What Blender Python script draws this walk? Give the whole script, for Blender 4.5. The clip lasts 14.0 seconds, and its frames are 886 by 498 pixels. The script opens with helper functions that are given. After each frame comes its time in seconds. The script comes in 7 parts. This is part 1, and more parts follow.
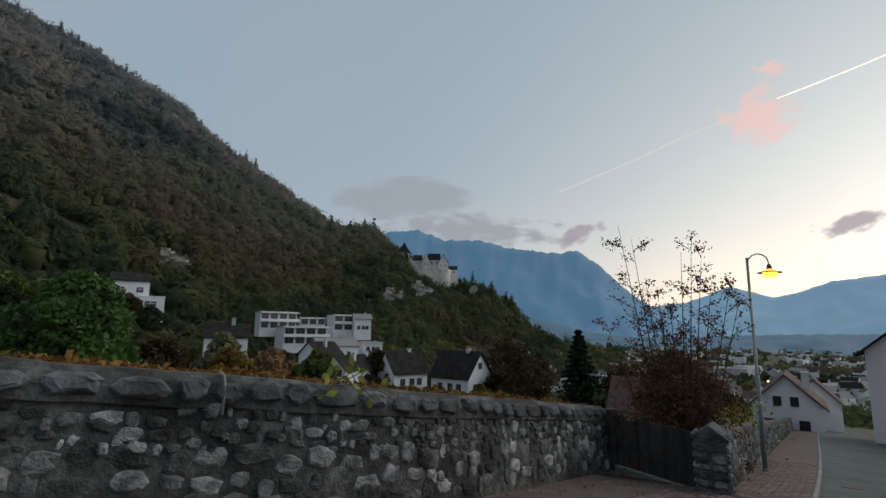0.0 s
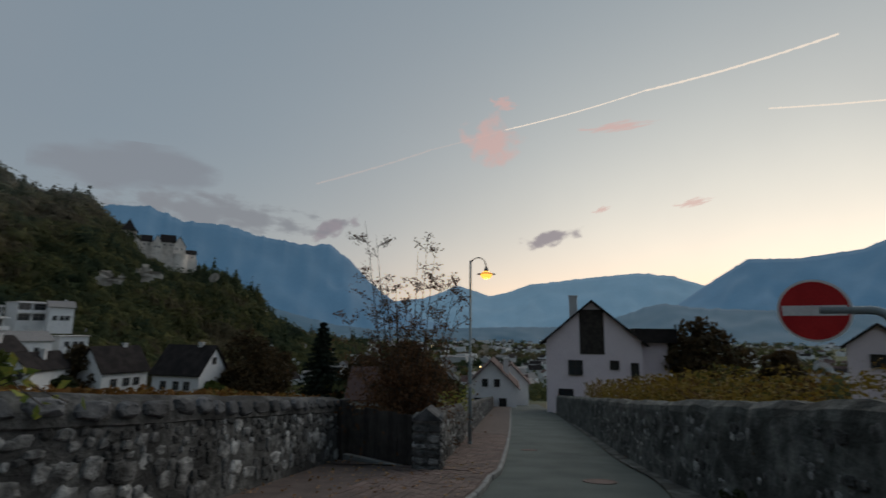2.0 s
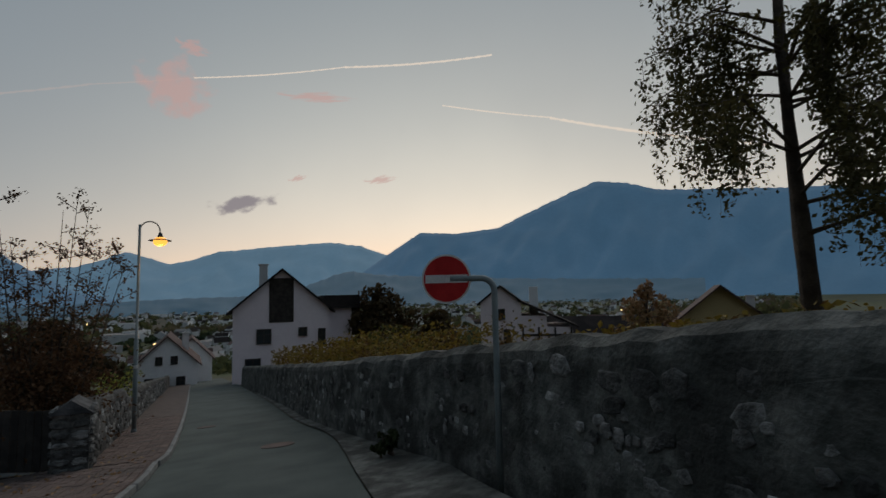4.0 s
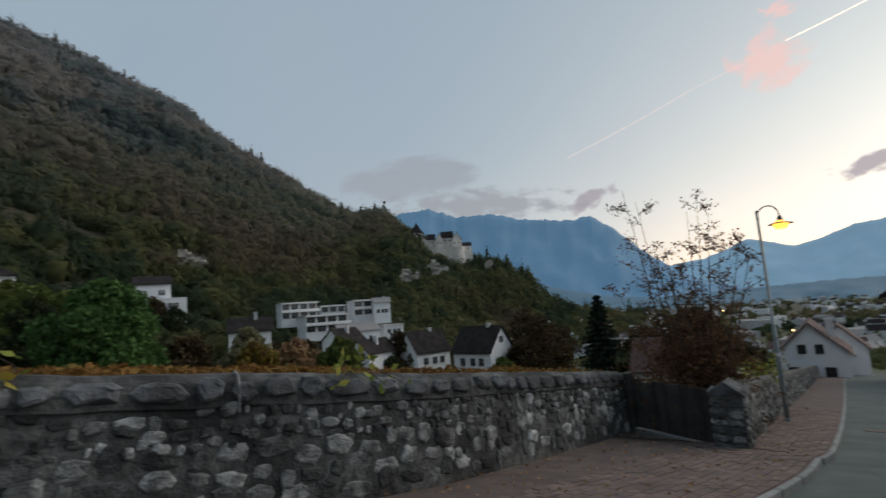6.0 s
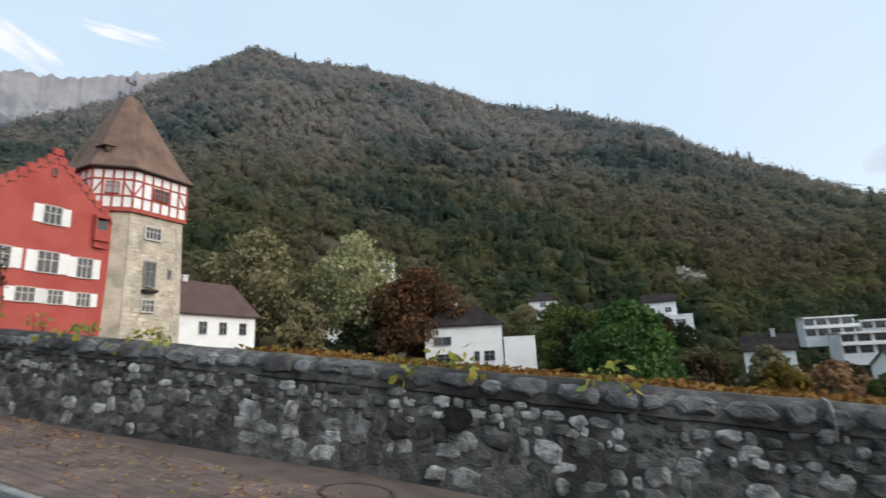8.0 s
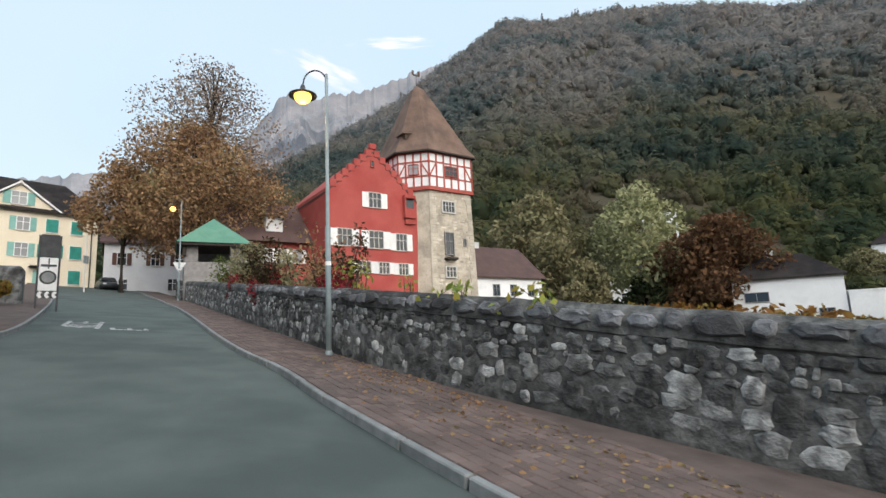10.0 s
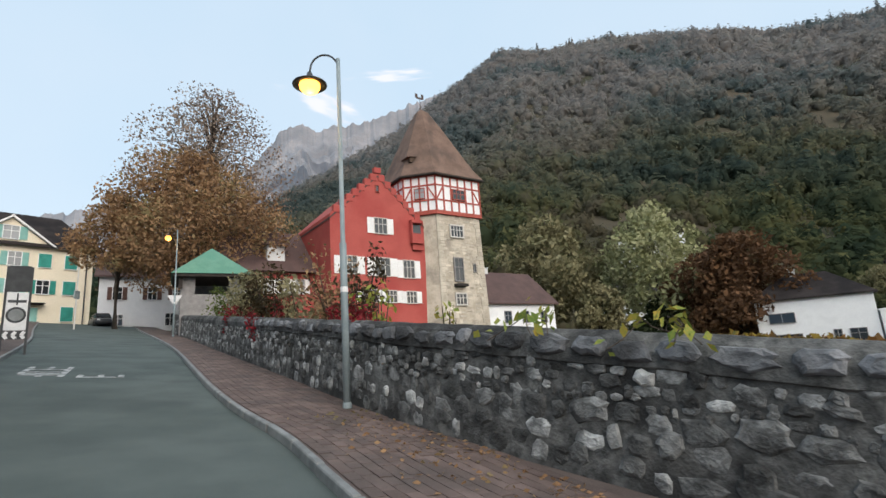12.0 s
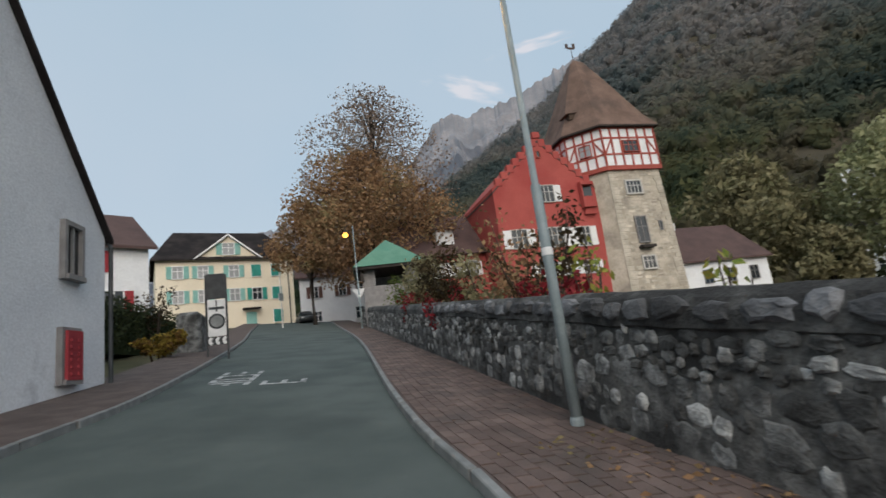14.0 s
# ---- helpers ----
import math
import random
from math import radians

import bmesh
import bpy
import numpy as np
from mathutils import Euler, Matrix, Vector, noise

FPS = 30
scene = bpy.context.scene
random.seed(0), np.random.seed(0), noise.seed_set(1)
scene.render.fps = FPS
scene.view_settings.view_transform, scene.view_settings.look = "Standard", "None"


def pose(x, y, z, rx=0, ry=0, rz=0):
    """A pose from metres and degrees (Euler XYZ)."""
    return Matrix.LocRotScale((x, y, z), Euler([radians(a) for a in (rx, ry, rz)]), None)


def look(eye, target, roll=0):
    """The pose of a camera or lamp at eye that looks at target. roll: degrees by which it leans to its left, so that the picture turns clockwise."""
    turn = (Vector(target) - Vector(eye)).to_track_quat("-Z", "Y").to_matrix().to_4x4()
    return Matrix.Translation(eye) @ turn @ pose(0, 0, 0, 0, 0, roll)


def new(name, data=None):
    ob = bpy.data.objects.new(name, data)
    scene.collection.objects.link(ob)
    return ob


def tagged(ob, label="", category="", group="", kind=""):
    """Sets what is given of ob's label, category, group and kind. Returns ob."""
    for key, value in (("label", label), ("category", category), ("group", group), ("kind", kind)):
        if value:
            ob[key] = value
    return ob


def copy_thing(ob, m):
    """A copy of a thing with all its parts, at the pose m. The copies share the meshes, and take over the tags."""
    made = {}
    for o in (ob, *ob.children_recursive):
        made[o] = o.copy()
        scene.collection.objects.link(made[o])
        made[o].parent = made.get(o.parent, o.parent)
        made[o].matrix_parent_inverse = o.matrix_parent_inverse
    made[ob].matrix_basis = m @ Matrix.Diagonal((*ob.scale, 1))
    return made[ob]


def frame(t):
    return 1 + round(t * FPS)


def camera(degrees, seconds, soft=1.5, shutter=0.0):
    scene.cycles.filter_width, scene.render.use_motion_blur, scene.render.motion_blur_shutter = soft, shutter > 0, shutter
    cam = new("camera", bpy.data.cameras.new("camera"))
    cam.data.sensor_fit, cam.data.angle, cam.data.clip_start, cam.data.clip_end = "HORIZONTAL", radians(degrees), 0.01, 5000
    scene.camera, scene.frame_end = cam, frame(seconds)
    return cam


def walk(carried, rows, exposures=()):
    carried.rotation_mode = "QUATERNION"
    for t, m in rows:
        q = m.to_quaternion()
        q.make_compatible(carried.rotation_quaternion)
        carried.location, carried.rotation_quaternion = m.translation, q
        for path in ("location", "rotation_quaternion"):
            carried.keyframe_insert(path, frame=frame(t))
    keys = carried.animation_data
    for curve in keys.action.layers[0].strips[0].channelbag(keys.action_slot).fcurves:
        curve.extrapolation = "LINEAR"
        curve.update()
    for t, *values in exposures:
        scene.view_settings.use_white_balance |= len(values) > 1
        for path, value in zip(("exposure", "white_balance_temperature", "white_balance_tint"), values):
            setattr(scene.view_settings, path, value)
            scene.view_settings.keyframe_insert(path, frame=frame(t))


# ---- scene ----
cam = camera(82.5, 14.0, soft=1.5, shutter=0.22)
PATH = [
    (0, (-1.666, 0.319, 1.481), (-1.633, 2.292, 1.808), 0.6),
    (0.5, (-1.678, 0.313, 1.487), (-1.611, 2.29, 1.783), -0.1),
    (1, (-1.681, 0.345, 1.482), (-1.501, 2.315, 1.775), -0.0),
    (1.5, (-1.655, 0.356, 1.477), (-1.148, 2.266, 1.782), 0.4),
    (2, (-1.479, 0.444, 1.475), (-0.527, 2.175, 1.784), 0.7),
    (2.5, (-1.47, 0.361, 1.477), (-0.084, 1.767, 1.792), 0.2),
    (2.7, (-1.47, 0.305, 1.481), (0.055, 1.564, 1.786), -0.1),
    (3.1, (-1.467, 0.229, 1.495), (0.245, 1.226, 1.769), -0.6),
    (3.5, (-1.464, 0.21, 1.499), (0.325, 1.075, 1.733), -0.9),
    (3.9, (-1.46, 0.234, 1.498), (0.322, 1.122, 1.69), -1.2),
    (4.3, (-1.457, 0.286, 1.496), (0.227, 1.356, 1.656), -1.5),
    (4.8, (-1.455, 0.369, 1.492), (-0.107, 1.84, 1.641), -1.9),
    (5, (-1.455, 0.403, 1.492), (-0.318, 2.042, 1.650), -2.1),
    (5.5, (-1.506, 0.325, 1.497), (-0.962, 2.241, 1.690), -2.6),
    (6, (-1.478, 0.244, 1.54), (-1.5, 2.229, 1.781), -4.2),
    (6.5, (-1.434, -0.156, 1.606), (-1.981, 1.739, 1.936), -5.4),
    (7, (-1.481, -0.382, 1.694), (-2.45, 1.322, 2.091), -6.2),
    (7.5, (-1.576, -0.507, 1.697), (-2.849, 0.979, 2.112), -5.0),
    (8, (-1.746, -0.723, 1.665), (-3.313, 0.446, 2.084), -2.8),
    (8.5, (-2.301, -0.925, 1.64), (-4.087, -0.124, 2.053), -0.8),
    (9, (-3.002, -1.159, 1.675), (-4.903, -0.623, 1.988), -2.2),
    (9.2, (-3.295, -1.228, 1.673), (-5.219, -0.773, 1.978), -2.6),
    (9.7, (-3.903, -1.474, 1.721), (-5.865, -1.205, 2.006), -3.0),
    (10.25, (-4.428, -1.766, 1.809), (-6.387, -1.567, 2.157), -2.2),
    (10.8, (-4.946, -2.001, 1.903), (-6.889, -1.796, 2.33), -1.4),
    (11.3, (-5.535, -2.098, 1.965), (-7.471, -1.878, 2.416), -1.9),
    (11.5, (-5.787, -2.098, 1.951), (-7.726, -1.874, 2.389), -2.5),
    (12, (-6.495, -2.125, 2.026), (-8.437, -1.903, 2.45), -4.0),
    (12.5, (-7.202, -2.149, 2.06), (-9.147, -1.967, 2.488), -4.4),
    (13, (-7.902, -2.263, 2.131), (-9.857, -2.179, 2.544), -5.0),
    (13.5, (-8.595, -2.481, 2.203), (-10.553, -2.605, 2.592), -6.3),
    (14, (-9.217, -2.769, 2.301), (-11.13, -3.195, 2.701), -7.7),
]
walk(cam, [(t, look(eye, target, roll)) for t, eye, target, roll in PATH],
     exposures=[(0, -0.4), (1.0, -0.4), (1.5, -0.55), (2.0, -0.95), (2.7, -1.3), (4.8, -1.03), (5.5, -0.68), (6.5, -0.05), (7.5, 0.36), (8.0, 0.65), (8.5, 0.78), (9.2, 0.85), (11.3, 0.55), (12.5, 0.68), (13.0, 0.42), (13.5, 0.36), (14, 0.15)])

# ---- light: dusk sky, the sun just behind the western range ----
SUN_AZ = 68.0
world = bpy.data.worlds.new("dusk")
scene.world = world
world.use_nodes = True
wn, wl = world.node_tree.nodes, world.node_tree.links
bg = wn["Background"]


def wmath(op, a, b=None, clamp=False):
    n = wn.new("ShaderNodeMath")
    n.operation, n.use_clamp = op, clamp
    for i, v in enumerate((a, b)):
        if v is None:
            continue
        if isinstance(v, (int, float)):
            n.inputs[i].default_value = v
        else:
            wl.new(v, n.inputs[i])
    return n.outputs[0]


def wmix(fac, a, b, kind="MIX"):
    n = wn.new("ShaderNodeMix")
    n.data_type, n.blend_type = "RGBA", kind
    for i, v in ((0, fac), (6, a), (7, b)):
        if isinstance(v, (int, float)):
            n.inputs[i].default_value = v
        elif isinstance(v, tuple):
            n.inputs[i].default_value = (*v, 1)
        else:
            wl.new(v, n.inputs[i])
    return n.outputs[2]


sky = wn.new("ShaderNodeTexSky")
sky.sky_type, sky.sun_disc = "NISHITA", False
sky.sun_elevation, sky.sun_rotation = radians(3.0), radians(SUN_AZ)
sky.air_density, sky.dust_density, sky.ozone_density = 1.0, 0.6, 3.0
tc = wn.new("ShaderNodeTexCoord")
sep = wn.new("ShaderNodeSeparateXYZ")
wl.new(tc.outputs["Generated"], sep.inputs[0])
up = wmath("MAXIMUM", sep.outputs[2], 0.0)
ramp = wn.new("ShaderNodeValToRGB")
wl.new(wmath("POWER", up, 0.7), ramp.inputs[0])
ramp.color_ramp.elements[0].position, ramp.color_ramp.elements[0].color = 0.0, (0.59, 0.66, 0.70, 1)
ramp.color_ramp.elements[1].position, ramp.color_ramp.elements[1].color = 1.0, (0.375, 0.49, 0.60, 1)
mid = ramp.color_ramp.elements.new(0.45)
mid.color = (0.43, 0.54, 0.645, 1)
dot = wn.new("ShaderNodeVectorMath")
dot.operation = "DOT_PRODUCT"
wl.new(tc.outputs["Generated"], dot.inputs[0])
dot.inputs[1].default_value = (math.sin(radians(SUN_AZ)), math.cos(radians(SUN_AZ)), 0.0)
side = wmath("POWER", wmath("MAXIMUM", wmath("ADD", wmath("MULTIPLY", dot.outputs["Value"], 0.5), 0.5), 0.0), 7.0)
low = wmath("POWER", 2.718, wmath("MULTIPLY", up, -2.7))
glow = wmath("MULTIPLY", side, low, True)
soft_sky = wmix(glow, ramp.outputs[0], (2.9, 2.7, 2.25))
low2 = wmath("POWER", 2.718, wmath("MULTIPLY", up, -15.0))
soft_sky = wmix(wmath("MULTIPLY", wmath("MULTIPLY", side, low2), 1.35, True), soft_sky, (2.8, 1.45, 0.62))
sky_scaled = wmix(1.0, sky.outputs[0], (0.06, 0.06, 0.06), "MULTIPLY")
cover = wn.new("ShaderNodeTexNoise")
cover.inputs["Scale"].default_value, cover.inputs["Detail"].default_value = 2.2, 5.0
wl.new(tc.outputs["Generated"], cover.inputs[0])
veil = wmath("MULTIPLY", wmath("SUBTRACT", cover.outputs[0], 0.42, True), 0.5, True)
soft_sky = wmix(veil, soft_sky, (0.62, 0.62, 0.66))
wl.new(wmix(0.12, soft_sky, sky_scaled), bg.inputs[0])
bg.inputs[1].default_value = 1.1

sun = new("sun", bpy.data.lights.new("sun", "SUN"))
sun.data.energy, sun.data.angle, sun.data.color = 1.9, radians(60), (1.0, 0.90, 0.80)
sun.matrix_world = look((math.sin(radians(SUN_AZ)) * 50, math.cos(radians(SUN_AZ)) * 50, 34), (0, 0, 0))


# ---- materials ----
def mat(name, a, b, scale=3.0, rough=0.85, bump=0.3, fine=40.0, spec=0.3, metal=0.0, rnd=0.0, island=0.0, stain=None, stain_scale=0.6, stain_at=0.55):
    """Two tones mixed by noise at two sizes, with relief; rnd, island: how far single pieces differ in tone."""
    m = bpy.data.materials.new(name)
    m.use_nodes = True
    n, l = m.node_tree.nodes, m.node_tree.links
    p = n["Principled BSDF"]
    p.inputs["Roughness"].default_value, p.inputs["Metallic"].default_value, p.inputs["Specular IOR Level"].default_value = rough, metal, spec
    g = n.new("ShaderNodeNewGeometry")

    def noise_tex(s, detail=4):
        t = n.new("ShaderNodeTexNoise")
        t.inputs["Scale"].default_value, t.inputs["Detail"].default_value = s, detail
        l.new(g.outputs["Position"], t.inputs["Vector"])
        return t.outputs[0]

    def mixer(f, x, y, kind="MIX"):
        k = n.new("ShaderNodeMix")
        k.data_type, k.blend_type = "RGBA", kind
        for i, v in ((0, f), (6, x), (7, y)):
            if isinstance(v, (int, float)):
                k.inputs[i].default_value = v
            elif isinstance(v, tuple):
                k.inputs[i].default_value = (*v, 1)
            else:
                l.new(v, k.inputs[i])
        return k.outputs[2]

    def remap(v, lo, hi, to0=0.0, to1=1.0):
        r = n.new("ShaderNodeMapRange")
        l.new(v, r.inputs[0])
        for i, k in ((1, lo), (2, hi), (3, to0), (4, to1)):
            r.inputs[i].default_value = k
        return r.outputs[0]

    big, small = noise_tex(scale), noise_tex(fine, 3)
    col = mixer(remap(big, 0.35, 0.65), a, b)
    if rnd or island:
        o = n.new("ShaderNodeObjectInfo")
        pick = o.outputs["Random"] if rnd else g.outputs["Random Per Island"]
        d = rnd or island
        if d > 0.7:
            pw = n.new("ShaderNodeMath")
            pw.operation = "POWER"
            l.new(pick, pw.inputs[0])
            pw.inputs[1].default_value = 1.8
            pick = pw.outputs[0]
        hi = 1 + d * (1.25 if d > 0.7 else 1)
        lo = max(1 - d, 0.32)
        col = mixer(1.0, col, mixer(pick, (lo, lo, lo), (hi, hi, hi)), "MULTIPLY")
    if stain:
        col = mixer(remap(noise_tex(stain_scale, 6), stain_at - 0.06, stain_at + 0.1, 0, 0.85), col, stain)
    col = mixer(1.0, col, mixer(small, (0.72, 0.72, 0.72), (1.25, 1.25, 1.25)), "MULTIPLY")
    l.new(col, p.inputs["Base Color"])
    if bump:
        bm_ = n.new("ShaderNodeBump")
        bm_.inputs["Strength"].default_value, bm_.inputs["Distance"].default_value = bump, 0.02
        l.new(small, bm_.inputs["Height"])
        l.new(bm_.outputs[0], p.inputs["Normal"])
    return m


def leaf_mat(name, tones, patch=0.15, trans=0.25):
    """Leaves: the tones lie in patches and vary from leaf to leaf; some light comes through."""
    m = bpy.data.materials.new(name)
    m.use_nodes = True
    n, l = m.node_tree.nodes, m.node_tree.links
    p = n["Principled BSDF"]
    p.inputs["Roughness"].default_value, p.inputs["Specular IOR Level"].default_value = 0.75, 0.15
    g = n.new("ShaderNodeNewGeometry")
    t = n.new("ShaderNodeTexNoise")
    t.inputs["Scale"].default_value, t.inputs["Detail"].default_value = patch, 4
    l.new(g.outputs["Position"], t.inputs["Vector"])
    add = n.new("ShaderNodeMath")
    add.operation = "MULTIPLY_ADD"
    l.new(g.outputs["Random Per Island"], add.inputs[0])
    add.inputs[1].default_value = 0.26
    t2 = n.new("ShaderNodeTexNoise")
    t2.inputs["Scale"].default_value, t2.inputs["Detail"].default_value = patch * 9, 2
    l.new(g.outputs["Position"], t2.inputs["Vector"])
    both = n.new("ShaderNodeMath")
    both.operation = "MULTIPLY_ADD"
    l.new(t2.outputs[0], both.inputs[0])
    both.inputs[1].default_value = 0.95
    half = n.new("ShaderNodeMath")
    half.operation = "MULTIPLY_ADD"
    l.new(t.outputs[0], half.inputs[0])
    half.inputs[1].default_value, half.inputs[2].default_value = 1.5, -0.55
    l.new(half.outputs[0], both.inputs[2])
    l.new(both.outputs[0], add.inputs[2])
    sub = n.new("ShaderNodeMapRange")
    l.new(add.outputs[0], sub.inputs[0])
    sub.inputs[1].default_value, sub.inputs[2].default_value = 0.50, 1.10
    r = n.new("ShaderNodeValToRGB")
    l.new(sub.outputs[0], r.inputs[0])
    e = r.color_ramp.elements
    e[0].color, e[1].color = (*tones[0], 1), (*tones[-1], 1)
    for i, c in enumerate(tones[1:-1]):
        e.new((i + 1) / (len(tones) - 1)).color = (*c, 1)
    l.new(r.outputs[0], p.inputs["Base Color"])
    tr = n.new("ShaderNodeBsdfTranslucent")
    l.new(r.outputs[0], tr.inputs[0])
    mx = n.new("ShaderNodeMixShader")
    mx.inputs[0].default_value = trans
    l.new(p.outputs[0], mx.inputs[1])
    l.new(tr.outputs[0], mx.inputs[2])
    l.new(mx.outputs[0], n["Material Output"].inputs[0])
    return m


def forest_mat(name):
    """Mixed autumn wood: stands of green, olive and rust below; grey-brown and dark tones above, paled for haze."""
    m = bpy.data.materials.new(name)
    m.use_nodes = True
    n, l = m.node_tree.nodes, m.node_tree.links
    p = n["Principled BSDF"]
    p.inputs["Roughness"].default_value, p.inputs["Specular IOR Level"].default_value = 0.9, 0.05
    g = n.new("ShaderNodeNewGeometry")

    def tex(scale, detail):
        t = n.new("ShaderNodeTexNoise")
        t.inputs["Scale"].default_value, t.inputs["Detail"].default_value = scale, detail
        l.new(g.outputs["Position"], t.inputs["Vector"])
        return t.outputs[0]

    def calc(op, x, y, z=None):
        k = n.new("ShaderNodeMath")
        k.operation = op
        for i, v in enumerate((x, y, z)):
            if v is None:
                continue
            if isinstance(v, (int, float)):
                k.inputs[i].default_value = v
            else:
                l.new(v, k.inputs[i])
        return k.outputs[0]

    def tones(fac, rows):
        r = n.new("ShaderNodeValToRGB")
        l.new(fac, r.inputs[0])
        e = r.color_ramp.elements
        e[0].position, e[0].color = rows[0][0], (*rows[0][1], 1)
        e[1].position, e[1].color = rows[-1][0], (*rows[-1][1], 1)
        for q, c in rows[1:-1]:
            e.new(q).color = (*c, 1)
        return r.outputs[0]

    stand = calc("MULTIPLY_ADD", tex(0.0075, 3), 0.9, calc("MULTIPLY_ADD", tex(0.06, 1), 0.34, calc("MULTIPLY", g.outputs["Random Per Island"], 0.05)))
    low = tones(stand, [(0.46, (0.030, 0.047, 0.034)), (0.54, (0.05, 0.07, 0.04)), (0.61, (0.075, 0.09, 0.046)), (0.67, (0.125, 0.128, 0.055)), (0.73, (0.105, 0.096, 0.06)), (0.82, (0.135, 0.115, 0.072))])
    # upper tones are pale and bluish: distance haze painted in by height
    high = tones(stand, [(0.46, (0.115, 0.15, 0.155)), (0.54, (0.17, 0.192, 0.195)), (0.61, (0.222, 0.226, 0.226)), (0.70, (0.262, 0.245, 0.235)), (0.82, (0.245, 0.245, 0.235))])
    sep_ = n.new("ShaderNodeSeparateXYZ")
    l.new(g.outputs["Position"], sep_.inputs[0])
    haze_belt = n.new("ShaderNodeMapRange")
    haze_belt.interpolation_type = "SMOOTHSTEP"
    l.new(calc("MULTIPLY_ADD", tex(0.006, 3), 160.0, sep_.outputs[2]), haze_belt.inputs[0])
    haze_belt.inputs[1].default_value, haze_belt.inputs[2].default_value = 100.0, 380.0
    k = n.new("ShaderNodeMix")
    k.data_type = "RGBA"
    l.new(haze_belt.outputs[0], k.inputs[0])
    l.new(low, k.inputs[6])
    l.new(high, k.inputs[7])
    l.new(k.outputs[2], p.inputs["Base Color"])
    tr = n.new("ShaderNodeBsdfTranslucent")
    l.new(k.outputs[2], tr.inputs[0])
    mx = n.new("ShaderNodeMixShader")
    mx.inputs[0].default_value = 0.55
    l.new(p.outputs[0], mx.inputs[1])
    l.new(tr.outputs[0], mx.inputs[2])
    l.new(mx.outputs[0], n["Material Output"].inputs[0])
    return m


def glow_mat(name, col, strength):
    m = bpy.data.materials.new(name)
    m.use_nodes = True
    p = m.node_tree.nodes["Principled BSDF"]
    p.inputs["Base Color"].default_value = (*col, 1)
    p.inputs["Emission Color"].default_value, p.inputs["Emission Strength"].default_value = (*col, 1), strength
    return m


def glass_mat(name, col):
    m = bpy.data.materials.new(name)
    m.use_nodes = True
    p = m.node_tree.nodes["Principled BSDF"]
    p.inputs["Base Color"].default_value = (*col, 1)
    p.inputs["Roughness"].default_value, p.inputs["Specular IOR Level"].default_value = 0.08, 0.8
    return m


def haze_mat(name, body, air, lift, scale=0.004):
    """Far mountains: dark slopes, with the haze of lit air added as emission."""
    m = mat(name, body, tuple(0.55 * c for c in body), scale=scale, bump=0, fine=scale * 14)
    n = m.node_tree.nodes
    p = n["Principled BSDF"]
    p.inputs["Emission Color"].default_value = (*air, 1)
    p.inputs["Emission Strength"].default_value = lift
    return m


ASPHALT = mat("asphalt", (0.078, 0.095, 0.091), (0.106, 0.125, 0.12), 0.9, 0.9, 0.35, 160, 0.12, stain=(0.066, 0.08, 0.078), stain_scale=0.5, stain_at=0.58)
PAVER = mat("paver", (0.115, 0.083, 0.074), (0.16, 0.118, 0.106), 2.0, 0.9, 0.5, 90, rnd=0.2, stain=(0.09, 0.072, 0.066), stain_scale=1.5)
PAVER_I = mat("paver_rows", (0.115, 0.083, 0.074), (0.16, 0.118, 0.106), 2.0, 0.9, 0.5, 90, island=0.2, stain=(0.09, 0.072, 0.066), stain_scale=1.5)
BED = mat("paving_bed", (0.085, 0.066, 0.06), (0.125, 0.097, 0.088), 3, 0.95, 0.5, 60)
KERB = mat("kerb_granite", (0.16, 0.17, 0.17), (0.23, 0.24, 0.24), 5, 0.85, 0.3, 120, rnd=0.12)
MORTAR = mat("old_mortar", (0.05, 0.051, 0.05), (0.15, 0.15, 0.145), 7.0, 0.95, 1.0, 26, stain=(0.022, 0.022, 0.022), stain_scale=1.1, stain_at=0.5)
MORTAR_R = mat("rough_render", (0.06, 0.066, 0.062), (0.165, 0.172, 0.163), 5.0, 0.95, 1.0, 22, stain=(0.034, 0.036, 0.034), stain_scale=1.7, stain_at=0.5)
STONE = mat("field_stone", (0.08, 0.082, 0.082), (0.295, 0.30, 0.295), 6.5, 0.9, 1.0, 34, rnd=0.75, stain=(0.03, 0.03, 0.029), stain_scale=1.6, stain_at=0.56)
STONE_I = mat("field_stone_rows", (0.08, 0.082, 0.082), (0.295, 0.30, 0.295), 6.5, 0.9, 1.0, 34, island=0.75, stain=(0.03, 0.03, 0.029), stain_scale=1.6, stain_at=0.56)
HOLE_SHADE = mat("hole_shade", (0.008, 0.008, 0.008), (0.02, 0.02, 0.019), 6, 0.95, 0.6, 30)
COPING = mat("coping_stone", (0.065, 0.069, 0.075), (0.185, 0.19, 0.20), 4.0, 0.9, 0.8, 30, rnd=0.45, stain=(0.04, 0.04, 0.041), stain_scale=1.3, stain_at=0.52)
SOIL = mat("soil_grass", (0.05, 0.055, 0.025), (0.09, 0.075, 0.04), 0.35, 0.95, 0.5, 9)
MEADOW = mat("meadow", (0.055, 0.075, 0.026), (0.085, 0.085, 0.036), 0.02, 0.95, 0, 0.6, stain=(0.04, 0.045, 0.03), stain_scale=0.012, stain_at=0.5)
TOWER_STONE = mat("tower_stone", (0.40, 0.35, 0.28), (0.54, 0.48, 0.40), 0.9, 0.9, 0.8, 6, stain=(0.27, 0.24, 0.20), stain_scale=0.6, stain_at=0.58)
TOWER_BLOCK = mat("tower_block", (0.36, 0.32, 0.26), (0.56, 0.51, 0.43), 0.8, 0.9, 0.6, 8, island=0.3)
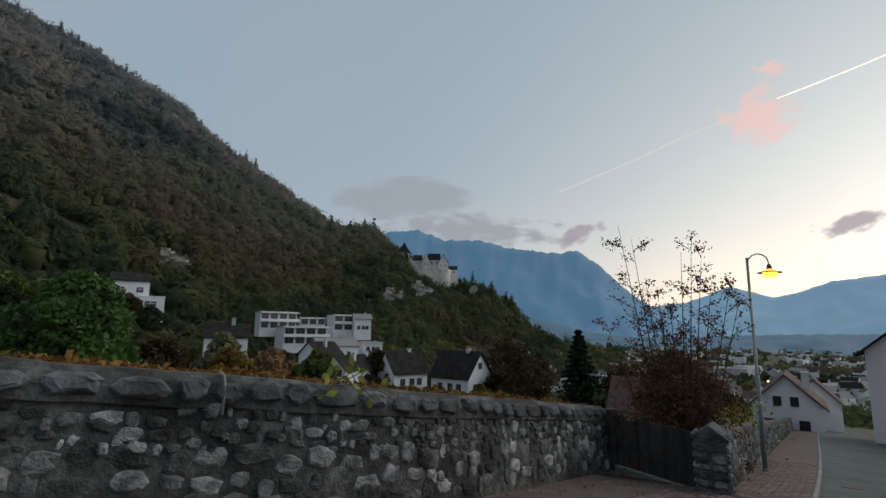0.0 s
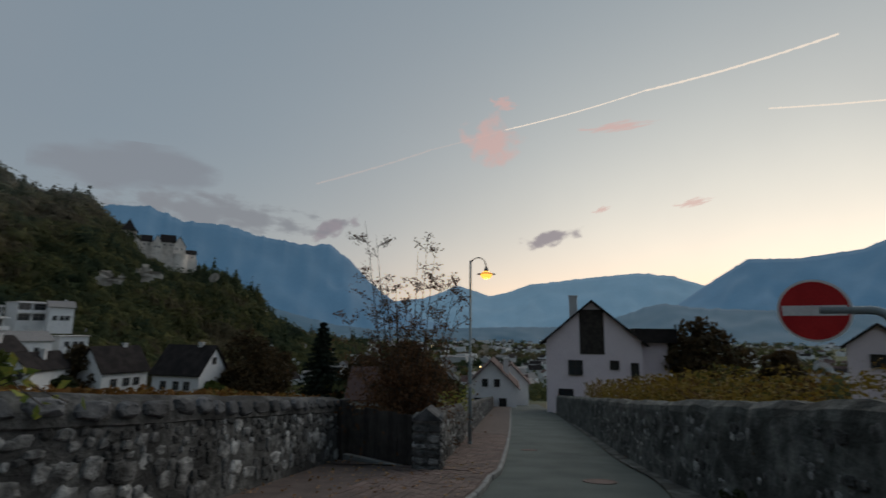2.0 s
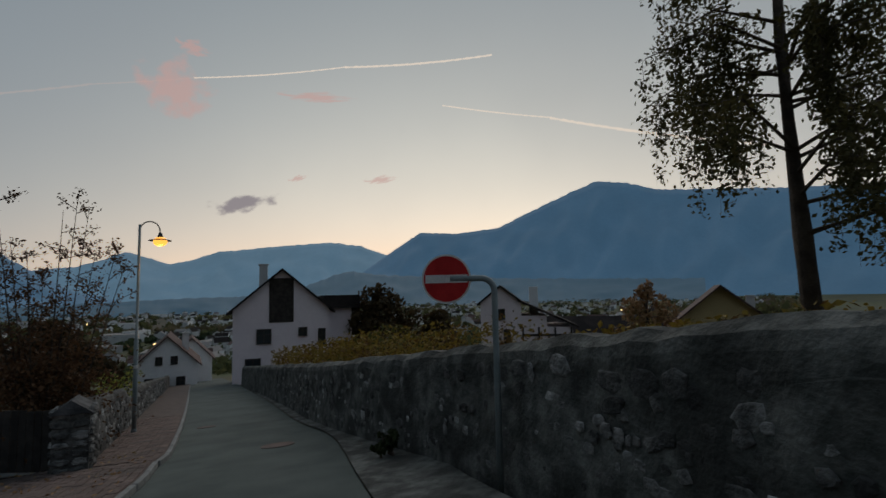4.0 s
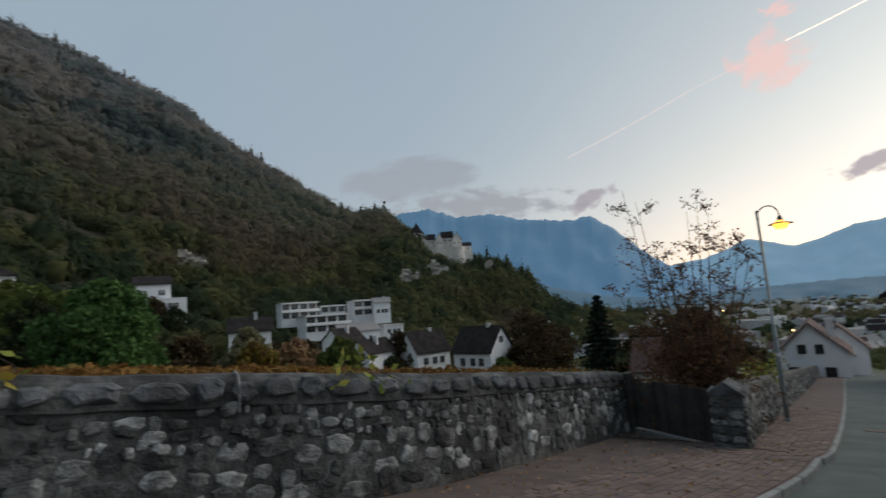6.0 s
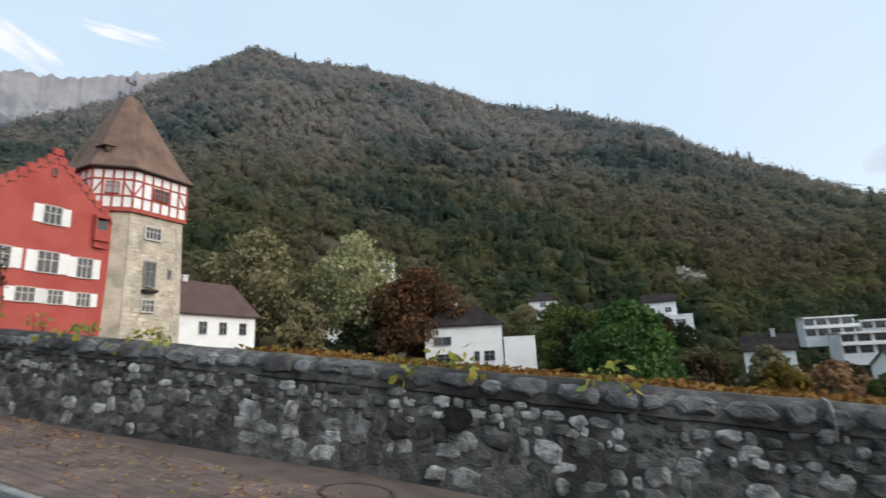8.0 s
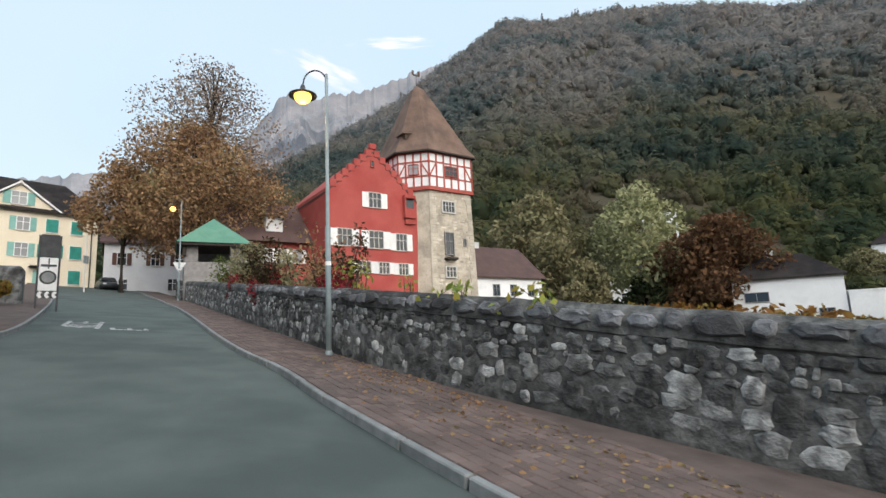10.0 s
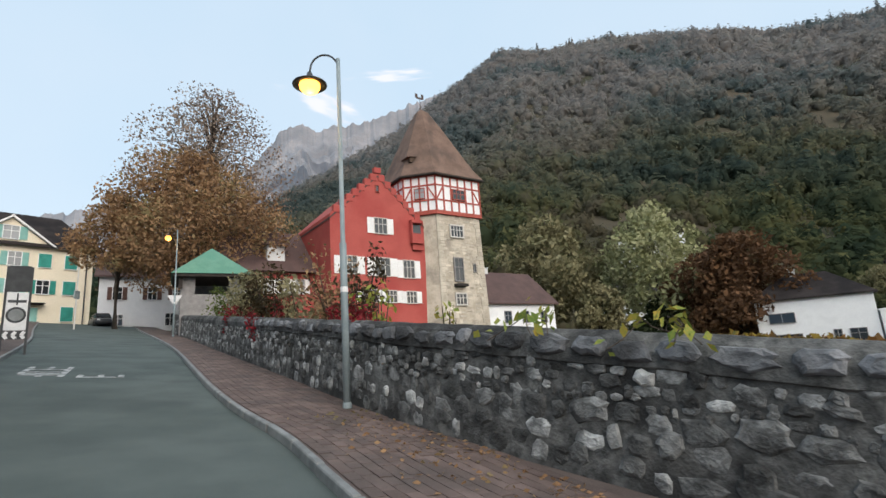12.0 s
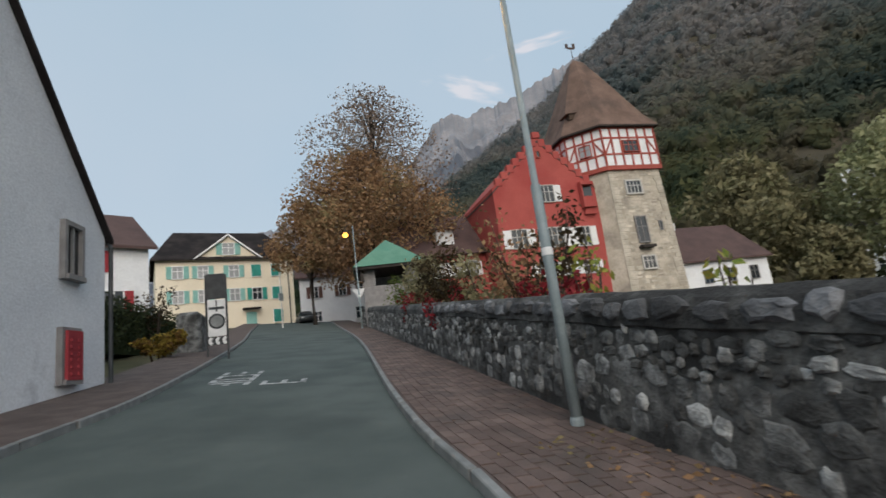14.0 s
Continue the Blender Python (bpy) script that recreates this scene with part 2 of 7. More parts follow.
REDWALL = mat("red_render", (0.34, 0.070, 0.060), (0.40, 0.088, 0.074), 0.5, 0.85, 0.25, 14, stain=(0.33, 0.055, 0.05), stain_scale=0.35, stain_at=0.58)
REDTRIM = mat("red_timber", (0.30, 0.07, 0.05), (0.38, 0.09, 0.07), 3, 0.8, 0.2, 30)
WHITE = mat("white_render", (0.72, 0.73, 0.75), (0.80, 0.81, 0.82), 0.5, 0.85, 0.2, 18, stain=(0.62, 0.63, 0.65), stain_scale=0.5, stain_at=0.6)
WHITE_OLD = mat("weathered_white_render", (0.66, 0.68, 0.72), (0.76, 0.78, 0.81), 0.45, 0.9, 0.35, 25, stain=(0.46, 0.47, 0.50), stain_scale=1.4, stain_at=0.66)
CREAM = mat("cream_render", (0.72, 0.64, 0.50), (0.78, 0.70, 0.56), 0.4, 0.85, 0.15, 16)
PINK = mat("pinkish_render", (0.74, 0.65, 0.69), (0.80, 0.71, 0.74), 0.5, 0.85, 0.2, 18, stain=(0.68, 0.60, 0.63), stain_scale=0.5, stain_at=0.6)
OCHRE = mat("ochre_render", (0.42, 0.33, 0.17), (0.48, 0.38, 0.2), 0.5, 0.85, 0.2, 18)
GREYWALL = mat("grey_render", (0.36, 0.37, 0.38), (0.46, 0.46, 0.46), 0.2, 0.9, 0.2, 10, island=0.4)
TILE = mat("brown_roof_tile", (0.13, 0.085, 0.066), (0.19, 0.125, 0.098), 0.7, 0.9, 0.6, 9, stain=(0.09, 0.065, 0.055), stain_scale=0.5, stain_at=0.58)
TILE_DARK = mat("dark_roof_tile", (0.022, 0.019, 0.019), (0.04, 0.034, 0.033), 0.8, 0.9, 0.6, 9, 0.1, stain=(0.018, 0.016, 0.017), stain_scale=0.5)
TILE_MAROON = mat("maroon_roof_tile", (0.075, 0.048, 0.046), (0.105, 0.066, 0.06), 0.7, 0.9, 0.6, 9)
COPPER = mat("green_copper", (0.09, 0.215, 0.155), (0.13, 0.265, 0.195), 1.2, 0.7, 0.2, 12, stain=(0.08, 0.22, 0.16))
WOOD_DARK = mat("dark_wood", (0.026, 0.022, 0.02), (0.05, 0.042, 0.037), 3, 0.85, 0.5, 40)
WOOD_BROWN = mat("brown_wood", (0.06, 0.04, 0.03), (0.10, 0.07, 0.05), 3, 0.85, 0.4, 40)
GATE = mat("weathered_gate_wood", (0.035, 0.033, 0.032), (0.065, 0.06, 0.056), 4, 0.9, 0.6, 60, rnd=0.25)
SHUT_GREEN = mat("green_shutter", (0.03, 0.23, 0.19), (0.045, 0.30, 0.25), 2, 0.7, 0.2, 30)
SHUT_PALE = mat("pale_green_shutter", (0.20, 0.42, 0.38), (0.26, 0.48, 0.44), 2, 0.7, 0.2, 30)
SHUT_WHITE = mat("white_shutter", (0.74, 0.74, 0.74), (0.80, 0.80, 0.80), 2, 0.7, 0.2, 30)
SHUT_RED = mat("red_shutter", (0.30, 0.035, 0.045), (0.38, 0.05, 0.06), 2, 0.75, 0.3, 30)
SHUT_BROWN = mat("brown_shutter", (0.10, 0.055, 0.045), (0.15, 0.08, 0.065), 2, 0.75, 0.3, 30)
CREAMSTONE = mat("castle_render", (0.74, 0.67, 0.61), (0.82, 0.75, 0.68), 0.1, 0.9, 0.3, 0.8, stain=(0.58, 0.52, 0.46), stain_scale=0.12)
FRAME = mat("window_stone", (0.50, 0.48, 0.45), (0.60, 0.58, 0.55), 2, 0.85, 0.2, 40)
FRAME_GREY = mat("grey_stone_frame", (0.20, 0.19, 0.19), (0.27, 0.26, 0.255), 3, 0.9, 0.4, 40)
FRAME_WHITE = mat("white_window_frame", (0.76, 0.76, 0.76), (0.8, 0.8, 0.8), 2, 0.6, 0.1, 40)
PANE = glass_mat("window_pane", (0.025, 0.03, 0.035))
PANE_PALE = glass_mat("curtained_pane", (0.28, 0.29, 0.30))
STEEL = mat("galvanised_steel", (0.19, 0.235, 0.25), (0.25, 0.295, 0.31), 4, 0.6, 0.1, 60, 0.4, 0.1)
STEEL_DARK = mat("dark_lamp_paint", (0.025, 0.03, 0.035), (0.04, 0.045, 0.05), 4, 0.5, 0.1, 60, 0.5, 0.2)
IRON = mat("rusty_iron", (0.07, 0.05, 0.045), (0.12, 0.085, 0.075), 6, 0.7, 0.4, 60, 0.4, 0.5)
SIGN_RED = mat("sign_red", (0.42, 0.012, 0.015), (0.50, 0.02, 0.022), 6, 0.5, 0.05, 60)
SIGN_WHITE = mat("sign_white", (0.62, 0.62, 0.62), (0.7, 0.7, 0.7), 6, 0.5, 0.05, 60)
SIGN_BACK = mat("sign_board_dark", (0.03, 0.033, 0.035), (0.05, 0.052, 0.055), 4, 0.6, 0.1, 40)
ROADPAINT = mat("worn_road_paint", (0.38, 0.39, 0.39), (0.6, 0.6, 0.6), 6, 0.8, 0.3, 60, stain=(0.10, 0.11, 0.11), stain_scale=6, stain_at=0.5)
BARK = mat("bark", (0.05, 0.042, 0.035), (0.09, 0.075, 0.062), 4, 0.95, 1.0, 25)
BARK_THIN = mat("twig_bark", (0.05, 0.038, 0.03), (0.075, 0.058, 0.045), 4, 0.95, 0.5, 25)
LAMP_GLOW = glow_mat("sodium_lamp", (1.0, 0.42, 0.06), 3.6)
LAMP_FAR = glow_mat("distant_lamp", (1.0, 0.62, 0.25), 6.0)
ROCK = mat("pale_rock", (0.24, 0.215, 0.19), (0.44, 0.40, 0.35), 0.2, 0.95, 0.3, 0.9, stain=(0.13, 0.12, 0.09), stain_scale=0.12, stain_at=0.56)
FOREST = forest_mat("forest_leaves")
FOREST_FLOOR = mat("forest_floor", (0.03, 0.036, 0.022), (0.065, 0.052, 0.034), 0.012, 0.95, 0, 0.25)
VINE = leaf_mat("vine_leaves", [(0.10, 0.055, 0.018), (0.19, 0.092, 0.026), (0.16, 0.075, 0.022), (0.25, 0.145, 0.038), (0.14, 0.11, 0.032)], 0.5)
VINE_YELLOW = leaf_mat("yellow_vine_leaves", [(0.075, 0.08, 0.024), (0.17, 0.125, 0.026), (0.27, 0.19, 0.036), (0.13, 0.068, 0.022), (0.09, 0.06, 0.025)], 0.8)
CREEPER = leaf_mat("creeper_leaves", [(0.13, 0.20, 0.045), (0.24, 0.27, 0.06), (0.36, 0.27, 0.05)], 4.0)
LEAF_GREEN = leaf_mat("maple_green_leaves", [(0.035, 0.075, 0.022), (0.06, 0.125, 0.035), (0.09, 0.17, 0.05)], 0.4)
LEAF_SAGE = leaf_mat("sage_leaves", [(0.19, 0.2, 0.09), (0.30, 0.305, 0.16), (0.40, 0.39, 0.23)], 0.3)
LEAF_OLIVE = leaf_mat("olive_brown_leaves", [(0.13, 0.13, 0.065), (0.21, 0.19, 0.105), (0.29, 0.26, 0.15)], 0.3)
LEAF_COPPER = leaf_mat("copper_leaves", [(0.065, 0.036, 0.02), (0.11, 0.06, 0.032), (0.16, 0.085, 0.042)], 0.4)
LEAF_AUTUMN = leaf_mat("autumn_leaves", [(0.16, 0.095, 0.055), (0.28, 0.165, 0.09), (0.36, 0.225, 0.12), (0.22, 0.18, 0.09)], 0.3)
LEAF_DUSTY = leaf_mat("thin_autumn_leaves", [(0.17, 0.125, 0.10), (0.26, 0.20, 0.16), (0.34, 0.28, 0.23)], 0.3)
LEAF_DARK = leaf_mat("dark_brown_leaves", [(0.028, 0.024, 0.014), (0.055, 0.04, 0.02), (0.09, 0.058, 0.026)], 1.0)
LEAF_RED = leaf_mat("crimson_leaves", [(0.13, 0.012, 0.016), (0.22, 0.022, 0.03), (0.10, 0.02, 0.018)], 0.8)
LEAF_CONIFER = leaf_mat("spruce_needles", [(0.010, 0.017, 0.013), (0.016, 0.025, 0.017), (0.024, 0.034, 0.02)], 0.6, 0.05)
LEAF_HEDGE = leaf_mat("hedge_leaves", [(0.014, 0.022, 0.010), (0.026, 0.036, 0.015), (0.04, 0.05, 0.02)], 1.0, 0.1)
LEAF_BIRCH = leaf_mat("birch_leaves", [(0.05, 0.05, 0.022), (0.08, 0.075, 0.03), (0.13, 0.11, 0.04)], 0.8)
LEAF_MEADOW = leaf_mat("garden_green_leaves", [(0.05, 0.075, 0.018), (0.085, 0.11, 0.028), (0.12, 0.14, 0.04)], 0.3)
# the ranges' blue is distance haze, set in body and emission colours
BLUE_NEAR = haze_mat("blue_haze_range", (0.04, 0.07, 0.10), (0.072, 0.165, 0.275), 0.98)
BLUE_FAR = haze_mat("pale_blue_haze_range", (0.06, 0.09, 0.12), (0.14, 0.26, 0.37), 1.05)
BLUE_LOW = haze_mat("blue_haze_foothills", (0.03, 0.045, 0.06), (0.045, 0.115, 0.18), 0.85)
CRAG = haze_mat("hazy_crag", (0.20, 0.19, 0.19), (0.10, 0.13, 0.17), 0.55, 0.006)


# ---- builders ----
def link(name, bm, material, parent=None, label="", smooth=False):
    me = bpy.data.meshes.new(name)
    bm.to_mesh(me)
    bm.free()
    if smooth:
        me.shade_smooth()
    me.materials.append(material)
    ob = new(name, me)
    if parent:
        ob.parent = parent
    if label:
        tagged(ob, label)
    return ob


def part(name, bm, material, parent, label="", smooth=False):
    return link(name, bm, material, parent, label, smooth)


def sheet(name, verts, faces, material, parent=None, smooth=False):
    me = bpy.data.meshes.new(name)
    me.from_pydata(verts, [], faces)
    me.materials.append(material)
    if smooth:
        me.shade_smooth()
    ob = new(name, me)
    if parent:
        ob.parent = parent
    return ob


def thing(name, m, label, category, group="", kind=""):
    ob = new(name)
    ob.empty_display_size = 0.2
    ob.matrix_basis = m
    return tagged(ob, label, category, group, kind)


def add_box(bm, x0, x1, y0, y1, z0, z1, bevel=0.0, m=None):
    mm = Matrix.Translation(((x0 + x1) / 2, (y0 + y1) / 2, (z0 + z1) / 2)) @ Matrix.Diagonal((x1 - x0, y1 - y0, z1 - z0, 1))
    r = bmesh.ops.create_cube(bm, size=1, matrix=(m @ mm) if m else mm)
    if bevel:
        vs = set(r["verts"])
        bmesh.ops.bevel(bm, geom=[e for e in bm.edges if e.verts[0] in vs], offset=bevel, segments=1, affect="EDGES")
    return bm


def boxes(*rows, bevel=0.0):
    bm = bmesh.new()
    for r in rows:
        add_box(bm, *r, bevel=bevel)
    return bm


def tube(bm, pts, radii, sides=8):
    """A tapered tube through points."""
    rings = []
    for i, p in enumerate(pts):
        a, b = Vector(pts[max(i - 1, 0)]), Vector(pts[min(i + 1, len(pts) - 1)])
        q = (b - a).to_track_quat("Z", "Y")
        rings.append([bm.verts.new(Vector(p) + q @ Vector((radii[i] * math.cos(k * math.tau / sides), radii[i] * math.sin(k * math.tau / sides), 0))) for k in range(sides)])
    for r0, r1 in zip(rings, rings[1:]):
        for k in range(sides):
            bm.faces.new((r0[k], r0[(k + 1) % sides], r1[(k + 1) % sides], r1[k]))
    bm.faces.new(rings[0][::-1])
    bm.faces.new(rings[-1])
    return bm


def lathe(bm, profile, sides=20, m=None):
    """A turned body from (radius, height) pairs."""
    rings = [[bm.verts.new((m or Matrix()) @ Vector((r * math.cos(k * math.tau / sides), r * math.sin(k * math.tau / sides), z))) for k in range(sides)] for r, z in profile]
    for r0, r1 in zip(rings, rings[1:]):
        for k in range(sides):
            bm.faces.new((r0[k], r0[(k + 1) % sides], r1[(k + 1) % sides], r1[k]))
    bm.faces.new(rings[0][::-1])
    bm.faces.new(rings[-1])
    return bm


class Line:
    """A plan line, rounded through its points and measured along."""

    def __init__(self, pts, step=0.25):
        out, p = [], [Vector(q) for q in pts]
        p = [p[0] * 2 - p[1]] + p + [p[-1] * 2 - p[-2]]
        for a, b, c, d in zip(p, p[1:], p[2:], p[3:]):
            k = max(2, int((c - b).length / step))
            for i in range(k):
                t = i / k
                out.append(0.5 * ((2 * b) + (c - a) * t + (2 * a - 5 * b + 4 * c - d) * t * t + (3 * b - a - 3 * c + d) * t ** 3))
        out.append(p[-2])
        self.p = out
        self.s = [0.0]
        for a, b in zip(out, out[1:]):
            self.s.append(self.s[-1] + (b - a).length)
        self.length = self.s[-1]

    def at(self, s):
        s = min(max(s, 0.0), self.length)
        i = min(int(np.searchsorted(self.s, s, side="right")) - 1, len(self.p) - 2)
        a, b = self.p[i], self.p[i + 1]
        t = (s - self.s[i]) / max(self.s[i + 1] - self.s[i], 1e-9)
        q, d = a.lerp(b, t), (b - a).normalized()
        return q.x, q.y, d.x, d.y


def soft_over(v, k):
    return k * np.logaddexp(0.0, v / k)


def street(x, y):
    """Height of the pavement's plane, which falls to the north and east."""
    return 0.033 - 0.0664 * x - 0.1166 * y + 0.012 * soft_over(0.595 * x + 0.804 * y - 14, 1.2)


# ridge lines of the wooded mountain as (bearing, elevation) in degrees, bearings counted leftwards from north
RIDGE = [(-40, -2.0), (-18, -1.2), (-14.4, -0.7), (-10.8, 0.6), (-8.4, 3.3), (-5.2, 5.6), (-2, 5.6), (0, 6.6), (2.2, 7.6), (4.5, 9.6), (7.7, 11.9), (10, 11.6), (12.5, 12.3), (18.3, 15.9), (23.3, 18.5), (28.3, 22.2), (38.1, 25.5), (46.8, 27.2), (53, 29.4), (62, 31.2), (70, 31.3), (75, 32.0), (79, 29.9), (83, 28.0), (88, 24.8), (98, 20.0), (105, 16), (118, 10), (132, 5), (150, 0)]
FOOT = [(-40, 900), (-14, 420), (-8, 320), (5, 235), (20, 190), (40, 165), (60, 135), (80, 120), (100, 120), (125, 150), (150, 250)]
CREST = [(-40, 1300), (-14, 560), (-8, 560), (2, 600), (8, 700), (20, 850), (40, 950), (75, 1050), (100, 900), (125, 700), (150, 600)]


def table(rows, a):
    k = np.array(rows, float)
    return np.interp(a, k[:, 0], k[:, 1])


def terrain(x, y):
    """The land: street plane near by, valley floor to the north-west, mountain to the left."""
    x, y = np.asarray(x, float), np.asarray(y, float)
    p = street(x, y) - 0.2
    p = 13.0 - soft_over(13.0 - p, 2.0)
    p = -40.0 + soft_over(p + 40.0, 6.0)
    r = np.hypot(x, y) + 1e-6
    a = np.degrees(np.arctan2(-x, y))
    foot, crest, top = table(FOOT, a), table(CREST, a), np.tan(np.radians(table(RIDGE, a)))
    zf = np.clip(street(foot * -np.sin(np.radians(a)), foot * np.cos(np.radians(a))), -36, 12)
    t = np.clip((r - foot) / (crest - foot), 0, 1)
    zh = zf + (crest * top - 4 - 0.0095 * crest - zf) * (0.55 * t + 0.45 * t * t * (3 - 2 * t)) - np.maximum(r - crest, 0) * 0.3
    inside = np.clip((a + 38) / 22, 0, 1) * np.clip((150 - a) / 18, 0, 1)
    rough = 5.0 * np.sin(r * 0.021 + a * 0.5) * np.sin(a * 0.31 + 1.0) * t * (1 - t) * 4
    zh = np.maximum(zh + rough, -45)
    return np.where(r > foot, np.maximum(p, p + (zh - p) * inside), p)


def leaf_cloud(name, centres, size, material, parent=None, seed=1, flat=0.0):
    """One small kinked leaf at each centre."""
    rng = np.random.default_rng(seed)
    c = np.asarray(centres, float)
    n = len(c)
    u = rng.normal(size=(n, 3))
    u[:, 2] *= 1 - flat
    u /= np.linalg.norm(u, axis=1)[:, None]
    w = np.cross(u, rng.normal(size=(n, 3)))
    w /= np.linalg.norm(w, axis=1)[:, None]
    s = (size * rng.uniform(0.6, 1.3, n))[:, None]
    k = np.cross(u, w)
    v = np.stack([c - u * s, c + w * s * 0.55 + k * s * 0.15, c + u * s, c - w * s * 0.55 + k * s * 0.15], 1).reshape(-1, 3)
    f = np.arange(4 * n).reshape(-1, 4)
    me = bpy.data.meshes.new(name)
    me.vertices.add(len(v))
    me.vertices.foreach_set("co", v.ravel())
    me.loops.add(4 * n)
    me.loops.foreach_set("vertex_index", f.ravel())
    me.polygons.add(n)
    me.polygons.foreach_set("loop_start", np.arange(0, 4 * n, 4))
    me.update(calc_edges=True)
    me.validate()
    me.materials.append(material)
    ob = new(name, me)
    if parent:
        ob.parent = parent
    return ob

# ---- the land ----
def build_ground():
    az = np.radians(np.arange(-180, 180, 1.0))
    rr = np.concatenate([[0.4], np.geomspace(1.0, 110, 40), np.geomspace(116, 1400, 75), np.geomspace(1500, 4700, 14)])
    A, R = np.meshgrid(az, rr)
    X, Y = -R * np.sin(A), R * np.cos(A)
    Z = terrain(X, Y)
    n, k = len(az), len(rr)
    verts = np.stack([X.ravel(), Y.ravel(), Z.ravel()], 1).tolist()
    faces, which = [], []
    deg = np.degrees(az)
    foot = table(FOOT, deg)
    for i in range(k - 1):
        for j in range(n):
            q = (j + 1) % n
            faces.append((i * n + j, i * n + q, (i + 1) * n + q, (i + 1) * n + j))
            hill = rr[i] > foot[j] and -36 < deg[j] < 140
            which.append(2 if hill else (0 if rr[i] < 90 else 1))
    faces.append(tuple(range(n))[::-1])
    which.append(0)
    ob = sheet("ground", verts, faces, SOIL, smooth=True)
    ob.data.materials.append(MEADOW)
    ob.data.materials.append(FOREST_FLOOR)
    ob.data.polygons.foreach_set("material_index", which)
    return tagged(ob, "sloping ground of soil, grass and wooded mountainside", "ground", kind="structure")


build_ground()

KERB_LINE = Line([(-66, -30.5), (-48.6, -21.5), (-30.6, -12), (-16.7, -5.5), (-12.9, -3.45), (-10.5, -2.35), (-6.7, -0.33), (-3, 2.1), (1.0, 5.5), (3.1, 7.5), (4.35, 8.95), (5.8, 10.6), (13.3, 20.5), (31.8, 45.5), (52, 72.5)])
EDGE_LINE = Line([(-66, -40), (-42, -25), (-29.4, -17), (-17.6, -10.35), (-13.4, -8.6), (-8.5, -6.6), (-3.8, -3.8), (0.4, 0.5), (2.84, 3.2), (4.1, 4.46), (7.0, 7.33), (9.5, 10.7), (16.2, 19.0), (33.8, 41.6), (54, 68.4)])
WALL_LINE = Line([(-47, -18.6), (-38, -13.9), (-28, -9.0), (-20, -5.0), (-15.1, -2.62), (-12.7, -1.15), (-9.6, 1.2), (-7, 3.3), (-4.6, 5.0), (-2.3, 6.6), (-0.9, 8.2), (2.55, 12.75)])
DOWN_LINE = Line([(3.95, 10.35), (7.25, 14.95), (18.5, 30.5), (32.6, 50.0), (52, 77)])
RIGHT_LINE = Line([(-7.5, -8.1), (-2.7, -5.0), (1.64, -0.05), (3.79, 2.36), (4.92, 3.9), (7.3, 7.3), (9.7, 10.5), (13.0, 14.6), (20, 23.6), (30.5, 37.0)])


def ribbon(name, a, b, dz_a, dz_b, material, n=240, a0=0.0, a1=1.0, b0=0.0, b1=1.0, rows=4):
    verts, faces = [], []
    for i in range(n + 1):
        t = i / n
        xa, ya, *_ = a.at(a.length * (a0 + (a1 - a0) * t))
        xb, yb, *_ = b.at(b.length * (b0 + (b1 - b0) * t))
        for k in range(rows + 1):
            f = k / rows
            x, y = xa + (xb - xa) * f, ya + (yb - ya) * f
            verts.append((x, y, float(street(x, y)) + dz_a + (dz_b - dz_a) * f))
    w = rows + 1
    for i in range(n):
        for k in range(rows):
            faces.append((i * w + k, i * w + k + 1, (i + 1) * w + k + 1, (i + 1) * w + k))
    return sheet(name, verts, faces, material, smooth=True)


road = tagged(ribbon("road", KERB_LINE, EDGE_LINE, -0.09, -0.09, ASPHALT), "grey asphalt road sloping down between stone walls", "road", kind="structure")


class Offset:
    """A line a fixed step to the side of another."""

    def __init__(self, base, d):
        self.base, self.d, self.length = base, d, base.length

    def at(self, s):
        x, y, tx, ty = self.base.at(s)
        return x - ty * self.d, y + tx * self.d, tx, ty


# pavement beside the vineyard wall: a bed that carries the pavers
pavement = tagged(ribbon("pavement", Offset(KERB_LINE, 0.02), Offset(KERB_LINE, 2.1), -0.012, -0.012, BED, rows=2), "brownish red paved footway with fallen leaves", "pavement", kind="structure")
yard = tagged(ribbon("gate_forecourt", Offset(KERB_LINE, 2.08), Offset(KERB_LINE, 5.2), -0.02, -0.03, BED, n=60, a0=0.47, a1=0.62, b0=0.47, b1=0.62, rows=2), "brown paved corner before the wooden gate", "pavement", kind="structure")
strip = tagged(ribbon("pavement_edge", Offset(KERB_LINE, 2.08), Offset(KERB_LINE, 3.1), -0.017, -0.02, BED, n=60, a0=0.33, a1=0.472, b0=0.33, b1=0.472, rows=2), "brown worn strip between footway and wall", "pavement", kind="structure")
left_pavement = tagged(ribbon("pavement_south", EDGE_LINE, Offset(EDGE_LINE, -1.6), 0.0, 0.03, BED, n=120, a0=0.0, a1=0.42, b0=0.0, b1=0.42, rows=2), "reddish footway along the white houses", "pavement", kind="structure")
verge = tagged(ribbon("verge", Offset(EDGE_LINE, 0.0), Offset(EDGE_LINE, -1.1), -0.06, -0.02, MORTAR_R, n=60, a0=0.425, a1=0.66, b0=0.425, b1=0.66, rows=2), "strip of worn gravel and stone beside the wall", "verge", kind="structure")


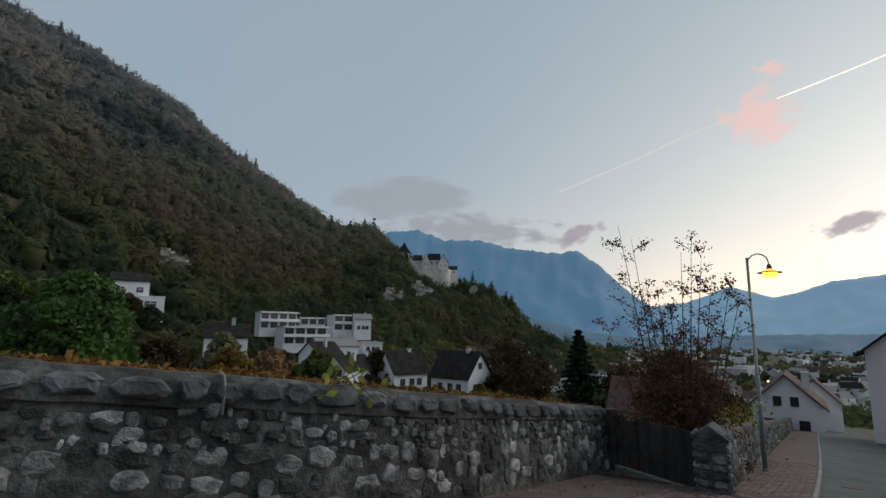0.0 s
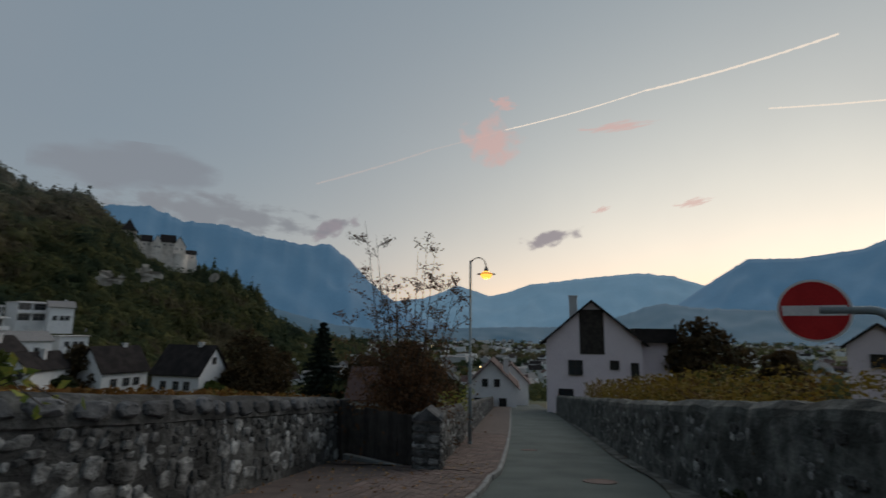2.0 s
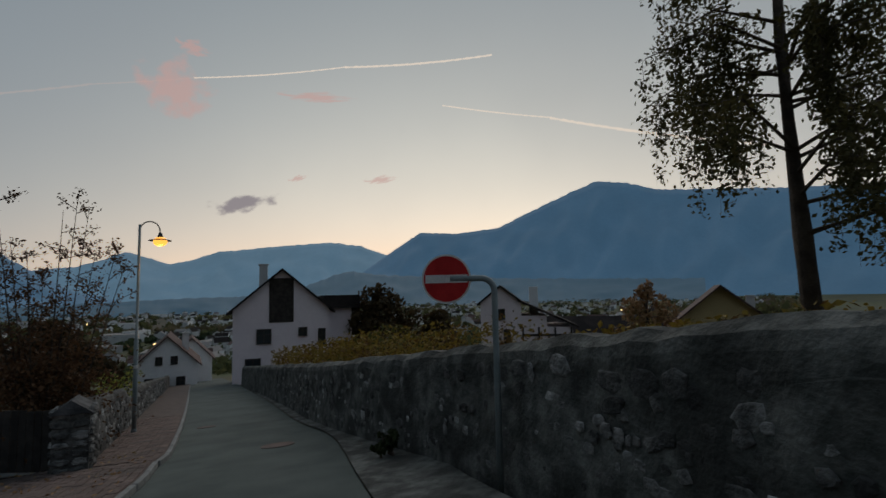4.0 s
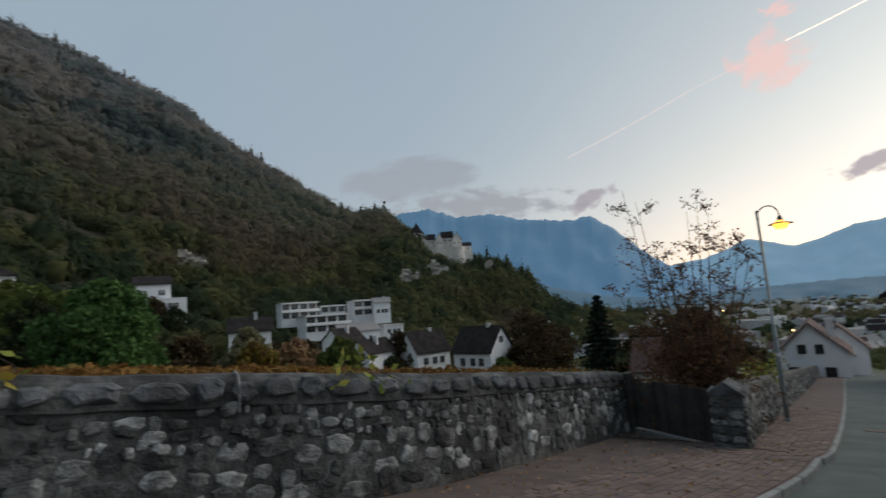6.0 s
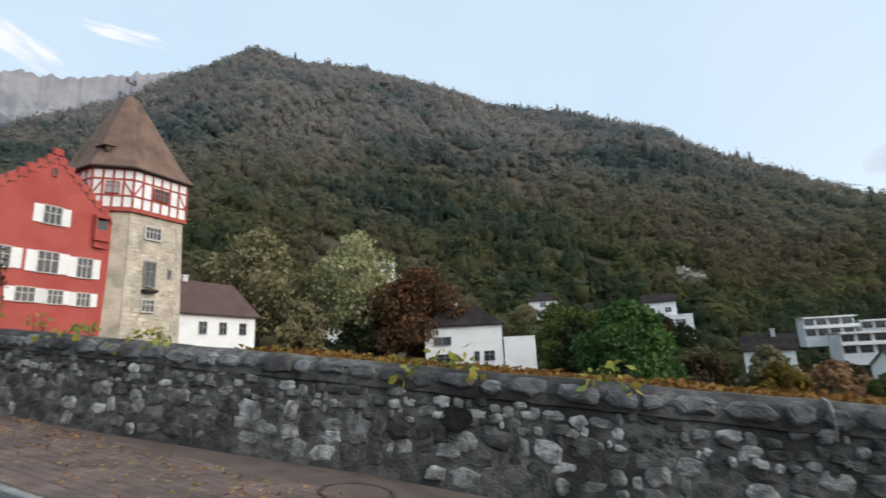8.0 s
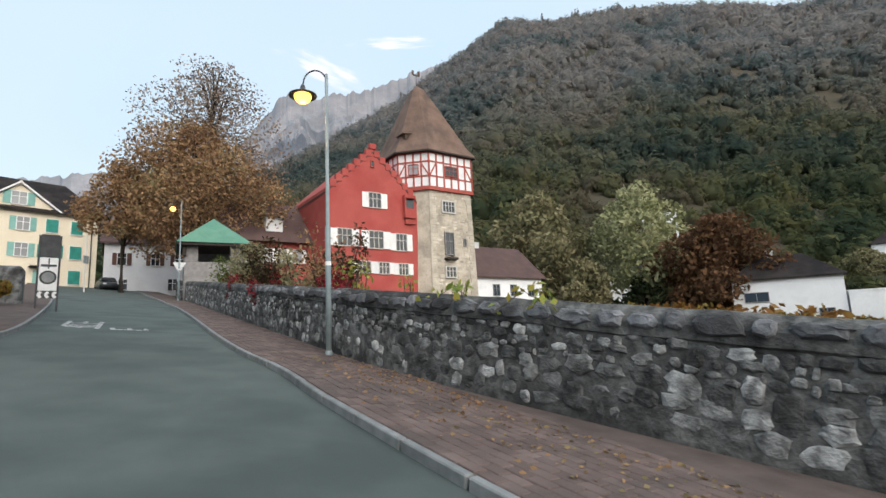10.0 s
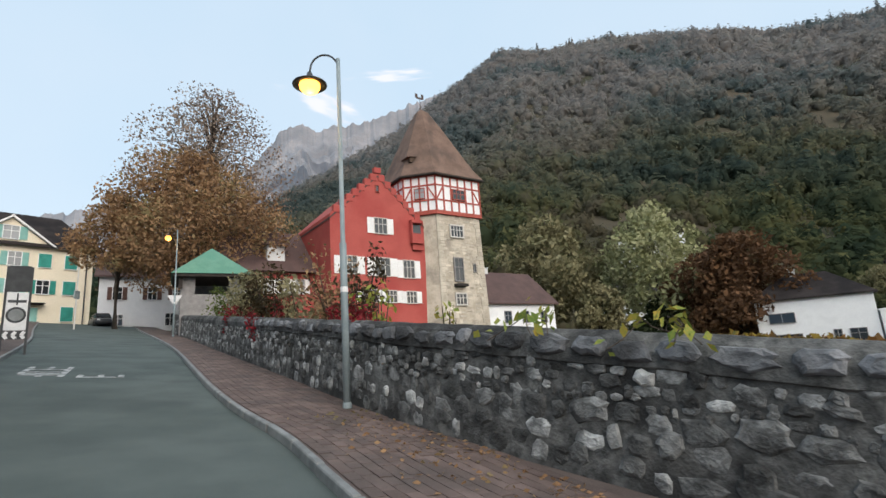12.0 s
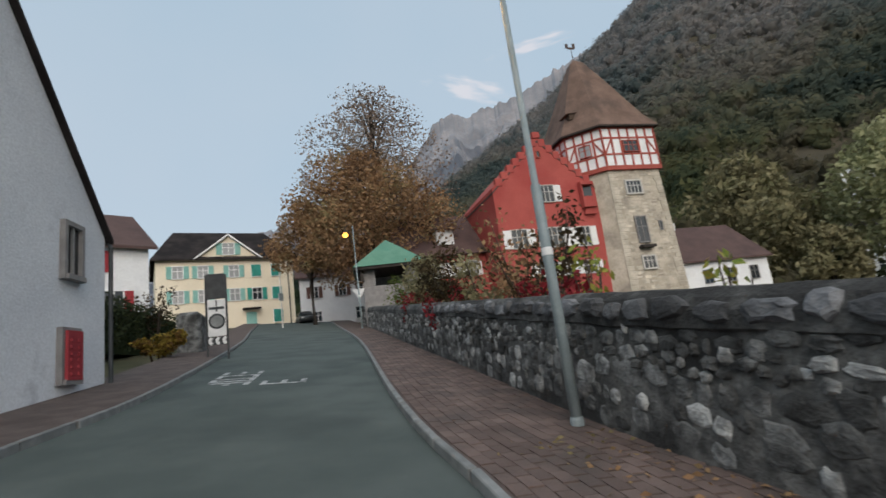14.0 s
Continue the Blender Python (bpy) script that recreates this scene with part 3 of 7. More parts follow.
def kerbs():
    bm = bmesh.new()
    add_box(bm, -0.485, 0.485, 0.0, 0.085, -0.2, 0.0, bevel=0.012)
    me = bpy.data.meshes.new("kerb_stone")
    bm.to_mesh(me)
    bm.free()
    me.materials.append(KERB)
    for line, parent, flip in ((KERB_LINE, pavement, 1), (EDGE_LINE, left_pavement, -1)):
        s, end = 0.5, line.length if flip == 1 else line.length * 0.42
        while s < end:
            x, y, tx, ty = line.at(s)
            x0, y0, *_ = line.at(s - 0.5)
            x1, y1, *_ = line.at(s + 0.5)
            g0, g1 = float(street(x0, y0)), float(street(x1, y1))
            ob = new("kerb_stone", me)
            ob.matrix_basis = Matrix.Translation((x, y, (g0 + g1) / 2 + 0.012)) @ Matrix.Rotation(math.atan2(y1 - y0, x1 - x0), 4, "Z") @ Matrix.Rotation(-math.atan2(g1 - g0, 1.0), 4, "Y") @ Matrix.Diagonal((1, flip, 1, 1))
            ob.parent = parent
            s += 1.0


kerbs()


def paver_rows():
    """Running bond of small pavers; the nearest stretch is laid as single pieces."""
    bm = bmesh.new()
    add_box(bm, -0.113, 0.113, -0.066, 0.066, -0.05, 0.0, bevel=0.008)
    me = bpy.data.meshes.new("paver")
    bm.to_mesh(me)
    bm.free()
    me.materials.append(PAVER)
    rng = random.Random(5)
    verts, faces, count = [], [], 0
    s_near = next(s for s in np.arange(0, KERB_LINE.length, 0.2) if KERB_LINE.at(s)[0] > -10.2)
    s = 30.0
    while s < 92.0:
        for k in range(14):
            d = 0.20 + k * 0.14
            x, y, tx, ty = KERB_LINE.at(s + (0.12 if k % 2 else 0))
            px, py = x - ty * d, y + tx * d
            z = float(street(px, py)) + rng.uniform(-0.003, 0.004)
            tilt = Matrix.Rotation(math.atan2(ty, tx) + rng.uniform(-0.02, 0.02), 4, "Z")
            gx, gy = -0.0664, -0.1166
            nrm = Vector((-gx, -gy, 1)).normalized()
            m = Matrix.Translation((px, py, z)) @ Vector((0, 0, 1)).rotation_difference(nrm).to_matrix().to_4x4() @ tilt
            if s_near <= s < s_near + 5.2 and count < 300:
                ob = new("paver", me)
                ob.matrix_basis, ob.parent = m, pavement
                count += 1
            else:
                b = len(verts)
                verts += [tuple(m @ Vector((a, c, h))) for h in (-0.04, 0.0) for a, c in ((-0.113, -0.065), (0.113, -0.065), (0.113, 0.065), (-0.113, 0.065))]
                faces += [(b + 4, b + 5, b + 6, b + 7), (b, b + 1, b + 5, b + 4), (b + 1, b + 2, b + 6, b + 5), (b + 2, b + 3, b + 7, b + 6), (b + 3, b, b + 4, b + 7)]
        s += 0.24
    tagged(sheet("paver_rows", verts, faces, PAVER_I, pavement), "reddish brown pavers", kind="stuff")


# ---- stone walls ----
def stone_mesh(seed):
    rng = random.Random(seed)
    bm = bmesh.new()
    n = rng.choice((9, 10, 11, 12))
    ring = []
    for k in range(n):
        a = (k + rng.uniform(-0.36, 0.36)) / n * math.tau
        c, s = math.cos(a), math.sin(a)
        e = (abs(c) ** 3.6 + abs(s) ** 3.6) ** (-1 / 3.6) * rng.uniform(0.76, 1.08)
        ring.append((0.5 * c * e, 0.5 * s * e))
    loops = []
    for f, d in ((1.0, 0.35), (0.97, -0.1), (0.84, -0.36), (0.55, -0.5 + rng.uniform(-0.12, 0.1))):
        loops.append([bm.verts.new((x * f, d + rng.uniform(-0.1, 0.1), z * f)) for x, z in ring])
    for a, b in zip(loops, loops[1:]):
        for k in range(n):
            bm.faces.new((a[k], a[(k + 1) % n], b[(k + 1) % n], b[k]))
    bm.faces.new(loops[-1])
    bmesh.ops.recalc_face_normals(bm, faces=bm.faces)
    me = bpy.data.meshes.new("stone")
    bm.to_mesh(me)
    bm.free()
    return me


STONES = [stone_mesh(k) for k in range(26)]
for me in STONES:
    me.materials.append(STONE)


def wall_body(name, line, height, thick, material, label, side=1, s0=0.0, s1=None, crest=0.0, wave=0.03, ledge=0.0):
    """A battered wall with an uneven, rounded top, swept along a line whose face it carries; side 1: the body lies to the left."""
    s1 = line.length if s1 is None else s1
    n = max(8, int((s1 - s0) / 0.25))
    prof = [(0.0, -0.5), (0.0, 0.0), (0.02, 0.3), (0.05, 0.7), (0.07, height - 0.31), (0.072 - ledge, height - 0.285), (0.076 - ledge, height - 0.14), (0.10, height - 0.04), (0.2, height + crest), (thick - 0.12, height + crest), (thick, height - 0.12), (thick, -0.5)]
    verts, faces = [], []
    for i in range(n + 1):
        s = s0 + (s1 - s0) * i / n
        x, y, tx, ty = line.at(s)
        g = float(street(x, y))
        for j, (d, z) in enumerate(prof):
            w = wave * (noise.noise((s * 1.7, z * 2.1, 3.0)) + 0.6 * noise.noise((s * 4.3, z * 5.0, 8.0)))
            dd = (d + w) * side
            verts.append((x - ty * dd, y + tx * dd, g + z + (wave * 1.2 * noise.noise((s * 2.2, j * 0.3, 5.0)) if 3 < j < 11 else 0)))
    k = len(prof)
    for i in range(n):
        for j in range(k - 1):
            q = (i * k + j, i * k + j + 1, (i + 1) * k + j + 1, (i + 1) * k + j)
            faces.append(q if side == 1 else q[::-1])
    faces += [tuple(range(k)), tuple(n * k + j for j in range(k))[::-1]]
    return tagged(sheet(name, verts, faces, material), label, "wall", kind="structure")


def lay_stones(parent, line, height, side, s0, s1, near, seed, skip=0.0, proud=0.03, top=True, big=1.0):
    """Irregular courses of field stones; those within the stretch near are pieces of their own."""
    rng = random.Random(seed)
    verts, faces, single = [], [], 0
    z = 0.04
    while z < height - (0.33 if top else 0.08):
        h = rng.choice((0.1, 0.14, 0.18, 0.22, 0.26)) * rng.uniform(0.85, 1.15) * big
        s = s0 + rng.uniform(0, 0.3)
        while s < s1:
            w = h * rng.uniform(0.7, 1.9) * (0.6 if rng.random() < 0.2 else 1)
            w = min(w, 0.44)
            if rng.random() >= skip:
                sc = s + w / 2
                zz = z + h / 2 + rng.uniform(-0.07, 0.07)
                x, y, tx, ty = line.at(sc)
                lean = 0.07 * min(zz / height, 1)
                d = (lean + 0.012 + rng.uniform(-0.01, 0.012)) * side
                slope = math.atan2(float(street(x + tx, y + ty) - street(x, y)), 1)
                m = Matrix.Translation((x - ty * d, y + tx * d, float(street(x, y)) + zz)) @ Matrix.Rotation(math.atan2(ty * side, tx * side), 4, "Z") @ Matrix.Rotation(-slope * side + rng.uniform(-0.2, 0.2), 4, "Y") @ Matrix.Diagonal((w * rng.uniform(0.85, 1.1), proud * 2.6 * rng.uniform(0.5, 1.4), h * rng.uniform(0.75, 1.2), 1))
                me = rng.choice(STONES)
                if near and near[0] < sc < near[1] and single < 300:
                    ob = new("stone", me)
                    ob.matrix_basis, ob.parent = m, parent
                    single += 1
                else:
                    b = len(verts)
                    verts += [tuple(m @ v.co) for v in me.vertices]
                    faces += [tuple(b + i for i in p.vertices) for p in me.polygons]
            s += w + rng.uniform(0.0, 0.035)
        z += h * rng.uniform(0.88, 1.0)
    if verts:
        tagged(sheet("stone_courses", verts, faces, STONE_I, parent), "grey field stones", kind="stuff")


def coping(parent, line, height, side, s0, s1, seed, limit=300):
    """Flat stones laid along the wall's top edge."""
    rng = random.Random(seed)
    s = s0
    while s < s1 and limit:
        w = rng.uniform(0.25, 0.6)
        x, y, tx, ty = line.at(s + w / 2)
        slope = math.atan2(float(street(x + tx, y + ty) - street(x, y)), 1)
        d = (0.04 + rng.uniform(-0.02, 0.02)) * side
        h = rng.uniform(0.15, 0.21)
        m = Matrix.Translation((x - ty * d, y + tx * d, float(street(x, y)) + height - 0.12 + rng.uniform(-0.03, 0.03))) @ Matrix.Rotation(math.atan2(ty * side, tx * side), 4, "Z") @ Matrix.Rotation(-slope * side, 4, "Y") @ Matrix.Rotation(radians(rng.uniform(-24, -6)), 4, "X") @ Matrix.Diagonal((w * 0.97, 0.10, h * 1.25, 1))
        ob = new("coping_stone", rng.choice(COPINGS))
        ob.matrix_basis, ob.parent = m, parent
        limit -= 1
        s += w + rng.uniform(0, 0.03)


COPINGS = []
for me in STONES[:10]:
    c = me.copy()
    c.materials.clear()
    c.materials.append(COPING)
    COPINGS.append(c)

def s_of(line, x):
    """How far along the line it first reaches x."""
    return next((s for s in np.arange(0, line.length, 0.1) if line.at(s)[0] >= x), line.length)


wall_1 = wall_body("wall_1", WALL_LINE, 1.36, 0.5, MORTAR, "old dark field-stone wall along the vineyard, patched with mortar", crest=0.03, wave=0.02, ledge=0.04)
wall_2 = wall_body("wall_2", DOWN_LINE, 1.15, 0.45, MORTAR, "low stone wall running downhill beside the footway", crest=0.03)
wall_3 = wall_body("wall_3", RIGHT_LINE, 1.38, 0.5, MORTAR_R, "rough grey rendered stone wall with rounded top", side=-1, crest=0.05, wave=0.05)


# ---- lamps and signs ----
def street_lamp(m, label, arm=1):
    """A tapered two-step pole with a swan neck and a bell shade; arm: metres sideways to the lamp."""
    e = thing("street_lamp", m, label, "street lamp", "street lamps")
    pole = part("pole", tube(bmesh.new(), [(0, 0, -0.2), (0, 0, 2.7), (0, 0, 2.72), (0, 0, 6.22)], [0.062, 0.06, 0.042, 0.036], 12), STEEL, e, smooth=True)
    b = bmesh.new()
    lathe(b, [(0.075, 0.0), (0.075, 0.06), (0.064, 0.09)], 12)
    part("base_collar", b, STEEL, e)
    b = bmesh.new()
    lathe(b, [(0.064, 1.86), (0.066, 1.88), (0.066, 1.93), (0.064, 1.95)], 12)
    part("reflective_band", b, SIGN_WHITE, e, "pale band round the pole")
    pts = [(0.02, 0, 5.95)] + [(0.26 - 0.26 * math.cos(a), 0, 6.02 + 0.30 * math.sin(a)) for a in np.linspace(0.15, math.pi * 0.98, 12)] + [(0.53, 0, 5.93)]
    part("swan_neck", tube(bmesh.new(), pts, [0.018] * len(pts), 8), STEEL_DARK, e, smooth=True)
    b = bmesh.new()
    lathe(b, [(0.04, 5.98), (0.055, 5.93), (0.075, 5.86), (0.11, 5.80), (0.20, 5.76), (0.31, 5.735), (0.31, 5.72), (0.19, 5.735), (0.10, 5.77)], 24, Matrix.Translation((0.53, 0, 0)))
    shade = part("shade", b, STEEL_DARK, e, "dark bell-shaped metal shade", True)
    b = bmesh.new()
    bmesh.ops.create_uvsphere(b, u_segments=16, v_segments=10, radius=0.19, matrix=Matrix.Translation((0.53, 0, 5.70)) @ Matrix.Diagonal((1, 1, 0.8, 1)))
    part("bulb", b, LAMP_GLOW, shade, "glowing amber lamp glass", True)
    lamp = bpy.data.lights.new("lamp_light", "POINT")
    lamp.energy, lamp.color, lamp.shadow_soft_size = 14, (1.0, 0.62, 0.25), 0.12
    lo = new("lamp_light", lamp)
    lo.parent, lo.location = e, (0.53, 0, 5.5)
    return e


def on(x, y, dz=0.0, yaw=0.0):
    return pose(x, y, float(street(x, y)) + dz, 0, 0, yaw)


lamp_b = street_lamp(on(-15.02, -2.86, 0, -96), "tall grey steel street lamp with lit swan-neck head by the wall")
lamp_a = copy_thing(lamp_b, on(7.45, 14.75, 0, -40) @ Matrix.Diagonal((1, 1, 0.945, 1)))
tagged(lamp_a, "tall street lamp with lit swan-neck head on the downhill footway")
lamp_c = copy_thing(lamp_b, on(-40.7, -15.9, 0, -70) @ Matrix.Diagonal((1, 1, 1.13, 1)))
tagged(lamp_c, "lit amber street lamp before the small pavilion")


def no_entry_sign():
    """A round sign on a pole whose top bends sideways to carry it."""
    e = thing("no_entry_sign", pose(3.6, 2.25, 0, 0, 0, 0), "round red no-entry sign with white bar on bent steel pole", "road sign")
    g = float(street(3.6, 2.25))
    turn = Matrix.Rotation(radians(-66), 4, "Z")
    away = turn @ Vector((1, 0, 0))
    zt = 1.66
    pts = [(0, 0, g - 0.1), (0, 0, 0.6), (0, 0, zt - 0.16)] + [tuple(-away * (0.14 - 0.14 * math.cos(a)) + Vector((0, 0, zt - 0.14 + 0.14 * math.sin(a)))) for a in np.linspace(0.2, math.pi / 2, 6)] + [tuple(-away * 0.47 + Vector((0, 0, zt)))]
    part("pole", tube(bmesh.new(), pts, [0.034] * len(pts), 12), STEEL, e, smooth=True)
    disc = Matrix.Translation(-away * 0.51 + Vector((0, 0, zt + 0.0))) @ turn @ Matrix.Rotation(radians(90), 4, "X")
    b = bmesh.new()
    lathe(b, [(0.258, -0.012), (0.265, -0.006), (0.265, 0.010), (0.248, 0.012)], 40, disc)
    plate = part("plate", b, SIGN_WHITE, e, "round plate with white rim")
    b = bmesh.new()
    lathe(b, [(0.245, 0.010), (0.245, 0.015)], 40, disc)
    part("red_field", b, SIGN_RED, plate, "red round field")
    b = bmesh.new()
    add_box(b, -0.225, 0.225, -0.043, 0.043, 0.014, 0.019, m=disc)
    part("white_bar", b, SIGN_WHITE, plate, "white horizontal bar")
    b = bmesh.new()
    add_box(b, -0.04, 0.04, -0.05, 0.05, -0.06, -0.012, m=disc)
    part("clamp", b, STEEL, e)


no_entry_sign()


def board_sign():
    """Two posts with a dark board, a notice below it and a striped arrow panel."""
    e = thing("notice_sign", on(-22.9, -13.25, 0, 122), "tall two-post sign with dark board and white notice", "road sign")
    for x in (-0.29, 0.29):
        part("post", boxes((x - 0.03, x + 0.03, -0.03, 0.03, -0.1, 2.55)), SIGN_BACK, e)
    part("dark_board", boxes((-0.26, 0.26, -0.035, 0.0, 1.78, 2.58), bevel=0.01), SIGN_BACK, e, "plain dark board")
    n = part("notice", boxes((-0.26, 0.26, -0.03, 0.0, 0.62, 1.76), bevel=0.01), SIGN_WHITE, e, "white notice panel")
    b = bmesh.new()
    lathe(b, [(0.24, 0.0), (0.24, 0.006)], 28, Matrix.Translation((0, -0.031, 1.08)) @ Matrix.Rotation(radians(90), 4, "X"))
    part("ring", b, SIGN_BACK, n, "dark ring on the notice")
    b = bmesh.new()
    lathe(b, [(0.18, 0.0), (0.18, 0.004)], 28, Matrix.Translation((0, -0.038, 1.08)) @ Matrix.Rotation(radians(90), 4, "X"))
    part("ring_centre", b, KERB, n)
    part("text_bar", boxes((-0.22, 0.22, -0.036, -0.03, 1.45, 1.53)), STEEL_DARK, n)
    part("slash", boxes((-0.02, 0.02, -0.037, -0.031, 1.38, 1.74)), STEEL_DARK, n)
    p = part("arrow_panel", boxes((-0.26, 0.26, -0.03, 0.0, 0.36, 0.60), bevel=0.01), SIGN_BACK, e, "black and white chevron panel")
    for x in (-0.2, 0.0, 0.2):
        b = bmesh.new()
        for s in (1, -1):
            add_box(b, -0.045, 0.045, -0.037, -0.031, -0.065, 0.065, m=Matrix.Translation((x, 0, 0.48 + s * 0.05)) @ Matrix.Rotation(radians(s * 35), 4, "Y"))
        part("chevron", b, SIGN_WHITE, p)


board_sign()


def manhole(x, y, r, label, dz):
    e = thing("manhole_cover", on(x, y, dz), label, "manhole cover")
    n = Vector((0.0664, 0.1166, 1)).normalized()
    e.matrix_basis = e.matrix_basis @ Vector((0, 0, 1)).rotation_difference(n).to_matrix().to_4x4()
    b = bmesh.new()
    lathe(b, [(r, -0.03), (r, 0.008), (r - 0.05, 0.008), (r - 0.05, -0.01)], 36)
    part("frame", b, IRON, e, "rusty iron ring")
    b = bmesh.new()
    lathe(b, [(r - 0.06, -0.03), (r - 0.06, 0.006), (r * 0.3, 0.006)], 36)
    part("cover", b, PAVER, e, "paved cover plate")


manhole(-7.1, 1.95, 0.42, "round iron manhole in the footway", 0.004)
manhole(6.1, 7.9, 0.32, "round manhole cover in the asphalt", -0.086)
manhole(8.6, 13.2, 0.25, "small drain cover beside the kerb", -0.086)


def road_marking():
    """Worn painted letters that can no longer be read."""
    e = thing("road_marking", on(-18.8, -9.75, -0.085, 25), "worn white painted marking on the asphalt", "road marking")
    n = Vector((0.0664, 0.1166, 1)).normalized()
    e.matrix_basis = Matrix.Translation(e.matrix_basis.translation) @ Vector((0, 0, 1)).rotation_difference(n).to_matrix().to_4x4() @ Matrix.Rotation(radians(25), 4, "Z")
    # a short word and, beyond it, one sign; strokes only
    for x, y0, w, bars in ((-1.15, -0.45, 0.42, (0, 1, 2)), (-0.55, -0.45, 0.42, (0, 2, 3)), (0.05, -0.45, 0.45, (0, 2, 3, 4)), (0.65, -0.45, 0.4, (1, 2, 3)), (0.75, 0.65, 0.5, (0, 1, 2, 4))):
        b = bmesh.new()
        for k in bars:
            if k < 3:
                add_box(b, x - w / 2, x + w / 2, y0 + k * 0.38, y0 + k * 0.38 + 0.11, -0.004, 0.001)
            else:
                u = x - w / 2 if k == 3 else x + w / 2 - 0.1
                add_box(b, u, u + 0.1, y0 + 0.05, y0 + 0.82, -0.004, 0.002)
        part("painted_stroke", b, ROADPAINT, e)


road_marking()


# ---- gate, pillar ----
def gate():
    a, b = Vector((2.6, 12.55)), Vector((3.5, 10.75))
    d = b - a
    g = float(street(*((a + b) / 2)))
    e = thing("wooden_gate", pose((a.x + b.x) / 2, (a.y + b.y) / 2, g, 0, 0, math.degrees(math.atan2(d.y, d.x))), "dark weathered plank gate between wall and pillar", "gate")
    w = d.length
    n = 14
    rng = random.Random(2)
    for k in range(n):
        x = -w / 2 + (k + 0.5) * w / n
        part("plank", boxes((x - w / n / 2 + 0.008, x + w / n / 2 - 0.008, -0.012, 0.012, 0.06, 1.12 + rng.uniform(-0.03, 0.04)), bevel=0.004), GATE, e)
    part("gate_post", boxes((-w / 2 - 0.2, -w / 2 - 0.01, -0.12, 0.12, -0.15, 1.28), bevel=0.015), GATE, e, "dark weathered post")
    for z in (0.3, 0.9):
        part("rail", boxes((-w / 2, w / 2, 0.014, 0.05, z, z + 0.09)), GATE, e)
    part("sill", boxes((-w / 2, w / 2, -0.08, 0.06, -0.1, 0.04), bevel=0.01), KERB, e, "stone threshold")


gate()


def gate_pillar():
    e = thing("gate_pillar", on(3.72, 10.42, -0.1, 54), "squat stone gate pillar with sloping top", "pillar")
    part("core", boxes((-0.3, 0.25, -0.27, 0.27, 0, 1.12)), MORTAR, e)
    rng = random.Random(9)
    z = 0.05
    while z < 1.1:
        h = rng.uniform(0.12, 0.2)
        for s in (-1, 1):
            for face in range(4):
                m = Matrix.Rotation(face * math.pi / 2, 4, "Z") @ Matrix.Translation((s * 0.14, -0.285, z + h / 2)) @ Matrix.Diagonal((0.27, 0.08, h * 0.92, 1))
                ob = new("stone", rng.choice(STONES))
                ob.parent, ob.matrix_basis = e, m
        z += h
    b = bmesh.new()
    v = [b.verts.new(p) for p in ((-0.36, -0.33, 1.1), (0.3, -0.33, 1.1), (0.3, 0.33, 1.1), (-0.36, 0.33, 1.1), (-0.36, 0, 1.34), (0.3, 0, 1.34))]
    for f in ((0, 1, 5, 4), (2, 3, 4, 5), (1, 2, 5), (3, 0, 4), (3, 2, 1, 0)):
        b.faces.new([v[i] for i in f])
    part("cap", b, COPING, e, "roof-shaped mortared cap")


gate_pillar()


# ---- houses ----
MESHES = {}


def cached(key, make, material):
    if key not in MESHES:
        bm = make()
        me = bpy.data.meshes.new(key[0])
        bm.to_mesh(me)
        bm.free()
        me.materials.append(material)
        MESHES[key] = me
    return MESHES[key]


def window(parent, m, w, h, frame_m=FRAME_WHITE, pane_m=PANE, shutters=None, bars=1, name="window", closed=False, t=0.07):
    """A framed window with a recessed pane, glazing bars and, where wanted, two shutters; its face looks along -y."""
    def ring():
        b = boxes((-w / 2 - t, -w / 2, -0.10, 0.05, -t, h + t), (w / 2, w / 2 + t, -0.10, 0.05, -t, h + t), (-w / 2, w / 2, -0.10, 0.05, h, h + t), (-w / 2 - t * 0.6, w / 2 + t * 0.6, -0.15, 0.05, -t, 0))
        for i in range(bars):
            x = -w / 2 + w * (i + 1) / (bars + 1)
            add_box(b, x - 0.03, x + 0.03, -0.07, 0.03, 0, h)
        if h > 1.0:
            add_box(b, -w / 2, w / 2, -0.065, 0.03, h * 0.6, h * 0.6 + 0.05)
        return b
    f = new(name, cached((name, round(w, 2), round(h, 2), frame_m.name, bars, t), ring, frame_m))
    f.parent, f.matrix_basis = parent, m
    p = new("pane", cached(("pane", round(w, 2), round(h, 2), pane_m.name), lambda: boxes((-w / 2, w / 2, -0.03, 0.02, 0, h)), pane_m))
    p.parent = f
    if shutters:
        sw = w / 2 + t * 0.3
        for s in (-1, 1):
            def leaf():
                b = boxes((-sw / 2, sw / 2, -0.05, 0.0, 0, h + t * 0.5))
                for z0, z1 in ((0.08, h * 0.45), (h * 0.52, h * 0.94)):
                    k = z0
                    while k < z1:
                        add_box(b, -sw / 2 + 0.07, sw / 2 - 0.07, -0.07, -0.05, k, k + 0.05)
                        k += 0.12
                return b
            o = new("shutter", cached(("shutter", round(sw, 2), round(h, 2), shutters.name), leaf, shutters))
            o.parent = parent
            o.matrix_basis = m @ Matrix.Translation((s * (sw / 2 if closed else w / 2 + t + sw / 2), -0.11 if closed else -0.02, -t * 0.2))
    return f


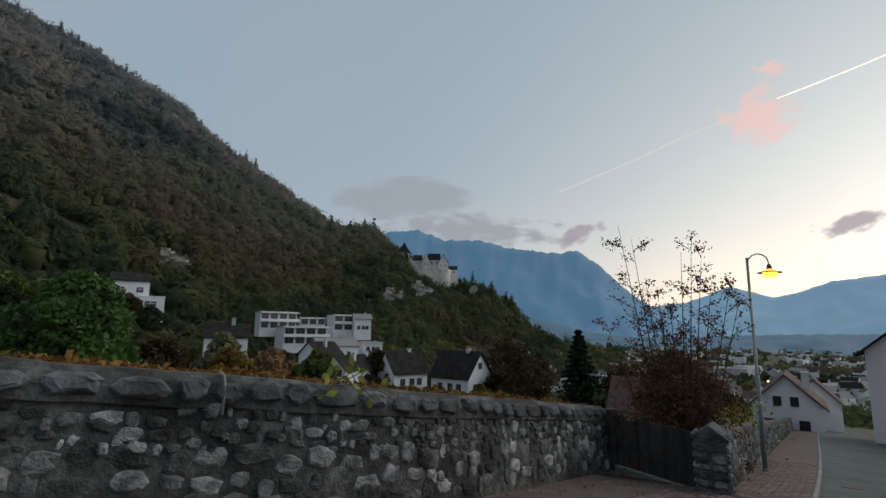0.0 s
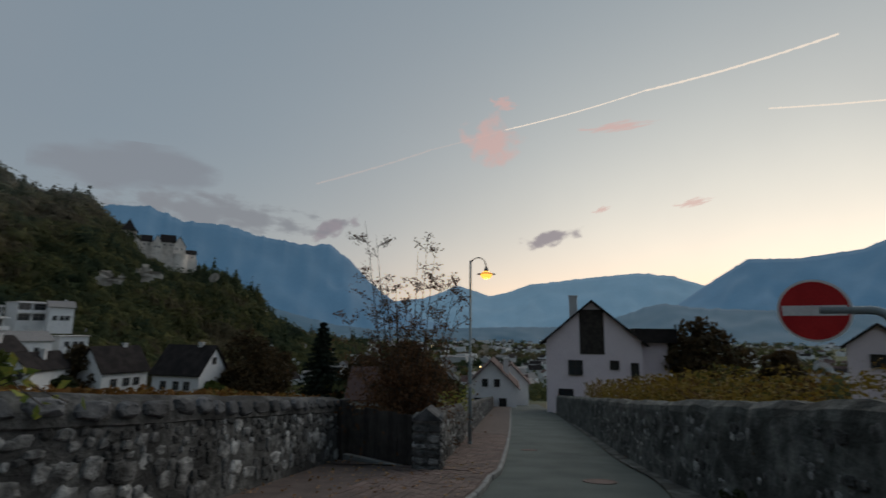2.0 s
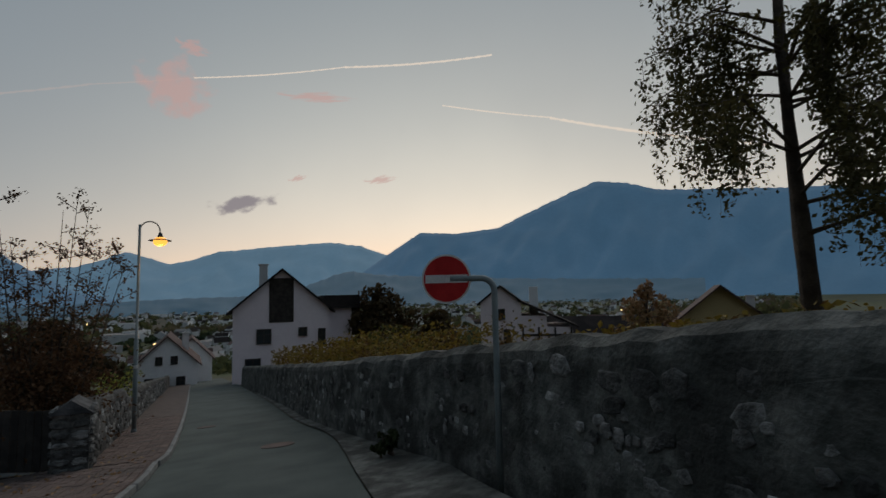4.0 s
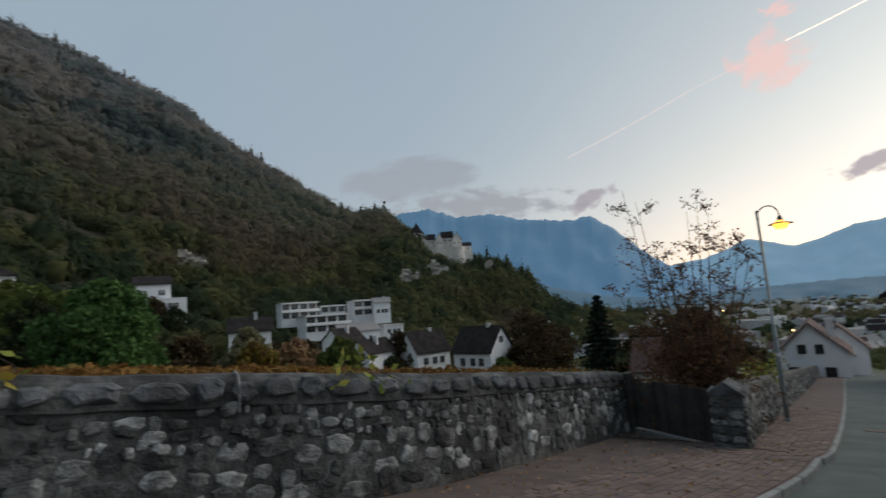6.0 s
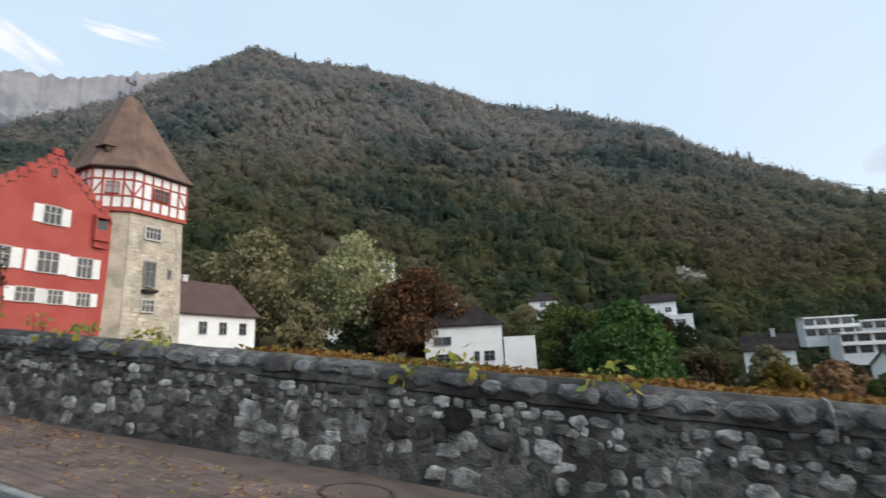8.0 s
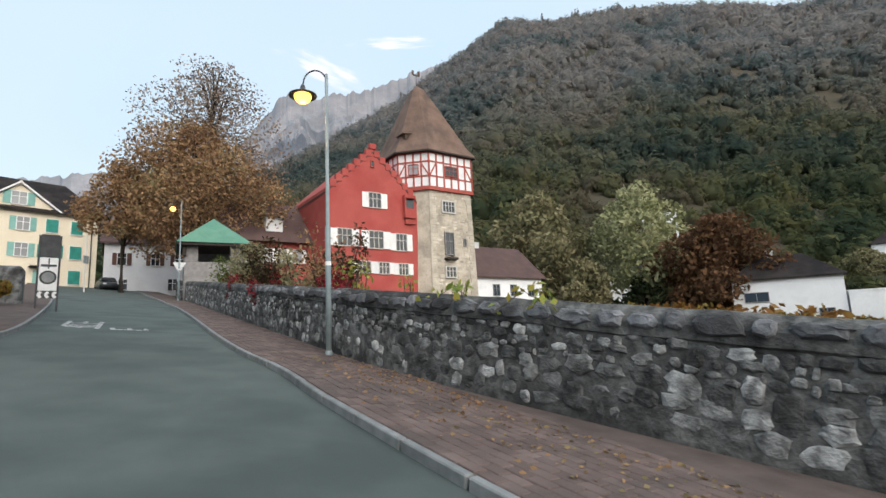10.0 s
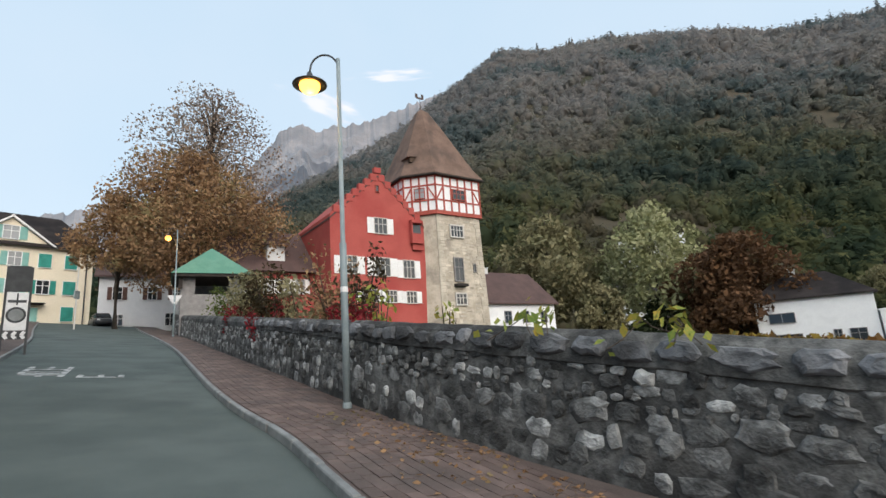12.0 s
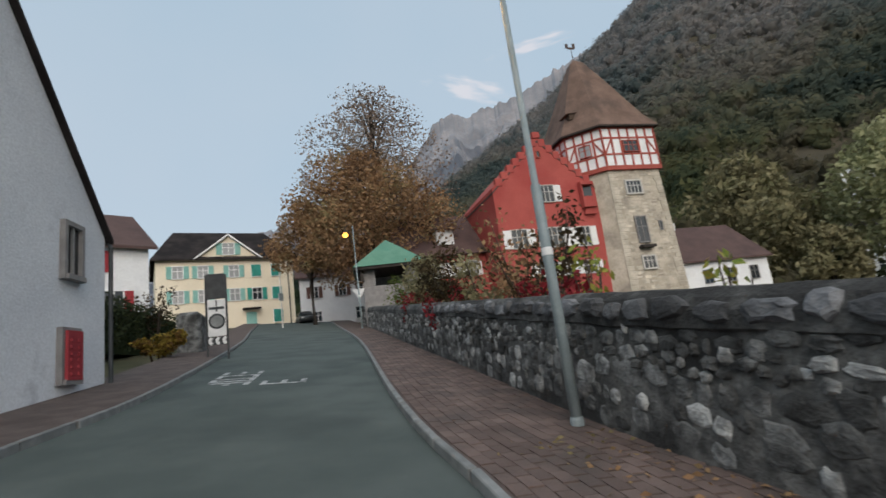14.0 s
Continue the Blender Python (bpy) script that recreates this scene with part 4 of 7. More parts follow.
def body(w, d, h, peak, ridge):
    """The walls of a house as one closed body: front along x at y 0, depth d; ridge along x, y, or None for a flat top."""
    b = bmesh.new()
    V = lambda *p: b.verts.new(p)
    c = [V(-w / 2, 0, -2.5), V(w / 2, 0, -2.5), V(w / 2, d, -2.5), V(-w / 2, d, -2.5)]
    e = [V(-w / 2, 0, h), V(w / 2, 0, h), V(w / 2, d, h), V(-w / 2, d, h)]
    b.faces.new(c[::-1])
    if ridge == "y":
        p, q = V(0, 0, peak), V(0, d, peak)
        b.faces.new((c[0], c[1], e[1], p, e[0]))
        b.faces.new((c[2], c[3], e[3], q, e[2]))
        b.faces.new((c[1], c[2], e[2], e[1]))
        b.faces.new((c[3], c[0], e[0], e[3]))
        b.faces.new((e[0], p, q, e[3]))
        b.faces.new((p, e[1], e[2], q))
    elif ridge == "x":
        p, q = V(-w / 2, d / 2, peak), V(w / 2, d / 2, peak)
        b.faces.new((c[0], c[1], e[1], e[0]))
        b.faces.new((c[2], c[3], e[3], e[2]))
        b.faces.new((c[1], c[2], e[2], q, e[1]))
        b.faces.new((c[3], c[0], e[0], p, e[3]))
        b.faces.new((e[0], e[1], q, p))
        b.faces.new((q, e[2], e[3], p))
    else:
        for i in range(4):
            b.faces.new((c[i], c[(i + 1) % 4], e[(i + 1) % 4], e[i]))
        b.faces.new(e)
    bmesh.ops.recalc_face_normals(b, faces=b.faces)
    return b


def roof(w, d, h, peak, ridge, over=0.45, t=0.18, hip=0.0):
    """Roof slabs with eaves; hip: how far the ridge stops short of both ends."""
    b = bmesh.new()

    def slab(q):
        lo, hi = [b.verts.new(p) for p in q], [b.verts.new((p[0], p[1], p[2] + t)) for p in q]
        n = len(q)
        b.faces.new(lo[::-1])
        b.faces.new(hi)
        for i in range(n):
            b.faces.new((lo[i], lo[(i + 1) % n], hi[(i + 1) % n], hi[i]))
    z = 0.01
    if ridge == "y":
        k = (peak - h) / (w / 2)
        x, lo = w / 2 + over, h - over * k + z
        slab([(-x, -over, lo), (0, -over + hip, peak + z), (0, d + over - hip, peak + z), (-x, d + over, lo)])
        slab([(0, -over + hip, peak + z), (x, -over, lo), (x, d + over, lo), (0, d + over - hip, peak + z)])
        if hip:
            slab([(-x, -over, lo), (x, -over, lo), (0, -over + hip, peak + z)])
            slab([(x, d + over, lo), (-x, d + over, lo), (0, d + over - hip, peak + z)])
    elif ridge == "x":
        k = (peak - h) / (d / 2)
        x, lo = w / 2 + over, h - over * k + z
        slab([(-x, -over, lo), (x, -over, lo), (x - hip, d / 2, peak + z), (-x + hip, d / 2, peak + z)])
        slab([(-x + hip, d / 2, peak + z), (x - hip, d / 2, peak + z), (x, d + over, lo), (-x, d + over, lo)])
        if hip:
            slab([(x, -over, lo), (x, d + over, lo), (x - hip, d / 2, peak + z)])
            slab([(-x, d + over, lo), (-x, -over, lo), (-x + hip, d / 2, peak + z)])
    else:
        slab([(-w / 2 - over, -over, h + z), (w / 2 + over, -over, h + z), (w / 2 + over, d + over, h + z), (-w / 2 - over, d + over, h + z)])
    bmesh.ops.recalc_face_normals(b, faces=b.faces)
    return b


FACES = {"f": lambda w, d, u, z: pose(u, 0, z), "l": lambda w, d, u, z: pose(-w / 2, u, z, 0, 0, -90), "r": lambda w, d, u, z: pose(w / 2, u, z, 0, 0, 90)}


def house(x, y, z, yaw, w, d, h, peak, ridge, wall_m, roof_m, label, wins=(), over=0.45, hip=0.0, chimney=None, name="house", shutters=None, frame_m=FRAME_WHITE, group="", roof_t=0.18):
    """wins: (face, sideways, height of the sill, width, height, shutters?)."""
    e = thing(name, pose(x, y, z, 0, 0, yaw), label, "house", group)
    part("wall", body(w, d, h, h if hip else peak, None if hip else ridge), wall_m, e)
    r = part("roof", roof(w, d, h, peak, ridge, over, roof_t, hip), roof_m, e)
    for face, u, zz, ww, hh, *s in wins:
        window(e, FACES[face](w, d, u, zz), ww, hh, frame_m, PANE if len(s) < 2 or not s[1] else PANE_PALE, shutters if s and s[0] else None)
    if chimney:
        part("chimney", boxes((chimney[0] - 0.35, chimney[0] + 0.35, chimney[1] - 0.3, chimney[1] + 0.3, chimney[2] - 2, chimney[2]), (chimney[0] - 0.42, chimney[0] + 0.42, chimney[1] - 0.37, chimney[1] + 0.37, chimney[2], chimney[2] + 0.12)), GREYWALL, r)
    return e


def red_house():
    yaw, O = 118.5, Vector((-53.6, -2.7, 4.0))
    w, d, h, peak = 10.0, 13.0, 11.6, 16.3
    e = thing("red_house", pose(*O, 0, 0, yaw), "dark red gabled old house with white shutters above the vineyard", "house")
    part("wall", body(w, d, h, peak, "y"), REDWALL, e)
    part("roof", roof(w, d, h - 0.5, peak - 0.5, "y", 0.05), TILE_MAROON, e)
    g = part("gable_crest", boxes((-0.35, 0.35, -0.12, 0.35, peak - 0.1, peak + 0.45)), REDWALL, e)
    n = 7
    for s in (-1, 1):
        for i in range(n):
            x = s * (0.45 + i * (w / 2 - 0.5) / n)
            z = peak - (abs(x) / (w / 2)) * (peak - h)
            part("gable_step", boxes((x - 0.33, x + 0.33, -0.06, 0.4, z - 0.5, z + 0.22), bevel=0.03), REDWALL, g)
    for u, z, ww, hh in ((0.1, 10.1, 1.3, 1.5), (-3.2, 6.1, 1.4, 1.6), (0.15, 6.0, 1.5, 1.7), (3.0, 5.9, 1.2, 1.7), (-1.2, 3.55, 1.3, 1.1), (0.95, 3.5, 1.1, 1.1), (3.15, 3.45, 1.05, 1.1)):
        window(e, pose(u, 0, z), ww, hh, FRAME, PANE, SHUT_WHITE, 2)
    window(e, pose(-0.1, 0, 14.3), 0.3, 0.6, REDTRIM, PANE, None, 0)
    lo = part("loggia", boxes((3.3, 4.6, -0.55, 0.02, 9.3, 10.3), (3.3, 3.45, -0.5, 0.02, 10.3, 11.4), (3.3, 4.6, -0.55, 0.02, 11.4, 11.7), (3.45, 4.6, -0.3, 0.02, 8.7, 9.3)), REDWALL, e, "small red balcony niche")
    # dark slab over the red wall stands in for the recess's shade
    part("niche", boxes((3.47, 4.6, -0.06, 0.01, 10.32, 11.38)), PANE, lo, "dark sheet for the shaded opening")
    # long wing along the street
    wing = part("wing", boxes((-13.5, -5.02, 4.0, 12.5, -2.5, 7.0)), REDWALL, e, "low red side wing")
    b = bmesh.new()
    v = [b.verts.new(p) for p in ((-14.2, 3.2, 6.7), (-4.9, 3.2, 6.7), (-4.9, 8.2, 11.6), (-12.4, 8.2, 11.6), (-4.9, 13.2, 6.7), (-14.2, 13.2, 6.7))]
    for f in ((0, 1, 2, 3), (3, 2, 4, 5), (0, 3, 5), (1, 4, 2), (0, 5, 4, 1)):
        b.faces.new([v[i] for i in f])
    part("wing_roof", b, TILE_MAROON, wing, "brown tiled roof")
    for u in (-12.4, -10.9, -9.4, -7.9, -6.4):
        window(e, pose(u, 4.0, 4.8), 0.8, 1.3, FRAME, PANE_PALE, SHUT_WHITE, 1)
    dm = part("dormer", boxes((-9.3, -7.7, 4.4, 7.5, 7.8, 9.3)), WHITE, wing, "white-fronted dormer")
    part("dormer_roof", boxes((-9.6, -7.4, 4.0, 7.6, 9.3, 9.5)), TILE_MAROON, wing)

    # tower in front of the gable's end
    T = thing("stone_tower", pose(*(O + Vector((-0.477, 0.879, 0)) * 8.45 + Vector((0.879, 0.477, 0)) * 0.9), 0, 0, yaw), "tall rubble-stone tower with half-timbered storey and steep brown roof", "tower")
    hw, dd, cut = 3.05, 7.0, 1.3

    def plan(o, c, left=0.0):
        return [(-hw - o - left + c, -o), (hw + o, -o), (hw + o, dd + o), (-hw - o - left, dd + o), (-hw - o - left, -o + c)]

    def prism(p, z0, z1, q=None):
        b = bmesh.new()
        lo, hi = [b.verts.new((*k, z0)) for k in p], [b.verts.new((*k, z1)) for k in (q or p)]
        n = len(p)
        b.faces.new(lo[::-1])
        b.faces.new(hi)
        for i in range(n):
            b.faces.new((lo[i], lo[(i + 1) % n], hi[(i + 1) % n], hi[i]))
        return b
    stone = part("stone_shaft", prism(plan(0.28, cut, 0.6), -2.5, 12.5, plan(0, cut, 0.6)), TOWER_STONE, T, "pale rubble masonry")
    # quoins and blocks that stand proud of the shaft
    rng = random.Random(4)
    bm = bmesh.new()
    z = 1.0
    while z < 12.2:
        hgt = rng.uniform(0.3, 0.5)
        o = 0.28 * (1 - (z + 2.5) / 15)
        for x, wd in ((hw + o, -1), (-hw - 0.6 - o + cut, 1)):
            L = rng.uniform(0.45, 0.95)
            x0, x1 = (x - L, x + 0.05) if wd < 0 else (x - 0.06, x + L)
            part("quoin", boxes((x0, x1, -o - 0.05, 0.15, z, z + hgt * 0.93), bevel=0.02), TOWER_BLOCK, stone)
        for _ in range(7):
            u = rng.uniform(-hw + cut - 0.1, hw - 0.9)
            L = rng.uniform(0.25, 0.7)
            add_box(bm, u, u + L, -o - rng.uniform(0.015, 0.04), 0.1, z + rng.uniform(0, 0.15), z + hgt * rng.uniform(0.5, 0.85))
        z += hgt
    tagged(part("rubble", bm, TOWER_BLOCK, stone, "rough squared blocks"), kind="stuff")
    storey = part("timber_storey", prism(plan(0.2, cut + 1.1, 1.55), 12.7, 17.0), WHITE, T, "white infill between red timbers")
    part("sill_beam", prism(plan(0.3, cut + 1.1, 1.55), 12.45, 12.85), REDTRIM, T, "carved red sill beam")
    part("head_beam", prism(plan(0.28, cut + 1.1, 1.55), 16.5, 16.8), REDTRIM, T)
    corners = [Vector((*k, 0)) for k in plan(0.22, cut + 1.1, 1.55)]
    for i in range(5):
        a, c = corners[i], corners[(i + 1) % 5]
        L = (c - a).length
        mm = Matrix.Translation(a) @ Matrix.Rotation(math.atan2((c - a).y, (c - a).x), 4, "Z")
        k = max(2, round(L / 0.95))
        for j in range(k + 1):
            u = L * j / k
            b = bmesh.new()
            add_box(b, u - 0.09, u + 0.09, -0.05, 0.05, 12.8, 16.6, m=mm)
            part("timber_post", b, REDTRIM, storey)
        for zz in (13.9, 15.5):
            b = bmesh.new()
            add_box(b, 0, L, -0.045, 0.05, zz, zz + 0.16, m=mm)
            part("timber_rail", b, REDTRIM, storey)
        for j, s in ((0, 1), (k - 1, -1)) if L > 3 else ():
            b = bmesh.new()
            add_box(b, -0.07, 0.07, -0.04, 0.05, -0.95, 0.95, m=mm @ Matrix.Translation((L * (j + 0.5) / k, 0, 14.7)) @ Matrix.Rotation(radians(s * 30), 4, "Y"))
            part("brace", b, REDTRIM, storey)
        if i in (0, 4):
            window(T, mm @ pose(L * 0.5, -0.02, 14.2), 1.5 if i == 0 else 1.0, 1.05, REDTRIM, PANE if i == 0 else PANE_PALE, None, 2 if i == 0 else 1)
        if i == 3:
            window(T, mm @ pose(L * 0.6, -0.02, 14.2), 1.3, 1.0, REDTRIM, PANE, None, 1)
    b = bmesh.new()
    rings = []
    cx, cy = -1.25, 3.4
    base = plan(0.62, cut + 1.3, 1.55)
    for f, zz in ((1.0, 16.65), (0.985, 16.9), (0.83, 18.1), (0.62, 20.3), (0.37, 23.0), (0.13, 25.4), (0.02, 25.9)):
        rings.append([b.verts.new((px * f + cx * (1 - f), py * f + cy * (1 - f), zz)) for px, py in base])
    for r0, r1 in zip(rings, rings[1:]):
        for i in range(5):
            b.faces.new((r0[i], r0[(i + 1) % 5], r1[(i + 1) % 5], r1[i]))
    b.faces.new(rings[0][::-1])
    b.faces.new(rings[-1])
    top = part("tower_roof", b, TILE, T, "steep flared brown tiled roof")
    part("eave_board", prism(plan(0.66, cut + 1.3, 1.55), 16.6, 16.75), WOOD_DARK, T)
    for m in (pose(-3.9, 2.2, 18.4, 0, 0, -90), pose(1.6, 3.2, 21.6, 0, 0, 90)):
        b = boxes((-0.6, 0.6, -0.25, 0.9, 0.0, 0.55))
        ob = part("dormer", b, WOOD_BROWN, top, "small roof dormer")
        ob.matrix_basis = m
        p = part("dormer_roof", boxes((-0.75, 0.75, -0.5, 1.3, 0.55, 0.65)), TILE, top)
        p.matrix_basis = m @ pose(0, 0, 0, 8, 0, 0)
    v = part("weather_vane", tube(bmesh.new(), [(cx, cy, 25.7), (cx, cy, 27.5)], [0.05, 0.03], 6), IRON, T)
    part("cockerel", boxes((cx - 0.45, cx + 0.4, cy - 0.03, cy + 0.03, 27.2, 27.4), (cx + 0.2, cx + 0.5, cy - 0.03, cy + 0.03, 27.3, 27.85), (cx - 0.6, cx - 0.3, cy - 0.03, cy + 0.03, 27.3, 27.8)), IRON, v, "iron cockerel")
    window(T, pose(-0.05, -0.1, 10.2), 1.5, 1.15, FRAME, PANE, None, 3, t=0.14)
    window(T, pose(-0.2, -0.2, 5.6), 1.0, 2.3, FRAME_GREY, PANE, None, 1, t=0.1)
    part("window_box", boxes((-0.9, 0.5, -0.75, -0.1, 5.0, 5.25)), WOOD_DARK, T)
    window(T, pose(-0.2, -0.25, 3.2), 1.2, 1.05, FRAME, PANE, None, 2, t=0.12)
    window(T, pose(1.9, -0.12, 6.6), 0.25, 0.8, FRAME_GREY, PANE, None, 0)


red_house()

house(-65.6, 13.5, 3.9, 118.5, 11.2, 9.0, 4.2, 8.3, "x", WHITE, TILE_MAROON, "low white house with brown tiled roof beside the tower",
      [("f", u, 1.7, 0.95, 1.3) for u in (-2.2, 0.6, 3.6)], chimney=(-1.5, 4.5, 8.9), frame_m=FRAME_GREY)
house(-56.4, 42.8, 0.0, 52, 10.5, 8.5, 5.9, 8.6, "x", WHITE, TILE_DARK, "white two-storey villa with dark hipped roof below the vineyard",
      [("f", -2.9, 3.3, 2.3, 1.0), ("f", -2.6, 0.9, 2.4, 1.1), ("f", 1.7, 1.0, 0.6, 1.2), ("f", 3.4, 1.0, 1.3, 1.2)], hip=3.4, over=0.35, chimney=(-1, 4.2, 9.3), frame_m=FRAME_GREY)
house(-51.6, 48.6, -0.6, 52, 4.2, 6.0, 4.4, 4.4, None, WHITE, WHITE, "flat white garage annex of the villa", over=0.05, name="annex")
house(-101.5, 108.5, 13.4, 43, 8, 7, 3.0, 5.6, "x", WHITE, TILE_DARK, "white hillside house with dark pyramid roof", [("f", 0, 1, 1.6, 1.3)], hip=3.9, name="hillside_house", group="hillside houses")
house(-75.5, 124.5, 9.2, 32, 8, 7, 4.2, 6.2, "x", WHITE, TILE_DARK, "white hillside house with dark roof among trees", [("f", -2, 1.2, 1.5, 1.3), ("f", 2, 1.2, 1.5, 1.3)], name="hillside_house", group="hillside houses")
house(-70.5, 124.8, 5.8, 30, 6, 7, 3.6, 3.6, None, WHITE, WHITE, "white cubic hillside house", [("f", 0, 1.2, 2.5, 1.3)], name="hillside_house", over=0.05, group="hillside houses")
house(-40, 96, -3.2, 20, 7.5, 7, 3.6, 6.0, "x", WHITE, TILE_DARK, "white house with dark roof behind shrubs", [("f", -0.8, 1.4, 1.2, 1.3), ("f", 1.4, 1.4, 1.2, 1.3)], chimney=(1, 3, 7))
house(-95, 42, 4.8, 70, 9, 8, 5.5, 8.5, "x", WHITE, TILE_DARK, "white house half hidden behind a pale tree", [("f", u, z, 1.4, 1.4) for u in (-2.5, 0.8) for z in (0.8, 3.2)])
house(-128, 66, 24.0, 64, 16, 9, 5.0, 5.0, None, WHITE, WHITE, "white terraced block on the slope behind trees", [("f", u, z, 2.2, 1.4) for u in (-5, -1.5, 2, 5.5) for z in (0.8, 3.2)], over=0.2)


def apartment(x, y, z, yaw, w, d, floors, label):
    """A white block with projecting balcony slabs and rows of wide windows."""
    e = thing("apartment_block", pose(x, y, z, 0, 0, yaw), label, "apartment block", "white terraced apartments")
    h = floors * 3.0
    part("wall", body(w, d, h, h, None), WHITE, e)
    part("roof", roof(w, d, h, h, None, 0.3, 0.25), FRAME, e)
    for f in range(floors):
        s = part("balcony", boxes((-w / 2, w / 2 + 0.8, -1.5, -0.01, f * 3 + 2.75, f * 3 + 3.0), (-w / 2, w / 2 + 0.8, -1.5, -1.38, f * 3 + 3.0, f * 3 + 3.7)) if f < floors - 1 else boxes((-w / 2, w / 2 + 0.8, -1.5, -0.01, f * 3 + 2.75, f * 3 + 3.0)), FRAME_WHITE, e)
        n = max(2, int(w / 3.0))
        for i in range(n):
            u = -w / 2 + w * (i + 0.5) / n
            window(e, pose(u, 0, f * 3 + 0.7), w / n - 0.9, 1.8, FRAME_GREY, PANE, None, 1)


apartment(-56.4, 181.5, 2.0, 28, 12.5, 11, 2, "white modern apartment block with long balconies on the slope")
apartment(-44.4, 172.4, -3.1, 30, 14.5, 12, 2, "white modern apartment block with long balconies below another")
apartment(-33.9, 193.9, 1.6, 24, 11, 12, 2, "white modern apartment block with wide dark windows")
apartment(-48.7, 200.1, 3.6, 20, 9.5, 10, 1, "small white modern apartment block higher up")
for x, y, z, yaw, w, d, h, pk, rd, rm, lab in (
    (-31.2, 161.9, -7.3, 30, 13, 9, 4.4, 6.6, "x", FRAME_GREY, "pale grey roofed white house among the apartments"),
    (-21.6, 170.4, -6.0, 20, 6.5, 8, 4.0, 4.0, None, FRAME, "white cubic house beside a tree"),
    (-27.5, 187.5, 1.0, 15, 6, 8, 5.2, 7.0, "x", FRAME_GREY, "tall pale house on the slope"),
    (-20.2, 97.8, -8.3, -28, 5.2, 9, 2.9, 5.2, "y", TILE_DARK, "white gabled house with dark roof below the vineyard"),
    (-30, 118, -8.0, -25, 5.5, 9, 4.4, 7.0, "y", TILE_DARK, "white gabled house with steep dark roof"),
    (-6.0, 103.5, -10.2, 38, 8.0, 6.5, 4.0, 7.8, "x", TILE_DARK, "white house with long dark roof and pale gable"),
    (1.2, 91.6, -9.9, -42, 8.5, 6.6, 4.0, 8.0, "x", TILE_DARK, "pale house with steep dark tiled roof"),
):
    wn_ = [("f", -1.3, 1.6, 0.9, 1.2), ("f", 1.3, 1.6, 0.9, 1.2), ] if rd == "y" else [("f", -w / 4, 1.4, 1.0, 1.2), ("f", 0.2, 1.4, 1.0, 1.2), ("f", w / 4, 1.4, 1.0, 1.2), ("r", d * 0.5, 5.2, 0.8, 1.0), ("r", d * 0.3, 1.6, 0.8, 1.0)]
    house(x, y, z, yaw, w, d, h, pk, rd, WHITE, rm, lab, wn_, chimney=(w * 0.2, d * 0.5, pk + 0.5) if rd else None, frame_m=FRAME_GREY, group="houses below the vineyard")

# downhill side
pink = house(34.3, 36.0, -7.0, -45, 7.8, 9.5, 6.7, 10.0, "y", PINK, TILE_DARK, "pale pink gabled house with dark timber panel", [("f", -1.45, 3.9, 1.05, 1.1), ("f", 1.7, 4.45, 0.6, 0.6), ("f", 3.3, 3.5, 0.5, 1.4), ("f", -2.3, 1.9, 1.1, 0.7)], over=0.5, chimney=(-1.6, 2.5, 10.6), frame_m=WOOD_DARK)
pink.matrix_basis = pink.matrix_basis @ Matrix.Diagonal((1.11, 1.11, 1.11, 1))
part("timber_panel", boxes((-1.05, 0.95, -0.06, 0.0, 5.6, 9.35), bevel=0.01), WOOD_DARK, pink, "tall dark boarded panel")
part("side_wing", boxes((3.9, 6.2, 2.5, 8.5, -2, 6.6)), PINK, pink)
part("side_roof", boxes((3.6, 6.9, 1.8, 9.2, 6.6, 7.8)), TILE_DARK, pink)
part("balcony", boxes((6.2, 6.9, 2.2, 8.0, 4.4, 5.4)), WOOD_DARK, pink, "dark boarded balcony")
p2 = house(41.2, 16.6, -4.6, -71, 3.6, 8, 5.2, 6.6, "y", PINK, TILE_DARK, "narrow pink gabled house behind the wall", [("f", -0.1, 3.8, 0.8, 0.8), ("f", 0.5, 1.2, 0.5, 1.6)], over=0.3, frame_m=WOOD_DARK)
lean = part("lean_to", boxes((1.8, 6.2, 0.3, 7, -2, 3.0)), PINK, p2, "half-timbered lean-to")
b = bmesh.new()
v = [b.verts.new(q) for q in ((1.5, -0.1, 5.3), (6.7, -0.1, 2.9), (6.7, 7.4, 2.9), (1.5, 7.4, 5.3), (1.5, -0.1, 5.5), (6.7, -0.1, 3.1), (6.7, 7.4, 3.1), (1.5, 7.4, 5.5))]
for f in ((0, 1, 2, 3), (4, 7, 6, 5), (0, 4, 5, 1), (1, 5, 6, 2), (2, 6, 7, 3), (3, 7, 4, 0)):
    b.faces.new([v[i] for i in f])
part("lean_roof", b, TILE_DARK, p2)
part("gable_fill", boxes((1.8, 4.0, 0.32, 6.9, 3.0, 4.0)), PINK, p2)
for x in (1.9, 3.3, 4.7, 6.1):
    part("timber_post", boxes((x - 0.08, x + 0.08, 0.24, 0.3, 0, 3.0)), WOOD_DARK, p2)
part("timber_rail", boxes((1.8, 6.2, 0.23, 0.3, 2.2, 2.4)), WOOD_DARK, p2)
part("chimney", boxes((2.6, 3.4, 2.5, 3.3, 4, 6.6)), WHITE, p2)
house(55, 9, -9.0, -82, 20, 9, 4.4, 7.4, "x", WOOD_BROWN, TILE_DARK, "long low dark-roofed building in the valley", [], over=0.8, name="barn")
house(54, -1, -7.0, -88, 9.5, 10, 4.6, 8.6, "y", OCHRE, TILE_MAROON, "ochre gabled house behind the wall", [("f", -1.7, 3.4, 1.4, 0.9), ("f", 2.3, 3.4, 1.8, 0.9)], over=0.8, frame_m=WOOD_DARK, chimney=(2.6, 2, 7.6))
